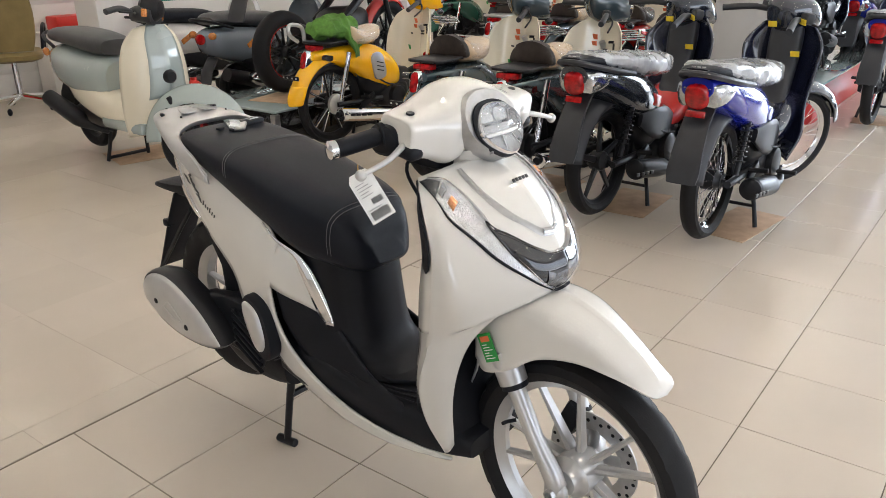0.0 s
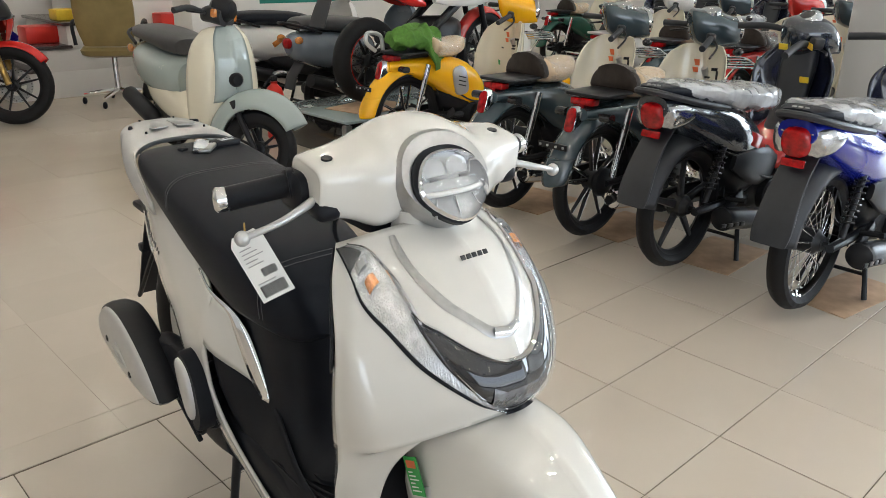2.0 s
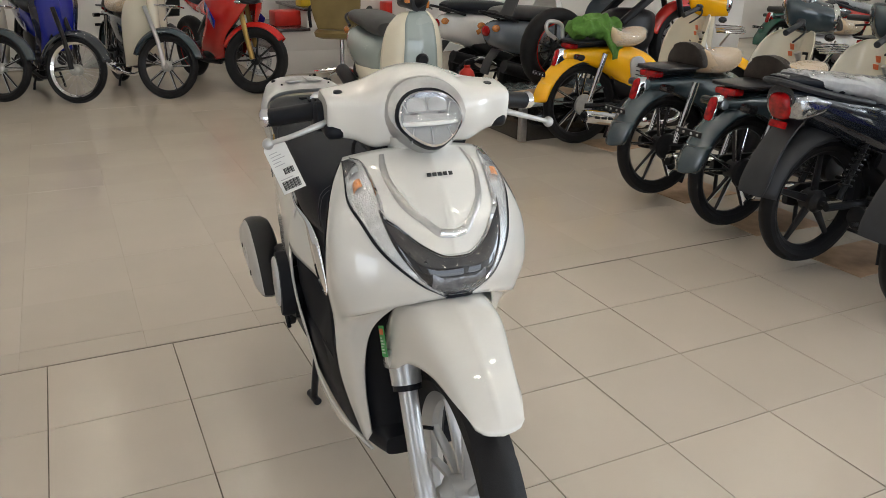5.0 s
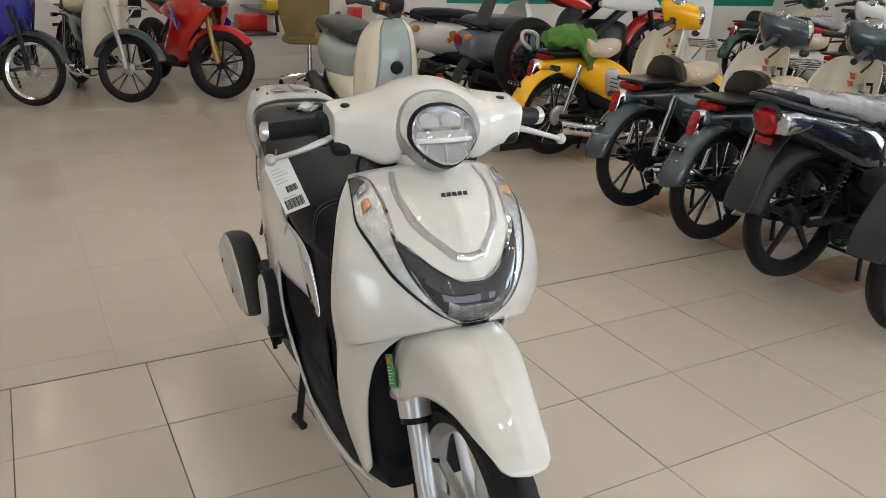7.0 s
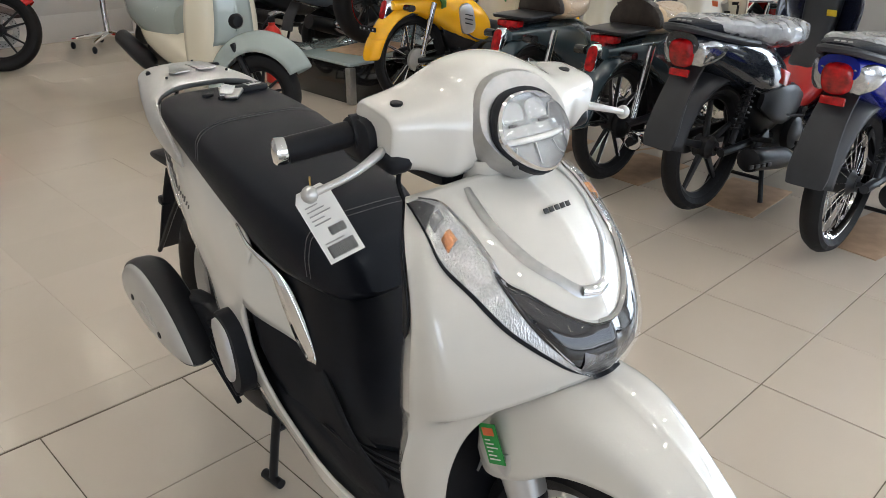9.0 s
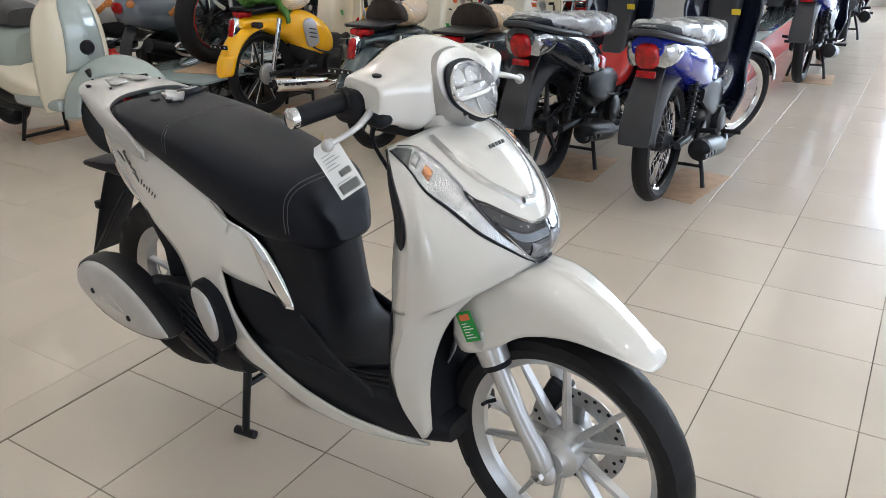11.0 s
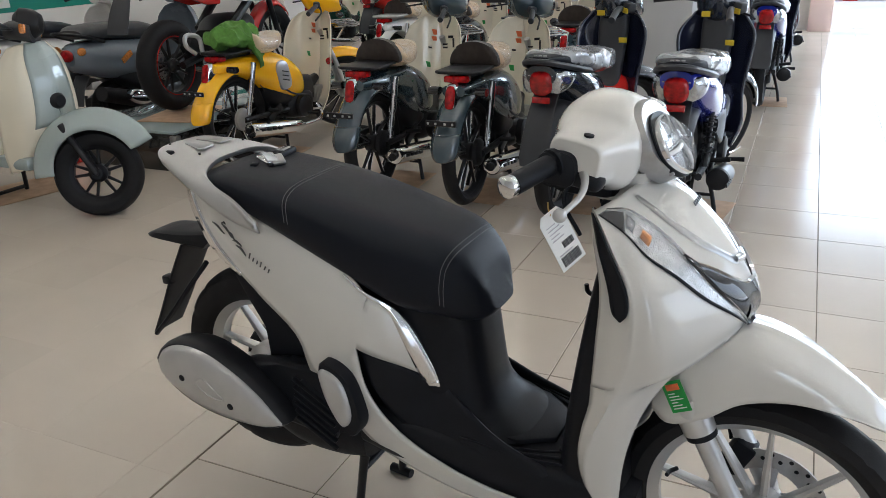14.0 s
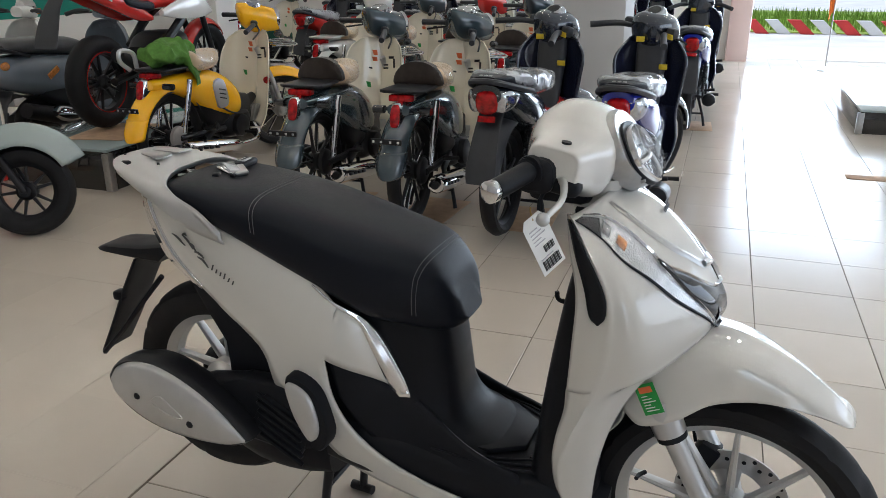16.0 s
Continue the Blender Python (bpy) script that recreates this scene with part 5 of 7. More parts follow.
    part("frame_tube", tube([(0.29, 0, 0.44), (0.2, 0, 0.41), (0.08, 0, 0.42), (-0.2, 0, 0.5), (-0.35, 0, 0.58)], [0.03, 0.045, 0.05, 0.04, 0.03], 10, 16), SATIN, bike)
    for s in (-1, 1):
        part("swing_arm", tube([(-0.16, s * 0.07, 0.29), (-0.62, s * 0.085, 0.305)], [0.022, 0.018], 8), SATIN, bike)


def centre_stand(bike):
    for s in (-1, 1):
        part("stand_leg", tube([(-0.2, s * 0.07, 0.24), (-0.26, s * 0.12, 0.1), (-0.275, s * 0.14, 0.008)], [0.012, 0.011, 0.012], 8, 8), SATIN, bike, "black centre stand leg")
    part("stand_bar", tube([(-0.255, -0.115, 0.11), (-0.255, 0.115, 0.11)], 0.009, 6), SATIN, bike)


def side_exhaust(bike, mat, y=-0.155, z0=0.17, z1=0.25, r=0.042, x0=0.1, x1=-0.66, cap=None):
    part("exhaust", join(tube([(0.2, -0.05, 0.26), (0.19, -0.1, 0.19), (0.08, -0.14, 0.165), (-0.12, y, z0)], 0.016, 10, 14), tube([(-0.1, y, z0), (-0.16, y, z0 + 0.01), (-0.2, y, z0 + 0.015), (x1 + 0.05, y, z1 - 0.005), (x1, y, z1)], [0.02, 0.034, r, r, r * 0.85], 16, 14)), mat, bike, "exhaust pipe and silencer")
    part("exhaust_guard", join(*[block((-0.42 - 0.055 * k, y - r - 0.002, (z0 + z1) / 2 + 0.008 * k + 0.01), (0.04, 0.008, 0.018), 0.003, (0, 8, 0)) for k in range(4)]), cap or SATIN, bike)


def front_end(bike, col, wheel_mat, style, R=0.288, w=0.07, fork=None, spread=0.07, disc=0.0, fender=True, rake=0.22):
    """Fork, front mudguard and front wheel; axle at x 0.61."""
    for s in (-1, 1):
        part("fork_leg", tube([(0.61, s * spread, R), (0.61 - rake * 0.33, s * spread, 0.5), (0.61 - rake, s * spread * 0.8, 0.78)], [0.022, 0.019, 0.02], 10, 10), fork or SILVER, bike, "fork leg")
    wheel(bike, 0.61, R, R, w, style, wheel_mat, disc=disc)
    if fender:
        part("front_fender", fender_arc(0.61, R, R + 0.055, 0.068, 18, 168, 14, 0.6), col, bike, "front mudguard", thick=0.004)


def grips(bike, x, z, half, back=0.06, lever=True, mat=None):
    for s in (-1, 1):
        part("grip", tube([(x, s * 0.12, z), (x - back * 0.4, s * (half - 0.1), z + 0.006), (x - back, s * half, z - 0.025)], [0.013, 0.017, 0.018], 10, 8), HAZEBLACK, bike, "black rubber grip")
        if lever:
            part("lever", tube([(x + 0.03, s * 0.13, z - 0.01), (x + 0.045, s * 0.2, z - 0.015), (x + 0.015, s * (half - 0.01), z - 0.02)], [0.008, 0.006, 0.006], 6, 8), mat or SATIN, bike, "brake lever")


def cub(m, col, label, shield=None, seat=None, back=True, rear_raise=0.02, front=False, vent=False, stickers=True, group="retro cub bikes in rows"):
    """Retro step-through: round mudguards, wide cream leg shield, split seat."""
    shield = shield or CREAM
    b = thing("cub_motorbike", label, "motorbike", m, group)
    R = 0.288
    rz = R + rear_raise
    wheel(b, -0.61, rz, R, 0.075, "blades", SATIN, hub=SATIN)
    front_end(b, col, SATIN, "blades", R, 0.072, fork=SILVER)
    part("drum_cover", lathe([(0.002, 0.0), (0.05, 0.0), (0.07, 0.012), (0.075, 0.03)], 20, c=(0, 0, 0)), ALLOY if vent else SATIN, b, "brake drum cover").matrix_basis = pose(-0.61, -0.085, rz)
    part("rear_fender", fender_arc(-0.61, rz, R + 0.07, 0.082, 48, 156, 16, 0.95), col, b, "painted rear mudguard", thick=0.004)
    tail_rows = []
    for x, z, w in ((-0.93, rz + 0.16, 0.08), (-0.952, rz + 0.12, 0.082), (-0.968, rz + 0.08, 0.08), (-0.975, rz + 0.045, 0.07), (-0.976, rz + 0.03, 0.05)):
        tail_rows.append([V(x + 0.1 * abs(q) ** 3 * 0.6, q * w, z) for q in (-1, -0.7, -0.35, 0, 0.35, 0.7, 1)])
    part("fender_flap", sheet(patch(tail_rows, 13, 12)), col, b, "flared mudguard tail", thick=0.005)
    part("body", loft([ring((x, 0, z), w, h, (0, 1, 0), (0, 0, 1), 20, 2.8) for x, z, w, h in ((-0.78, 0.655, 0.06, 0.03), (-0.6, 0.64, 0.085, 0.055), (-0.42, 0.60, 0.108, 0.1), (-0.25, 0.54, 0.125, 0.155), (-0.1, 0.49, 0.122, 0.15), (0.01, 0.45, 0.1, 0.1), (0.07, 0.42, 0.05, 0.04))], smooth=24), col, b, "painted body under the seat")
    small_engine(b)
    centre_stand(b)
    side_exhaust(b, CHROME, cap=SATIN, r=0.05)
    part("exhaust_tip", lathe([(0.004, 0), (0.022, 0.0), (0.022, 0.02)], 14, "X", (-0.682, -0.155, 0.252)), SATIN, b)
    for s in (-1, 1):
        shock(b, -0.6, rz + 0.03, -0.5, 0.66, s * 0.105)
    part("rack", join(slab([(-0.745, -0.095), (-0.745, 0.095), (-0.72, 0.125), (-0.5, 0.115), (-0.42, 0.08), (-0.42, -0.08), (-0.5, -0.115), (-0.72, -0.125)], 0.016, "XY", 0.73, 0.006), block((-0.58, 0, 0.716), (0.26, 0.11, 0.034), 0.012)), SILVER if col is SNOW else SATIN, b, "flat luggage rack")
    part("tail_lamp", block((-0.725, 0, 0.708), (0.06, 0.13, 0.034), 0.01), REDLENS, b, "red tail lamp under the rack")
    oval = part("rear_reflector", loft([ring((-0.80 + d, 0, 0.632), a, h, (0, 1, 0), (0.28, 0, 1), 18, 3.4) for d, a, h in ((0.05, 0.03, 0.062), (-0.018, 0.031, 0.062), (-0.026, 0.026, 0.057))]), CHROME, b, "chrome reflector frame")
    part("lens", loft([ring((-0.825 + d, 0, 0.632), a, h, (0, 1, 0), (0.28, 0, 1), 18, 3.4) for d, a, h in ((0.0, 0.0255, 0.056), (-0.01, 0.023, 0.052), (-0.015, 0.014, 0.04))]), REDLENS, oval, "red reflector")
    part("plate_bracket", block((-0.95, 0, 0.53), (0.012, 0.16, 0.028), 0.003), SATIN, b, "black plate bracket")
    for y in (-0.064, -0.024, 0.024, 0.064):
        part("bracket_bolt", block((-0.958, y, 0.53), (0.006, 0.011, 0.011), 0.002), SILVER, b)
    for s in (-1, 1):
        part("turn_signal", loft([ring((-0.72, s * y, 0.645), 0.028, 0.02, (1, 0, 0), (0, 0, 1), 12, 2.5) for y in (0.1, 0.13, 0.155)]), SMOKE, b, "rear turn signal")
        part("signal_stem", tube([(-0.7, s * 0.07, 0.65), (-0.72, s * 0.11, 0.645)], 0.01, 6), SATIN, b)
    st_ = seat or TANVINYL
    part("seat", loft([ring((x, 0, z), w, h, (0, 1, 0), (0, 0, 1), 20, 3) for x, z, w, h in ((-0.465, 0.765, 0.1, 0.045), (-0.44, 0.77, 0.128, 0.068), (-0.37, 0.75, 0.134, 0.056), (-0.28, 0.745, 0.124, 0.05), (-0.2, 0.764, 0.104, 0.056), (-0.15, 0.775, 0.072, 0.045), (-0.135, 0.775, 0.04, 0.02))], smooth=18), st_, b, "padded saddle")
    film = loft([ring((x, 0, z), w, h, (0, 1, 0), (0, 0, 1), 22, 3) for x, z, w, h in ((-0.43, 0.772, 0.128, 0.07), (-0.35, 0.758, 0.138, 0.066), (-0.24, 0.758, 0.122, 0.064), (-0.14, 0.778, 0.07, 0.045))], smooth=22)
    for v in film.verts:
        v.co += V(0, noise.noise(v.co * 21), noise.noise(v.co * 23 + V(5, 2, 1))) * 0.008
    part("seat_film", film, FILM2, b, "clear film over the saddle")
    if back:
        dome = [(0.142 * math.cos(radians(a)), 0.735 + 0.128 * math.sin(radians(a)) ** 0.8) for a in range(0, 181, 10)]
        part("seat_back", slab(dome, 0.05, "YZ", -0.505, 0.02), BROWNVINYL, b, "dark brown rounded seat back")
    rows = [[(0.405, 0, 0.905), (0.37, -0.1, 0.90), (0.335, -0.135, 0.885)], [(0.41, 0, 0.86), (0.35, -0.13, 0.855), (0.285, -0.182, 0.83)], [(0.395, 0, 0.72), (0.32, -0.15, 0.71), (0.225, -0.21, 0.70)], [(0.36, 0, 0.52), (0.29, -0.145, 0.51), (0.19, -0.212, 0.50)], [(0.31, 0, 0.37), (0.25, -0.14, 0.35), (0.16, -0.20, 0.33)], [(0.24, -0.02, 0.27), (0.17, -0.13, 0.25), (0.10, -0.185, 0.235)]]
    legs = patch(rows, 17, 34)
    part("leg_shield", sheet(legs, both=True), shield, b, "wide curved leg shield", thick=0.006)
    part("head_tube", tube([(0.44, 0, 0.95), (0.44, 0, 0.6)], [0.05, 0.045], 14), shield, b)
    if stickers:
        for y, z, w, h, mt in ((0.045, 0.80, 0.055, 0.034, ORANGEPRINT), (0.045, 0.76, 0.055, 0.028, ORANGEPRINT), (-0.05, 0.725, 0.05, 0.011, PRINT), (-0.05, 0.705, 0.05, 0.011, PRINT), (0.07, 0.705, 0.05, 0.011, PRINT), (0.075, 0.60, 0.05, 0.036, GREENPRINT), (-0.11, 0.74, 0.012, 0.06, PRINT), (-0.09, 0.775, 0.04, 0.016, SATIN)):
            x = min((q for r in legs for q in r), key=lambda q: (abs(q.y) - abs(y)) ** 2 + (q.z - z) ** 2).x
            part("decal", block((x - 0.013, y, z), (0.003, w, h), 0.001, (0, -6, -26 * (1 if y > 0 else -1) * min(1, abs(y) / 0.08))), mt, b)
        part("round_badge", lathe([(0.002, 0.0), (0.024, 0.001), (0.026, 0.006)], 18, "X", (0, 0, 0)), REDLENS, b, "round red badge").matrix_basis = pose(0.262, -0.155, 0.56, 0, 0, 28)
    part("headset", loft([ring((x, 0, z), w, h, (0, 1, 0), (-0.3, 0, 1), 24, 2.5) for x, z, w, h in ((0.27, 1.0, 0.045, 0.05), (0.29, 0.995, 0.07, 0.085), (0.35, 0.985, 0.085, 0.1), (0.43, 0.985, 0.092, 0.095), (0.5, 0.98, 0.085, 0.085), (0.54, 0.98, 0.076, 0.076))], smooth=20), col, b, "painted handlebar head")
    hl = part("headlamp", lathe([(0.076, -0.02), (0.082, 0.0), (0.07, 0.012)], 24, "X", (0.545, 0, 0.98)), CHROME, b, "chrome headlamp rim")
    part("lens", lathe([(0.07, 0.006), (0.06, 0.018), (0.03, 0.028), (0.002, 0.03)], 24, "X", (0.545, 0, 0.98)), LAMPWHITE, hl, "headlamp glass")
    dl = part("speedometer", lathe([(0.002, 0.012), (0.045, 0.01), (0.058, 0.0), (0.06, -0.02)], 24, "Z"), LAMPWHITE, b, "speedometer under clear film")
    dl.matrix_basis = pose(0.365, 0, 1.083, 0, -14, 0)
    for s in (-1, 1):
        part("grip", tube([(0.37, s * 0.07, 0.965), (0.33, s * 0.15, 0.965), (0.24, s * 0.265, 0.94)], [0.013, 0.016, 0.0175], 10, 10), HAZEBLACK, b, "black rubber grip")
        part("lever", tube([(0.37, s * 0.12, 0.95), (0.36, s * 0.19, 0.93), (0.29, s * 0.275, 0.895)], [0.008, 0.006, 0.006], 6, 8), SATIN, b, "brake lever")
        part("switch_box", block((0.345, s * 0.125, 0.968), (0.045, 0.045, 0.045), 0.012), HAZEBLACK, b)
        part("front_signal", blob((0.52, s * 0.13, 0.9), (0.03, 0.022, 0.022)), SMOKE, b, "front turn signal")
    rack = part("front_rack", tube([(0.5, -0.09, 0.80), (0.68, -0.09, 0.81), (0.695, 0, 0.812), (0.68, 0.09, 0.81), (0.5, 0.09, 0.80)], 0.006, 6, 18), CHROME, b, "chrome front rack")
    for y in (-0.045, 0.0, 0.045):
        part("rack_bar", tube([(0.5, y, 0.80), (0.688, y, 0.81)], 0.005, 6), CHROME, rack)
    part("rack_stay", tube([(0.62, 0, 0.81), (0.55, 0, 0.68)], 0.008, 6), CHROME, rack)
    if vent:
        part("grab_handle", tube([(-0.78, 0.1, 0.745), (-0.85, 0.1, 0.80), (-0.84, 0.1, 0.86), (-0.74, 0.1, 0.84), (-0.72, 0.1, 0.75)], 0.014, 8, 20), SILVER, b, "silver grab handle")
        for s in (-1, 1):
            vt = part("side_vent", loft([ring((-0.225, s * y, 0.535), a, h, (1, 0, 0.15), (-0.25, 0, 1), 18, 3.2) for y, a, h in ((0.1, 0.066, 0.1), (0.129, 0.062, 0.095), (0.135, 0.052, 0.083))]), SILVER, b, "silver side vent")
            for k in range(3):
                part("vent_slot", block((-0.22, s * 0.1355, 0.505 + 0.028 * k), (0.07, 0.004, 0.008), 0.002, (0, 14, 0)), HAZEBLACK, vt)
    return b


def underbone(m, col, label, wheel_style="five", rim=None, shield=None, wrap=True, rear_raise=0.03, tags=True, group="step-through bikes in rows", flank=None):
    """Modern step-through: pointed tail, big red tail lamp, long black flap."""
    b = thing("underbone_motorbike", label, "motorbike", m, group)
    shield, flank = shield or NAVY, flank or col
    R = 0.285
    rz = R + rear_raise
    wheel(b, -0.61, rz, R, 0.078, wheel_style, rim or SATIN, hub=SATIN)
    front_end(b, INK, rim or SATIN, wheel_style, R, 0.068, fork=SATIN, rake=0.2)
    part("rear_flap", loft([ring((x, 0, z), w, 0.012, (0, 1, 0), (1, 0, 0.35), 18, 4) for x, z, w in ((-0.80, 0.70, 0.06), (-0.875, 0.62, 0.062), (-0.93, 0.53, 0.068), (-0.965, 0.44, 0.074), (-0.98, 0.39, 0.066))], smooth=14), HAZEBLACK, b, "long black rear mudguard flap")
    part("rear_fender", fender_arc(-0.61, rz, R + 0.065, 0.075, 40, 170, 14, 0.95), HAZEBLACK, b, "black rear mudguard", thick=0.004)
    part("body", loft([ring((x, 0, z), w, h, (0, 1, 0), (0, 0, 1), 20, 2.6) for x, z, w, h in ((-0.9, 0.785, 0.068, 0.042), (-0.77, 0.752, 0.112, 0.075), (-0.55, 0.68, 0.134, 0.11), (-0.35, 0.615, 0.136, 0.125), (-0.2, 0.555, 0.118, 0.115), (-0.06, 0.5, 0.08, 0.07), (0.04, 0.47, 0.05, 0.04))], smooth=22), col, b, "glossy pointed tail cover")
    for s in (-1, 1):
        part("side_panel", loft([ring((x, s * y, z), 0.012, h, (0, 1, 0), (0.35, 0, 1), 12, 3) for x, y, z, h in ((-0.4, 0.115, 0.5, 0.03), (-0.28, 0.125, 0.47, 0.07), (-0.12, 0.12, 0.44, 0.085), (0.02, 0.10, 0.42, 0.05))], smooth=10), SATIN, b, "dark side panel")
        part("side_stripe", block((-0.47, s * 0.122, 0.70), (0.14, 0.006, 0.022), 0.003, (0, 24, s * 4)), SILVER if col is not BLUE else ORANGEPRINT, b, "side stripe")
        part("side_badge", block((-0.26, s * 0.128, 0.585), (0.12, 0.006, 0.06), 0.003, (0, 20, s * 3)), flank, b)
    lampz = 0.745
    tl = part("tail_lamp", loft([ring((x, 0, z), w, h, (0, 1, 0), (-0.3, 0, 1), 22, 2.7) for x, z, w, h in ((-0.80, lampz + 0.004, 0.06, 0.05), (-0.875, lampz + 0.002, 0.056, 0.056), (-0.903, lampz, 0.05, 0.054), (-0.916, lampz - 0.002, 0.04, 0.046), (-0.921, lampz - 0.003, 0.02, 0.028))], smooth=14), REDLENS, b, "large red tail lamp")
    for s in (-1, 1):
        part("signal_lens", loft([ring((x, s * y, z), w, h, (0, 1, 0), (-0.2, 0, 1), 16, 2.4) for x, y, z, w, h in ((-0.893, 0.052, lampz, 0.012, 0.04), (-0.875, 0.066, lampz + 0.003, 0.026, 0.05), (-0.82, 0.092, lampz + 0.01, 0.02, 0.044), (-0.74, 0.108, lampz + 0.014, 0.006, 0.016))], smooth=14), LAMPWHITE, tl, "clear turn signal lens")
        part("signal_bulb", blob((-0.862, s * 0.088, lampz), (0.014, 0.008, 0.012), 8), AMBER, tl)
    part("reflector", block((-0.892, 0, 0.672), (0.014, 0.085, 0.03), 0.005, (0, 12, 0)), REDLENS, b, "red reflector")
    part("seat", loft([ring((x, 0, z), w, h, (0, 1, 0), (0, 0, 1), 22, 3) for x, z, w, h in ((-0.93, 0.858, 0.05, 0.01), (-0.87, 0.85, 0.088, 0.022), (-0.75, 0.834, 0.112, 0.034), (-0.55, 0.80, 0.12, 0.044), (-0.35, 0.765, 0.128, 0.05), (-0.12, 0.74, 0.118, 0.048), (0.0, 0.73, 0.075, 0.03))], smooth=24), VINYL, b, "black seat")
    part("seat_rail", tube([(-0.5, -0.11, 0.75), (-0.75, -0.112, 0.8), (-0.93, -0.06, 0.845), (-0.945, 0, 0.85), (-0.93, 0.06, 0.845), (-0.75, 0.112, 0.8), (-0.5, 0.11, 0.75)], 0.014, 8, 26), HAZEBLACK, b, "black grab rail")
    for k in range(3):
        part("seat_letter_bar", block((-0.905, -0.022 + 0.022 * k, 0.866), (0.012, 0.016, 0.014), 0.002, (0, -50, 0)), STEEL, b)
    if wrap:
        bm = loft([ring((x, 0, z), w, h, (0, 1, 0), (0, 0, 1), 40, 3) for x, z, w, h in ((-0.84, 0.856, 0.08, 0.02), (-0.76, 0.842, 0.116, 0.034), (-0.55, 0.806, 0.128, 0.05), (-0.35, 0.772, 0.138, 0.06), (-0.1, 0.748, 0.13, 0.062), (0.03, 0.74, 0.075, 0.04))], smooth=56)
        for v in bm.verts:
            q = v.co
            v.co = q + V(0, 0, 1) * (noise.noise(q * 20) * 0.009 + abs(noise.noise(q * 46)) * 0.007) + V(0, 1, 0) * noise.noise(q * 19 + V(3, 1, 4)) * 0.009
        part("seat_wrap", bm, WRAP, b, "crumpled clear plastic over the seat", sharp=14)
    small_engine(b)
    centre_stand(b)
    side_exhaust(b, SATIN, y=-0.16, z0=0.2, z1=0.265, r=0.05, x1=-0.5)
    part("exhaust_cap", lathe([(0.004, 0), (0.03, 0.0), (0.052, 0.012), (0.055, 0.03)], 20, "X", (-0.525, -0.16, 0.268)), SATIN, b, "round black exhaust end")
    for s in (-1, 1):
        shock(b, -0.58, rz + 0.03, -0.47, 0.6, s * 0.105, True, SATIN)
    part("chain_case", block((-0.4, 0.095, 0.31), (0.5, 0.02, 0.07), 0.01), SATIN, b)
    # leg shield: dark inner cover and winged sides
    rows = [[(0.40, 0, 0.97), (0.37, -0.09, 0.965), (0.34, -0.13, 0.95)], [(0.41, 0, 0.86), (0.34, -0.14, 0.86), (0.28, -0.2, 0.85)], [(0.40, 0, 0.72), (0.33, -0.14, 0.72), (0.26, -0.195, 0.72)], [(0.36, 0, 0.56), (0.29, -0.12, 0.56), (0.23, -0.175, 0.55)], [(0.31, 0, 0.42), (0.24, -0.13, 0.41), (0.17, -0.19, 0.40)], [(0.24, -0.03, 0.3), (0.17, -0.1, 0.28), (0.1, -0.15, 0.27)]]
    part("leg_shield", sheet(patch(rows, 15, 30), both=True), shield, b, "glossy dark leg shield", thick=0.012)
    part("inner_column", loft([ring((x, 0, z), w, 0.05, (0, 1, 0), (1, 0, 0.3), 16, 3.5) for x, z, w in ((0.36, 1.0, 0.075), (0.33, 0.85, 0.085), (0.3, 0.7, 0.075), (0.22, 0.55, 0.07), (0.05, 0.47, 0.06))], smooth=12), HAZEBLACK, b, "black centre column")
    part("lower_shield", loft([ring((x, 0, z), w, h, (0, 1, 0), (0, 0, 1), 16, 3) for x, z, w, h in ((-0.02, 0.42, 0.1, 0.03), (0.12, 0.44, 0.125, 0.07), (0.26, 0.5, 0.125, 0.1), (0.36, 0.55, 0.08, 0.06))], smooth=12), NAVY if col is BLUE else flank, b, "painted front lower cover")
    apron = [[V(q.x + 0.05, q.y * 0.8, q.z) for q in r] for r in patch(rows[:5], 9, 16)]
    part("front_apron", sheet(apron, both=True), col, b, "painted front apron", thick=0.006)
    # handlebar cover with dial
    part("headset", loft([ring((x, 0, z), w, h, (0, 1, 0), (-0.3, 0, 1), 22, 2.6) for x, z, w, h in ((0.27, 0.97, 0.06, 0.06), (0.3, 0.985, 0.1, 0.085), (0.38, 1.0, 0.115, 0.09), (0.47, 1.0, 0.1, 0.08), (0.53, 0.97, 0.06, 0.05))], smooth=18), INK, b, "black handlebar cover")
    dial = part("dial", lathe([(0.002, 0.014), (0.05, 0.012), (0.062, 0.0), (0.066, -0.02)], 24, "Z"), LAMPWHITE, b, "instrument dial under clear cover")
    dial.matrix_basis = pose(0.345, 0, 1.085, 0, -30, 0)
    part("dial_face", lathe([(0.002, 0.0155), (0.036, 0.0145), (0.036, 0.012), (0.002, 0.012)], 20, "Z"), PRINT, dial)
    grips(b, 0.33, 0.985, 0.265, 0.19)
    for s in (-1, 1):
        part("switch_box", block((0.345, s * 0.15, 1.0), (0.055, 0.06, 0.055), 0.014), HAZEBLACK, b)
    if tags:
        for q in ((0.262, 0.06, 0.945), (0.25, -0.075, 0.80), (0.31, -0.16, 0.985)):
            part("yellow_label", block(q, (0.006, 0.045, 0.03), 0.002, (0, -14, 0)), YELLOWTAPE, b, "yellow paper label")
    return b


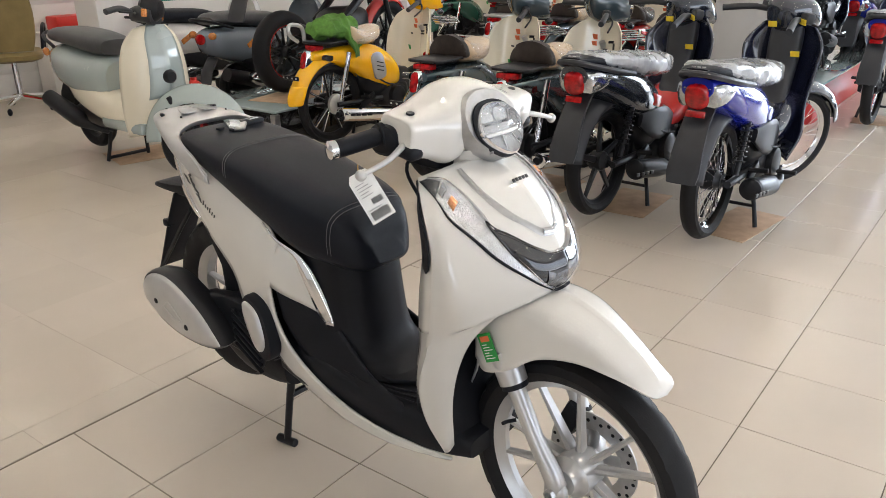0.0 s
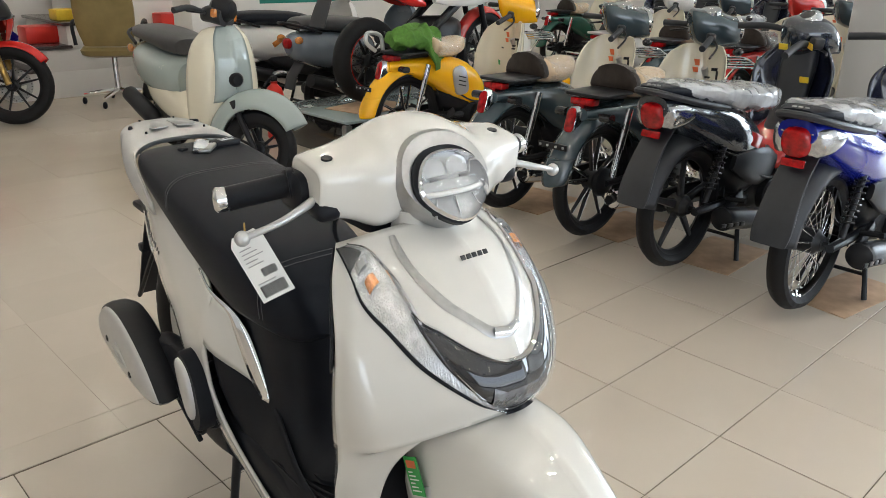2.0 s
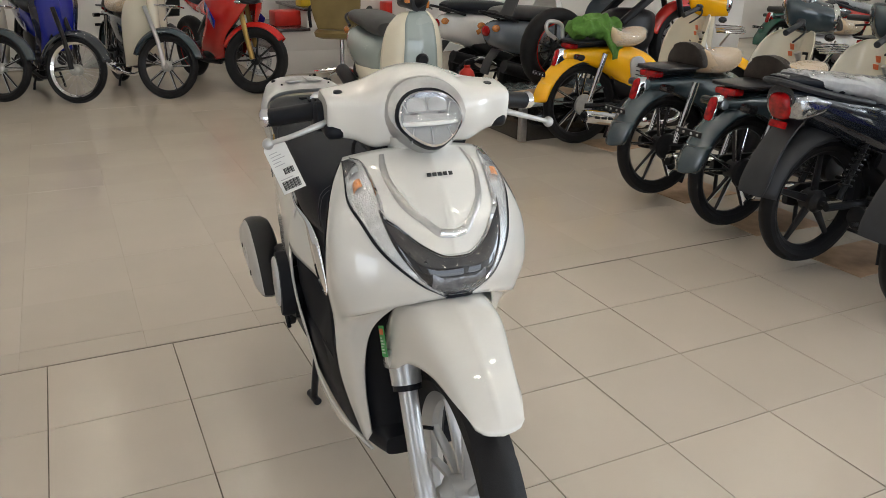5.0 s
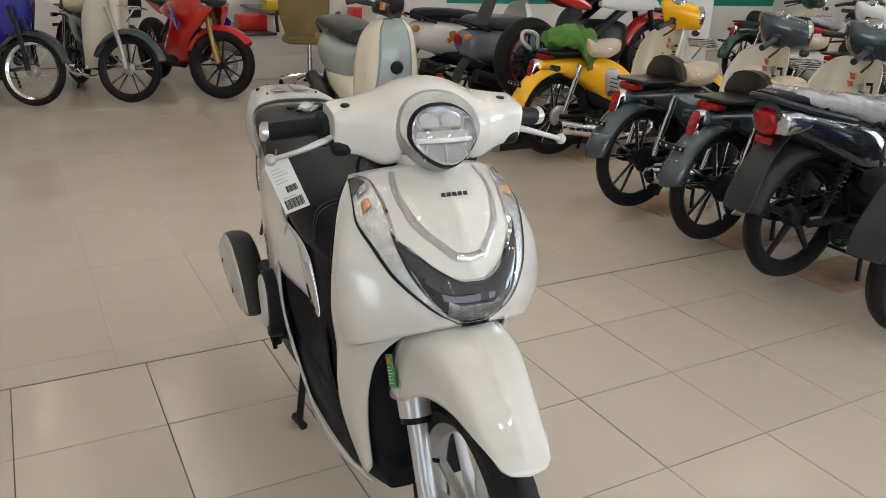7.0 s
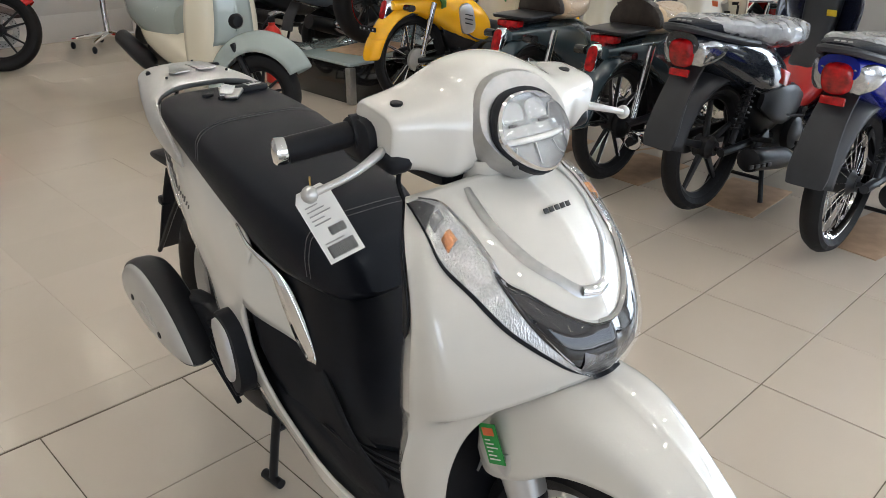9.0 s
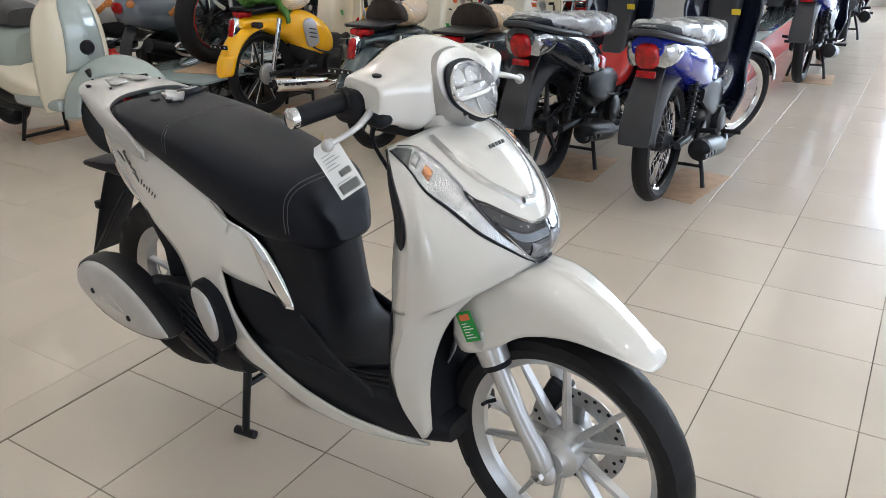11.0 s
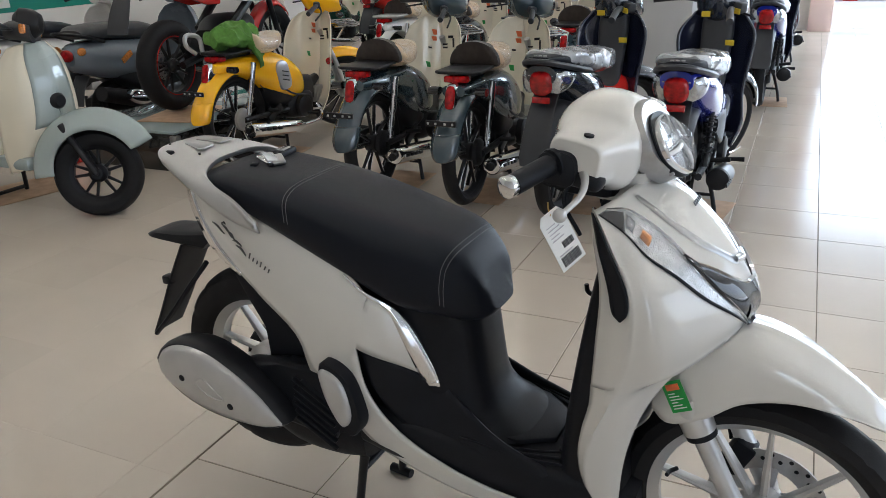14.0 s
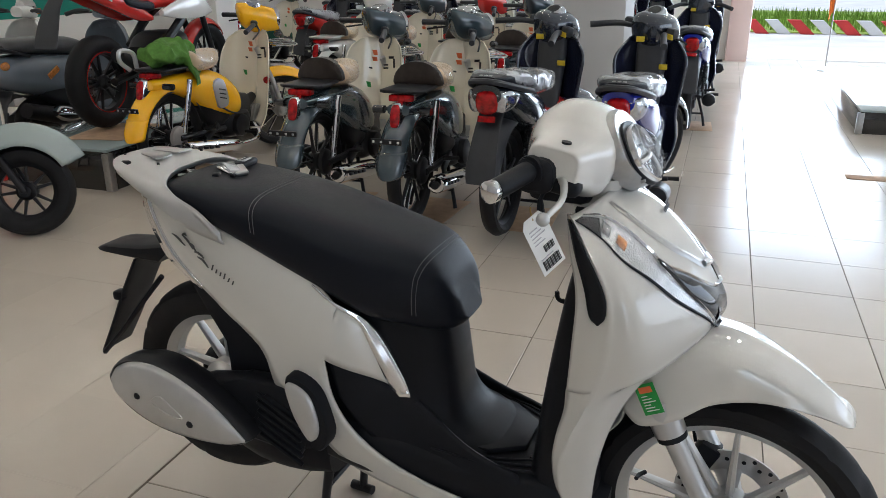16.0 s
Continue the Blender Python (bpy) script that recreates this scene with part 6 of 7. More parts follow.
def scooter(m, col, label, side=None, apron=None, seat=None, R=0.225, group="scooters on show", name="retro_scooter", bezel=True):
    """Small-wheeled retro scooter with a big apron and round side covers."""
    b = thing(name, label, "scooter", m, group)
    side, apron = side or col, apron or col
    wheel(b, 0.66, R, R, 0.112, "split", SATIN, hub=SATIN)
    wheel(b, -0.58, R + 0.03, R, 0.095, "five", SATIN, hub=SATIN)
    part("front_fender", fender_arc(0.66, R + 0.02, R + 0.1, 0.1, 30, 188, 18, 0.62, deep=0.12), col, b, "rounded front mudguard", thick=0.004)
    for s in (-1, 1):
        part("fork_leg", tube([(0.66, s * 0.065, R), (0.5, s * 0.07, 0.5)], 0.018, 10), SATIN, b)
    rows = [[(0.40, 0, 0.93), (0.37, -0.08, 0.925), (0.32, -0.12, 0.905)], [(0.44, 0, 0.86), (0.395, -0.13, 0.85), (0.30, -0.185, 0.82)], [(0.475, 0, 0.72), (0.42, -0.15, 0.71), (0.29, -0.22, 0.69)], [(0.475, 0, 0.55), (0.41, -0.165, 0.54), (0.27, -0.228, 0.52)], [(0.42, -0.09, 0.42), (0.36, -0.165, 0.38), (0.24, -0.215, 0.36)], [(0.33, -0.11, 0.3), (0.29, -0.155, 0.26), (0.22, -0.19, 0.24)]]
    ap = patch(rows, 15, 28)
    part("apron", sheet(ap, both=True), apron, b, "front apron", thick=0.006)
    band = [[V(q.x + 0.006, q.y, q.z) for q in r[:6]] for r in ap[:19]]
    part("apron_band", sheet(band, both=True), col, b, "centre band of the apron", thick=0.004)
    part("horn_cover", lathe([(0.002, 0.03), (0.03, 0.028), (0.042, 0.014), (0.046, -0.01)], 20, "X", (0.474, 0, 0.625)), SATIN, b, "black round horn cover")
    part("headset", loft([ring((x, 0, z), w, h, (0, 1, 0), (0, 0, 1), 18, 2.6) for x, z, w, h in ((0.26, 0.98, 0.06, 0.04), (0.32, 0.985, 0.11, 0.05), (0.4, 0.97, 0.09, 0.05))], smooth=10), HAZEBLACK if bezel else col, b, "handlebar cover")
    part("headlamp", lathe([(0.002, 0.045), (0.05, 0.035), (0.075, 0.0), (0.08, -0.06), (0.05, -0.09)], 24, "X", (0.40, 0, 1.02)), SATIN if bezel else CHROME, b, "round black headlamp")
    for s in (-1, 1):
        part("front_signal", block((0.38, s * 0.12, 0.985), (0.03, 0.035, 0.05), 0.01), AMBER, b, "amber turn signal")
    grips(b, 0.3, 0.99, 0.31)
    part("floorboard", block((0.12, 0, 0.3), (0.5, 0.38, 0.08), 0.03), side, b, "flat floorboard")
    part("lower_cover", loft([ring((x, 0, z), w, h, (0, 1, 0), (0, 0, 1), 20, 3) for x, z, w, h in ((-0.6, 0.5, 0.15, 0.06), (-0.45, 0.45, 0.18, 0.1), (-0.2, 0.4, 0.19, 0.12), (0.05, 0.36, 0.185, 0.09), (0.15, 0.34, 0.17, 0.06))], smooth=16), apron if apron is not col else HAZEBLACK, b, "lower side cover")
    part("side_cover", loft([ring((x, 0, z), w, h, (0, 1, 0), (0, 0, 1), 24, 2.5) for x, z, w, h in ((-0.92, 0.64, 0.06, 0.06), (-0.85, 0.63, 0.13, 0.11), (-0.65, 0.6, 0.19, 0.15), (-0.4, 0.57, 0.2, 0.16), (-0.18, 0.56, 0.17, 0.15), (-0.1, 0.55, 0.12, 0.12))], smooth=22), side, b, "rounded rear body")
    part("seat", loft([ring((x, 0, z), w, h, (0, 1, 0), (0, 0, 1), 20, 3) for x, z, w, h in ((-0.86, 0.8, 0.1, 0.03), (-0.78, 0.81, 0.135, 0.05), (-0.5, 0.8, 0.15, 0.06), (-0.25, 0.775, 0.145, 0.065), (-0.12, 0.76, 0.11, 0.05))], smooth=18), seat or GREYVINYL, b, "dark grey padded seat")
    part("rear_rail", tube([(-0.7, -0.15, 0.74), (-0.9, -0.12, 0.8), (-0.98, 0, 0.82), (-0.9, 0.12, 0.8), (-0.7, 0.15, 0.74)], 0.012, 8, 20), SATIN, b, "black grab rail")
    part("tail_lamp", blob((-0.93, 0, 0.66), (0.03, 0.06, 0.045)), REDLENS, b, "red tail lamp")
    for s in (-1, 1):
        part("rear_signal", blob((-0.9, s * 0.12, 0.69), (0.04, 0.02, 0.03)), AMBER, b, "amber rear turn signal")
    part("engine", loft([ring((x, 0.02, z), 0.11, h, (0, 1, 0), (0, 0, 1), 16, 3) for x, z, h in ((-0.72, 0.27, 0.05), (-0.6, 0.28, 0.09), (-0.35, 0.28, 0.1), (-0.15, 0.26, 0.05))], smooth=12), SATIN, b, "black engine")
    part("exhaust", tube([(-0.2, -0.1, 0.2), (-0.4, -0.16, 0.24), (-0.5, -0.17, 0.28), (-0.85, -0.18, 0.38)], [0.015, 0.03, 0.06, 0.055], 16, 14), SATIN, b, "black silencer")
    part("rear_flap", loft([ring((x, 0, z), 0.07, 0.008, (0, 1, 0), (1, 0, 0.3), 12, 4) for x, z in ((-0.82, 0.5), (-0.9, 0.4), (-0.93, 0.3))]), HAZEBLACK, b)
    if not bezel:
        for k in (-1, 1):
            part("side_reflector", block((-0.55, k * 0.198, 0.61), (0.12, 0.012, 0.045), 0.006, (0, -28, 0)), AMBER, b, "amber side reflector")
        part("exhaust_end", loft([ring((x, -0.235, z), 0.045, h, (0, 1, 0), (0, 0, 1), 16, 2.6) for x, z, h in ((-0.66, 0.33, 0.02), (-0.6, 0.325, 0.055), (-0.5, 0.30, 0.06), (-0.42, 0.28, 0.03))], smooth=10), CHROME, b, "chrome exhaust guard")
    part("stand", join(tube([(-0.15, -0.12, 0.22), (-0.2, -0.15, 0.01)], 0.013, 8), tube([(-0.15, 0.12, 0.22), (-0.2, 0.15, 0.01)], 0.013, 8), tube([(-0.2, -0.15, 0.03), (-0.2, 0.15, 0.03)], 0.012, 8)), SATIN, b, "black centre stand")
    return b


def sport(m, col, label, fairing=False, accent=None, group="sport bikes on show", stand=0.0):
    """Sport motorbike with raised tail, tank, wide tyres."""
    b = thing("sport_motorbike", label, "motorbike", m, group)
    accent = accent or col
    R = 0.31
    wheel(b, -0.66, R, R, 0.135, "split", SATIN, hub=SATIN, disc=0.1)
    part("rim_line", lathe([(R - 0.112, -0.05), (R - 0.107, -0.05), (R - 0.107, -0.046), (R - 0.112, -0.046)], 40, c=(-0.66, 0, R), closed=True), RED, b, "red line round the rim")
    wheel(b, 0.66, R, R, 0.11, "split", SATIN, hub=SATIN, disc=0.13)
    for s in (-1, 1):
        part("fork_leg", tube([(0.66, s * 0.09, R), (0.58, s * 0.09, 0.52), (0.47, s * 0.085, 0.86)], [0.026, 0.024, 0.024], 12, 8), WHITEMETAL if fairing else SATIN, b, "fork leg")
        part("swing_arm", tube([(-0.1, s * 0.1, 0.4), (-0.66, s * 0.1, R)], [0.035, 0.028], 8), SATIN, b)
    part("front_fender", fender_arc(0.66, R, R + 0.04, 0.07, 40, 165, 12, 0.7), col, b, "front mudguard", thick=0.004)
    part("engine", loft([ring((x, 0, z), w, h, (0, 1, 0), (0, 0, 1), 16, 4) for x, z, w, h in ((-0.2, 0.4, 0.12, 0.1), (-0.05, 0.42, 0.17, 0.17), (0.15, 0.42, 0.17, 0.18), (0.28, 0.45, 0.1, 0.12))], smooth=12), SATIN, b, "black engine")
    part("frame_beam", join(*[tube([(0.45, s * 0.06, 0.85), (0.2, s * 0.15, 0.72), (-0.12, s * 0.14, 0.5)], [0.03, 0.035, 0.03], 8, 12) for s in (-1, 1)]), SATIN, b)
    part("tank", loft([ring((x, 0, z), w, h, (0, 1, 0), (0.2, 0, 1), 20, 2.6) for x, z, w, h in ((-0.14, 0.8, 0.09, 0.05), (-0.04, 0.84, 0.13, 0.09), (0.14, 0.87, 0.16, 0.12), (0.3, 0.86, 0.14, 0.11), (0.4, 0.82, 0.07, 0.05))], smooth=18), col, b, "painted fuel tank")
    part("seat", loft([ring((x, 0, z), w, h, (0, 1, 0), (0, 0, 1), 18, 3) for x, z, w, h in ((-0.9, 1.0, 0.06, 0.02), (-0.75, 0.98, 0.1, 0.04), (-0.5, 0.92, 0.12, 0.045), (-0.42, 0.82, 0.13, 0.04), (-0.15, 0.78, 0.12, 0.04), (-0.08, 0.79, 0.08, 0.03))], smooth=20), VINYL, b, "black stepped seat")
    for s in (-1, 1):
        part("tail_panel", loft([ring((x, s * 0.085, z), 0.03, h, (0, 1, 0), (0, 0, 1), 14, 2.6) for x, z, h in ((-0.98, 0.97, 0.015), (-0.8, 0.92, 0.05), (-0.55, 0.85, 0.075), (-0.3, 0.75, 0.06), (-0.15, 0.7, 0.02))], smooth=14), accent, b, "painted tail panel")
        part("tank_wing", loft([ring((x, s * y, z), 0.02, h, (0, 1, 0), (0, 0, 1), 14, 2.6) for x, y, z, h in ((-0.1, 0.15, 0.73, 0.02), (0.1, 0.18, 0.75, 0.07), (0.35, 0.2, 0.76, 0.08), (0.52, 0.17, 0.72, 0.02))], smooth=12), SNOW if not fairing else accent, b, "angular tank wing")
    part("tail_number", block((-0.62, -0.118, 0.88), (0.1, 0.006, 0.07), 0.003, (0, 22, 0)), PAPER, b, "white decal on the tail")
    part("rear_flap", loft([ring((x, 0, z), w, 0.012, (0, 1, 0), (1, 0, 0.5), 14, 4) for x, z, w in ((-0.88, 0.93, 0.05), (-1.0, 0.82, 0.06), (-1.07, 0.7, 0.08), (-1.12, 0.58, 0.085))], smooth=10), HAZEBLACK, b, "black rear mudguard")
    part("tail_lamp", block((-0.98, 0, 0.955), (0.05, 0.12, 0.03), 0.01), REDLENS, b, "red tail lamp")
    part("exhaust", tube([(0.2, -0.1, 0.25), (-0.1, -0.14, 0.25), (-0.3, -0.17, 0.34), (-0.72, -0.2, 0.5)], [0.025, 0.03, 0.055, 0.05], 14, 14), SATIN, b, "black silencer")
    grips(b, 0.4, 1.0, 0.34, 0.1)
    part("bar", tube([(0.40, -0.2, 1.0), (0.44, 0, 0.98), (0.40, 0.2, 1.0)], 0.013, 8, 10), SATIN, b)
    if fairing:
        for s in (-1, 1):
            part("fairing", sheet(patch([[(0.62, s * 0.03, 0.95), (0.55, s * 0.13, 0.95), (0.35, s * 0.2, 0.92)], [(0.72, s * 0.04, 0.84), (0.6, s * 0.17, 0.82), (0.3, s * 0.235, 0.78)], [(0.62, s * 0.08, 0.7), (0.5, s * 0.18, 0.66), (0.2, s * 0.23, 0.6)], [(0.42, s * 0.14, 0.5), (0.3, s * 0.19, 0.45), (0.0, s * 0.2, 0.4)], [(0.3, s * 0.1, 0.3), (0.15, s * 0.14, 0.27), (-0.15, s * 0.14, 0.28)]], 12, 20)), col, b, "painted side fairing", thick=0.006)
            part("head_lamp", blob((0.665, s * 0.09, 0.835), (0.03, 0.055, 0.02)), LAMPWHITE, b, "slim headlamp")
            part("fairing_flash", block((0.33, s * 0.236, 0.7), (0.3, 0.006, 0.09), 0.003, (0, 30, s * 8)), BLUE, b, "blue flash on the fairing")
        part("nose", loft([ring((x, 0, z), w, h, (0, 1, 0), (0, 0, 1), 18, 2.6) for x, z, w, h in ((0.5, 0.92, 0.14, 0.1), (0.6, 0.89, 0.14, 0.08), (0.7, 0.85, 0.1, 0.04), (0.75, 0.83, 0.03, 0.012))], smooth=12), SATIN, b, "dark nose with slim lamps")
        part("screen", sheet(patch([[(0.62, -0.1, 0.96), (0.66, 0, 0.98), (0.62, 0.1, 0.96)], [(0.5, -0.09, 1.08), (0.53, 0, 1.1), (0.5, 0.09, 1.08)]], 9, 8)), SMOKE, b, "smoked screen", thick=0.003)
    else:
        part("headlamp", loft([ring((x, 0, z), w, h, (0, 1, 0), (0, 0, 1), 16, 3) for x, z, w, h in ((0.48, 0.9, 0.09, 0.1), (0.58, 0.88, 0.1, 0.09), (0.64, 0.86, 0.06, 0.05))], smooth=8), col, b, "small nose cover with lamp")
    part("side_stand", tube([(-0.05, 0.12, 0.3), (-0.05, 0.26, -stand)], 0.012, 8), SATIN, b)
    return b


STEERED = {"front_fender", "fork_leg", "headset", "grip", "lever", "switch_box", "dial", "headlamp", "front_signal", "front_rack", "speedometer", "bar"}


def steer(b, angle):
    """Turns the handlebar, fork and front wheel of a bike."""
    axis = V(-0.3, 0, 1).normalized()
    turn = Matrix.Translation(V(0.42, 0, 0.85)) @ Matrix.Rotation(radians(angle), 4, axis) @ Matrix.Translation(V(-0.42, 0, -0.85))
    for ch in b.children:
        kind = ch.name.split(".")[0]
        xs = [(ch.matrix_basis @ V(*c)).x for c in ch.bound_box]
        if kind in STEERED or (min(xs) > 0.28 and max(xs) < 1.05 and kind not in ("fairing", "nose", "screen", "head_lamp", "leg_shield", "horn_cover", "apron_band", "front_apron", "inner_column", "lower_shield", "head_tube", "decal", "round_badge")):
            ch.matrix_basis = turn @ ch.matrix_basis
    return b


# first row, tails towards the scooter
steer(cub(pose(1.76, 1.93, 0, 0, 0, 1), SLATE, "slate blue retro cub motorbike, cream leg shield, brown seat back"), -38)
steer(cub(pose(1.74, 1.345, 0, 0, 0, 1), SLATE, "slate blue retro cub motorbike with cream leg shield and tan saddle"), -38)
steer(underbone(pose(1.67, 0.79, 0, 0, 0, -2), INK, "black step-through motorbike, plastic-wrapped seat, red flank", "five", flank=RED), -38)
steer(underbone(pose(1.65, 0.215, 0, 0, 0, -1), BLUE, "deep blue step-through motorbike with wire wheels and wrapped seat", "wire", rim=CHROME), -34)
yb = steer(cub(pose(2.05, 3.08, 0, 0, 0, -3), YELLOW, "yellow retro cub motorbike with cream leg shield and green cloth", back=False, vent=True), -38)

# green cloth bundled on the yellow bike
rows = []
for i in range(44):
    x = -0.73 + 0.4 * i / 43
    end = math.sin(math.pi * min(1, max(0, (i + 1.5) / 46))) ** 0.35
    row = []
    for j in range(40):
        t = 2 * math.pi * j / 40
        c, sn = math.cos(t), math.sin(t)
        y, z = 0.13 * end * c, 0.805 + (0.1 if sn > 0 else 0.047) * end * sn
        if c < -0.6 and i > 22:
            z -= 0.19 * (-c - 0.6) / 0.4 * min(1, (i - 22) / 8)
        q = V(x, y, z)
        fold = 0.012 * math.sin(34 * x + 9 * y + 4 * noise.noise(q * 9)) + 0.008 * math.sin(60 * y - 21 * x)
        row.append(q + noise.noise_vector(q * 9) * 0.016 + noise.noise_vector(q * 25) * 0.006 + V(0, c, sn) * fold)
    rows.append(row)
solo("green_cloth", sheet(rows, closed=True, caps=True), CLOTH, "crumpled green cloth bundled on the yellow bike's rack", "cloth", m=yb.matrix_basis.copy())

# second row
steer(cub(pose(3.88, 1.39, 0, 0, 0, 1), SLATE, "slate blue retro cub motorbike standing in the second row"), -38)
steer(cub(pose(4.35, 1.95, 0, 0, 0, 0), RED, "red retro cub motorbike with cream leg shield, second row", seat=BROWNVINYL), -38)
steer(cub(pose(4.38, 3.15, 0, 0, 0, -2), SNOW, "white retro cub motorbike with silver rack, second row"), -38)
steer(cub(pose(4.3, 2.55, 0, 0, 0, 0), SLATE, "slate blue retro cub motorbike, second row", back=True), -38)
underbone(pose(4.72, 0.06, 0, 0, 0, 0), BLUE, "blue step-through motorbike with wrapped seat near the entrance", "wire", rim=CHROME)
underbone(pose(5.12, 0.73, 0.32, 0, 0, 1), INK, "black step-through motorbike with wire wheels on the red platform", "wire", rim=CHROME, wrap=False, tags=False)
# third row and beyond
k = 0
# white (y 1.8, 3.1) and red (y 4.4) paint stands in for light at the back
for x, y, kind, col, txt in ((6.3, 1.2, "c", RED, "red retro cub motorbike in the third row"), (6.35, 1.8, "u", SNOW, "step-through motorbike, third row, white to brighten the dim back"), (6.4, 2.4, "c", SNOW, "white retro cub motorbike in the third row"), (6.3, 3.05, "u", RED, "red step-through motorbike in the third row"),
                             (6.4, 3.7, "u", GREYBLUE, "grey step-through motorbike in the third row"), (6.3, 4.4, "u", RED, "step-through motorbike by the column, red to brighten the back"), (6.9, 0.62, "u", BLUE, "blue step-through motorbike behind the column"), (6.9, 0.05, "u", RED, "red step-through motorbike near the entrance"), (6.3, 5.2, "c", GREEN, "dark green retro cub motorbike in the third row"),
                             (8.3, 1.5, "u", RED, "red step-through motorbike in the last row"), (8.3, 2.3, "u", BLUE, "blue step-through motorbike in the last row"), (8.3, 3.1, "u", SNOW, "step-through motorbike, last row, white to brighten the dim back"), (8.2, 4.0, "u", GREYBLUE, "grey step-through motorbike in the last row"), (8.3, 5.0, "u", RED, "red step-through motorbike in the last row")):
    if kind == "c":
        cub(pose(x, y, 0, 0, 0, (k * 7) % 9 - 4), col, txt, group="bikes in the back rows")
    else:
        underbone(pose(x, y, 0, 0, 0, (k * 5) % 9 - 4), col, txt, "five", wrap=bool(k % 2), tags=False, group="bikes in the back rows")
    k += 1

# on the platform: sport bike and dark scooters
sport(pose(2.33, 3.86, 0.285, 0, 0, 4), RED, "red, white and black sport motorbike raised on the platform", accent=RED, stand=0.0)
scooter(pose(2.42, 4.66, 0, 0, 0, 3), GREYBLUE, "storm grey scooter with chrome exhaust end behind the platform", bezel=False, R=0.2)
scooter(pose(2.3, 5.4, 0, 0, 0, 3), SNOW, "white scooter with black seat behind the platform", bezel=False, seat=VINYL, R=0.2)
# on the platform by the entrance
scooter(pose(5.35, -1.95, 0.2, 0, 0, 178), GREYBLUE, "grey scooter standing on the platform by the entrance", bezel=False, R=0.2)
# mint and cream scooter
steer(scooter(pose(0.365, 3.85, 0, 0, 0, -93), MINT, "mint grey and cream retro scooter with a dark padded seat", apron=CREAM, seat=GREYVINYL, R=0.236), 38)
# bikes along the far wall, facing the room
steer(sport(pose(-0.371, 6.678, 0, 0, 0, -75), ORANGE, "orange-red sport motorbike with blue flash against the wall", fairing=True), 42)
steer(cub(pose(-1.128, 6.639, 0, 0, 0, -75), SLATE, "slate blue retro cub motorbike facing the room", stickers=False, rear_raise=0.0), 42)
steer(underbone(pose(-1.878, 6.689, 0, 0, 0, -75), BLUE, "blue step-through motorbike with spoked wheels facing the room", "wire", rim=CHROME, wrap=False, tags=False), 42)
steer(cub(pose(-2.468, 6.979, 0, 0, 0, -75), SLATE, "slate blue retro cub motorbike at the end of the wall row", stickers=False, rear_raise=0.0), 42)

# cardboard under the stands
for x, y, a, w, d in ((1.42, 1.93, 4, 0.42, 0.36), (1.42, 1.32, -3, 0.45, 0.3), (1.42, 0.76, 2, 0.45, 0.3), (1.40, 0.16, -8, 0.5, 0.26), (1.75, 3.05, 5, 0.4, 0.34), (0.52, 4.05, 75, 0.42, 0.5), (4.45, 0.03, 3, 0.4, 0.36), (2.98, -1.2, 0, 0.12, 0.34)):
    solo("cardboard_sheet", block((0, 0, 0.0025), (w, d, 0.005), 0.001), CARD, "flat brown cardboard piece on the tiled floor", "cardboard", "cardboard under stands", m=pose(x, y, 0.0, 0, 0, a))
solo("cardboard_sheet", block((0, 0, 0.0025), (0.55, 0.4, 0.005), 0.001), CARD, "flat brown cardboard piece on the glass platform", "cardboard", m=pose(1.6, 3.7, 0.27 + 0.004, 0, 0, 12))

# fire extinguisher
ex = thing("fire_extinguisher", "small red fire extinguisher standing on the floor", "fire extinguisher", pose(1.16, 4.3, 0))
part("cylinder", lathe([(0.06, 0), (0.07, 0.01), (0.07, 0.33), (0.055, 0.38), (0.025, 0.41), (0.025, 0.43)], 24, "Z"), REDPLASTIC, ex)
part("valve", block((0, 0, 0.45), (0.05, 0.03, 0.04), 0.008), SATIN, ex)
part("lever", block((0.04, 0, 0.475), (0.11, 0.02, 0.012), 0.004, (0, -12, 0)), SATIN, ex)
part("hose", tube([(-0.03, 0, 0.45), (-0.09, 0, 0.38), (-0.085, 0, 0.2)], 0.01, 8, 10), BLACK, ex)

# olive office chair
ch_ = thing("office_chair", "olive leather office chair on a chrome wheeled base", "chair", pose(0.82, 6.45, 0, 0, 0, 60))
part("seat", loft([ring((0, 0, z), a, a, (1, 0, 0), (0, 1, 0), 20, 4) for z, a in ((0.44, 0.2), (0.46, 0.25), (0.5, 0.26), (0.53, 0.23))]), OLIVE, ch_)
part("backrest", loft([ring((x, 0, z), 0.035, w, (1, 0, 0), (0, 1, 0), 20, 3.5) for x, z, w in ((-0.2, 0.54, 0.2), (-0.24, 0.7, 0.24), (-0.27, 0.9, 0.25), (-0.3, 1.05, 0.22), (-0.31, 1.1, 0.16))], smooth=14), OLIVE, ch_)
part("column", tube([(0, 0, 0.12), (0, 0, 0.45)], [0.03, 0.025], 12), CHROME, ch_)
for i in range(5):
    a = radians(72 * i + 20)
    part("base_arm", tube([(0, 0, 0.13), (0.3 * math.cos(a), 0.3 * math.sin(a), 0.09)], [0.025, 0.015], 8), CHROME, ch_)
    part("castor", blob((0.3 * math.cos(a), 0.3 * math.sin(a), 0.033), (0.03, 0.022, 0.033), 10), BLACK, ch_)
for s in (-1, 1):
    part("armrest", tube([(-0.2, s * 0.27, 0.55), (-0.15, s * 0.29, 0.72), (0.12, s * 0.29, 0.72), (0.15, s * 0.26, 0.52)], 0.016, 8, 16), BLACK, ch_)

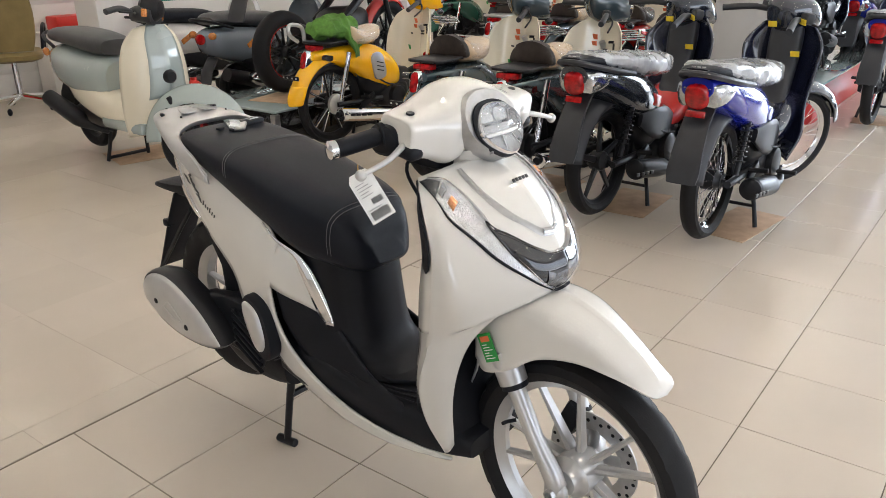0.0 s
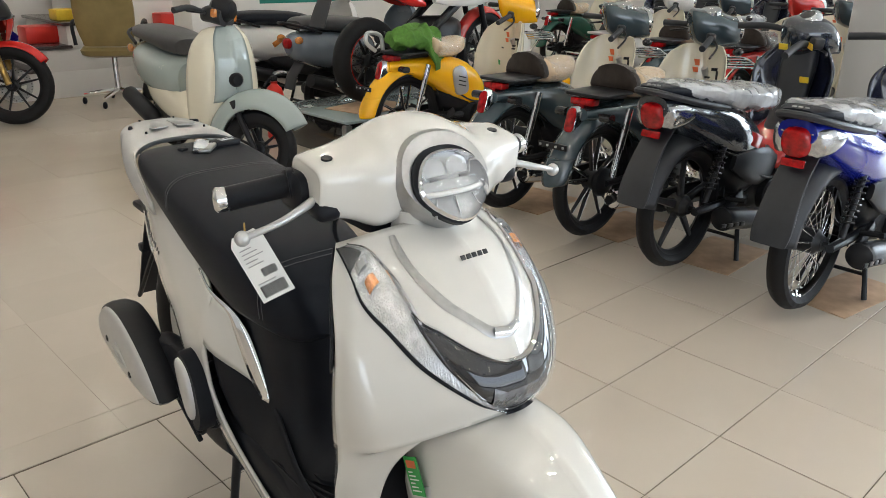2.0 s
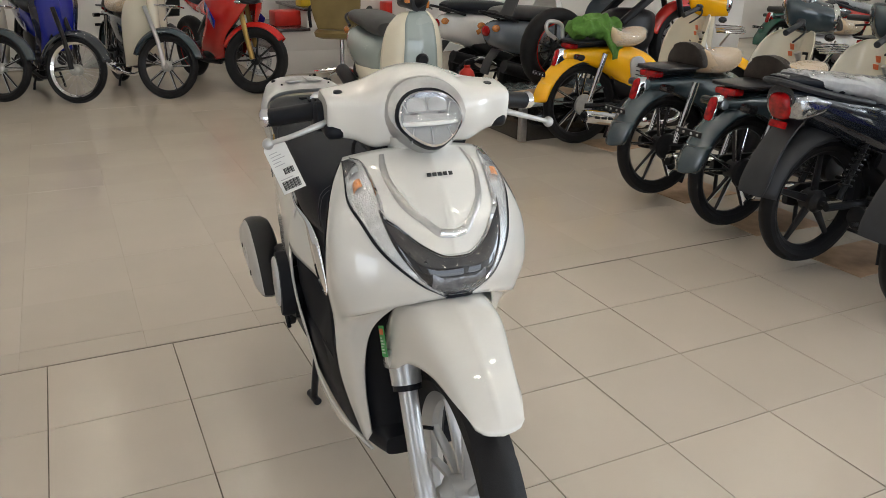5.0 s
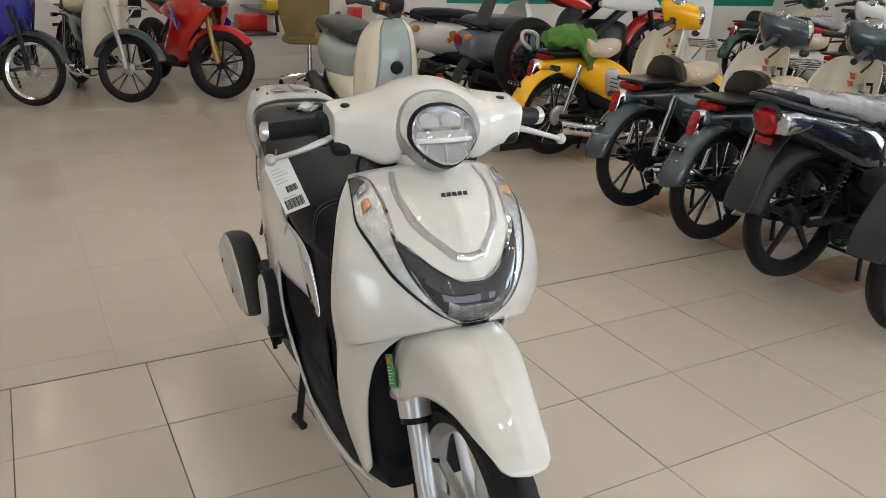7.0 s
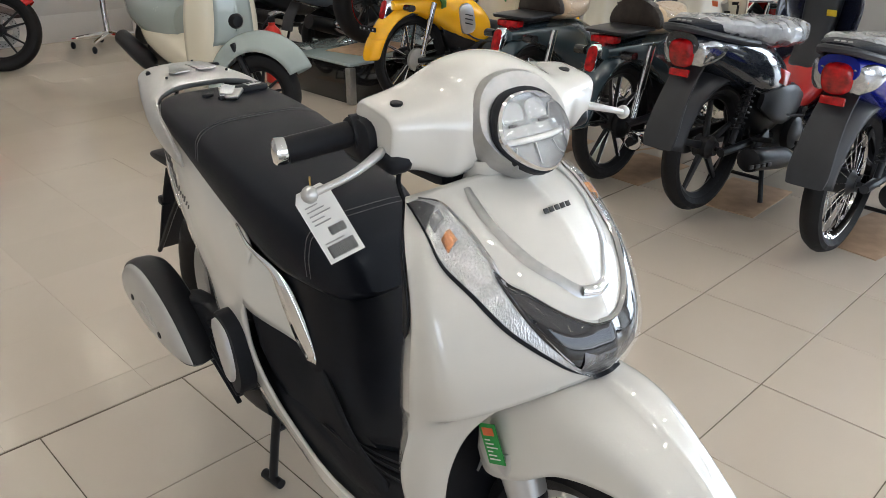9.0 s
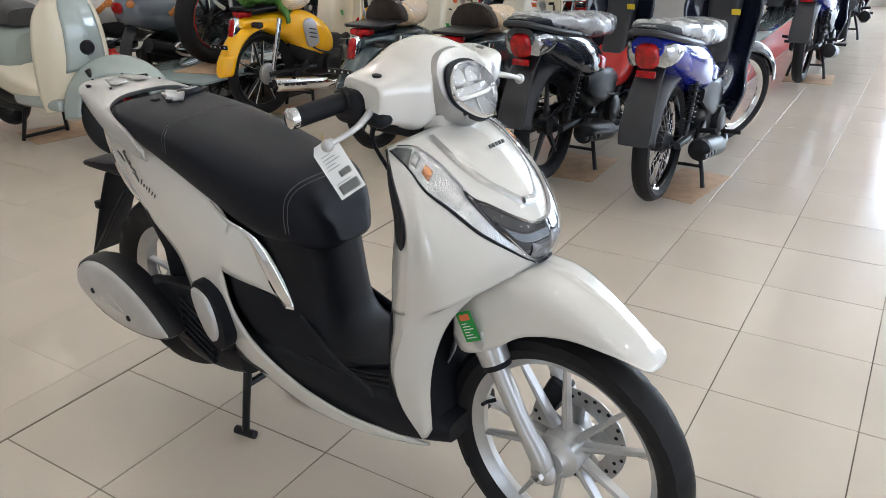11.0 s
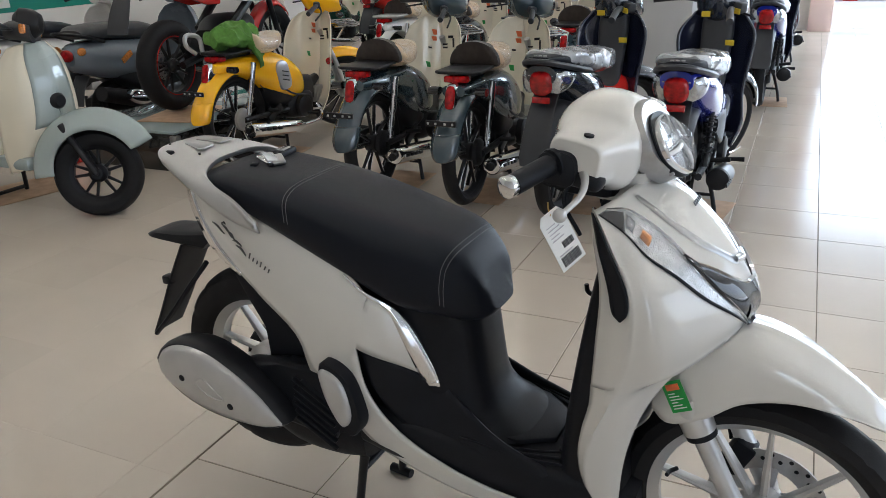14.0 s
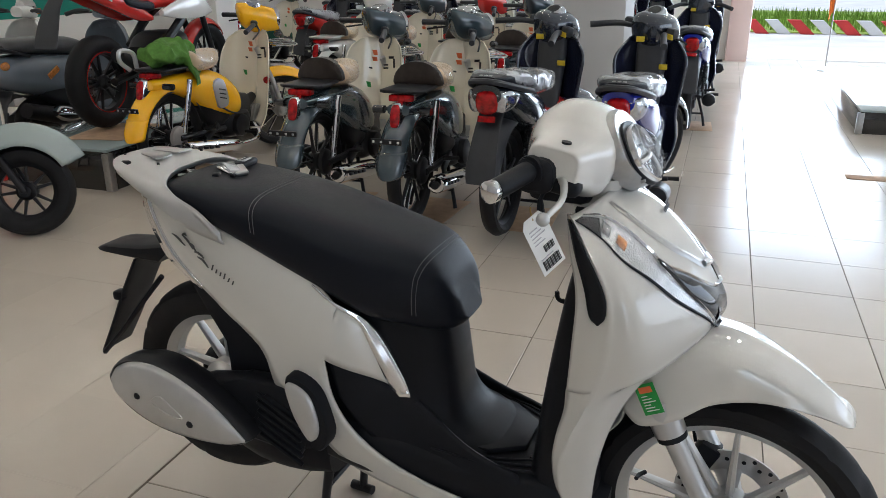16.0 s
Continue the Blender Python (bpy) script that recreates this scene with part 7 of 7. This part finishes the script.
# low white bench with a red box on it
bench = thing("bench", "low white painted bench against the stair side", "bench", pose(1.3, 6.74, 0))
part("body", block((0.4, 0.14, 0.295), (0.8, 0.28, 0.59), 0.006), WALLPAINT, bench)
part("top", block((0.4, 0.14, 0.603), (0.83, 0.3, 0.026), 0.005), WHITEPAINT, bench, "white bench top")
solo("red_box", block((0, 0, 0.07), (0.4, 0.22, 0.14), 0.02), REDPLASTIC, "red plastic box standing on the white bench", "box", m=pose(1.65, 6.89, 0.616))

# boxes on the stairs
solo("red_box", block((0, 0, 0.08), (0.36, 0.26, 0.16), 0.02), REDPLASTIC, "red plastic box standing on a granite tread", "box", m=pose(0.52, 7.4, 0.486))
solo("yellow_box", block((0, 0, 0.05), (0.28, 0.22, 0.1), 0.01), YELLOWTAPE, "yellow carton standing on a granite tread", "box", m=pose(0.78, 7.38, 0.69))
solo("red_crate", block((0, 0, 0.1), (0.34, 0.26, 0.2), 0.03), REDPLASTIC, "red plastic crate standing on a stair tread", "crate", m=pose(1.05, 7.3, 0.9))


# ---- floor tiles ----
def tile_mesh(s, gap):
    h, b = s / 2 - gap, gap * 0.6
    v = [(-h, -h, -0.007), (h, -h, -0.007), (h, h, -0.007), (-h, h, -0.007), (-h, -h, -b), (h, -h, -b), (h, h, -b), (-h, h, -b), (b - h, b - h, 0), (h - b, b - h, 0), (h - b, h - b, 0), (b - h, h - b, 0)]
    f = [(8, 9, 10, 11)] + [(i, (i + 1) % 4, (i + 1) % 4 + 4, i + 4) for i in range(4)] + [(i + 4, (i + 1) % 4 + 4, (i + 1) % 4 + 8, i + 8) for i in range(4)]
    return v, f


kinds = []
for gap in (0.0016, 0.0002):
    tv, tf = tile_mesh(S, gap)
    tile = bpy.data.meshes.new("tile")
    tile.from_pydata(tv, [], tf)
    tile.materials.append(TILE)
    kinds.append((tile, tv, tf))
near, rest_f = [], []
rows_y = [(j + 0.5) * S for j in range(-19, 3)] + [1.347 + (j + 0.5) * S for j in range(18)]
for y in rows_y:
    for i in range(-18, 26):
        x = (i + 0.5) * S - (0.085 if y > 1.3 else 0.0)
        if -6.65 < x < 9.9 and -6.4 < y < 8.2:
            (near if -3.2 < x < 3.0 and -1.0 < y < 6.3 else rest_f).append((x, y))
near.sort(key=lambda p: (p[0] + 0.2) ** 2 + (p[1] - 1.2) ** 2)
far_tiles = rest_f + near[300:]
random.seed(5)
for x, y in near[:300]:
    o = new("tile", kinds[y > 1.2][0])
    o.parent = floor
    o.matrix_basis = pose(x, y, random.uniform(-0.0006, 0.0006), random.uniform(-0.06, 0.06), random.uniform(-0.06, 0.06), 90 * random.randrange(4))
vv, ff = [], []
for x, y in far_tiles:
    k = len(vv)
    tv, tf = kinds[y > 1.2][1:]
    vv += [(x + a, y + b, c) for a, b, c in tv]
    ff += [tuple(q + k for q in t) for t in tf]
fm = bpy.data.meshes.new("tiles_far")
fm.from_pydata(vv, [], ff)
fm.materials.append(TILE)
far = tagged(new("floor_tiles", fm), kind="stuff")
far.parent = floor
# a narrow cut row between the two fields
cv, cf = [], []
for i in range(-16, 25):
    k = len(cv)
    for a, b, c in kinds[1][1]:
        cv.append(((i + 0.5) * S - 0.085 + a, 1.2795 + b * 0.1325 / S, c))
    cf += [tuple(q + k for q in t) for t in kinds[1][2]]
cm = bpy.data.meshes.new("tiles_cut")
cm.from_pydata(cv, [], cf)
cm.materials.append(TILE)
cut_row = tagged(new("floor_tiles", cm), kind="stuff")
cut_row.parent = floor
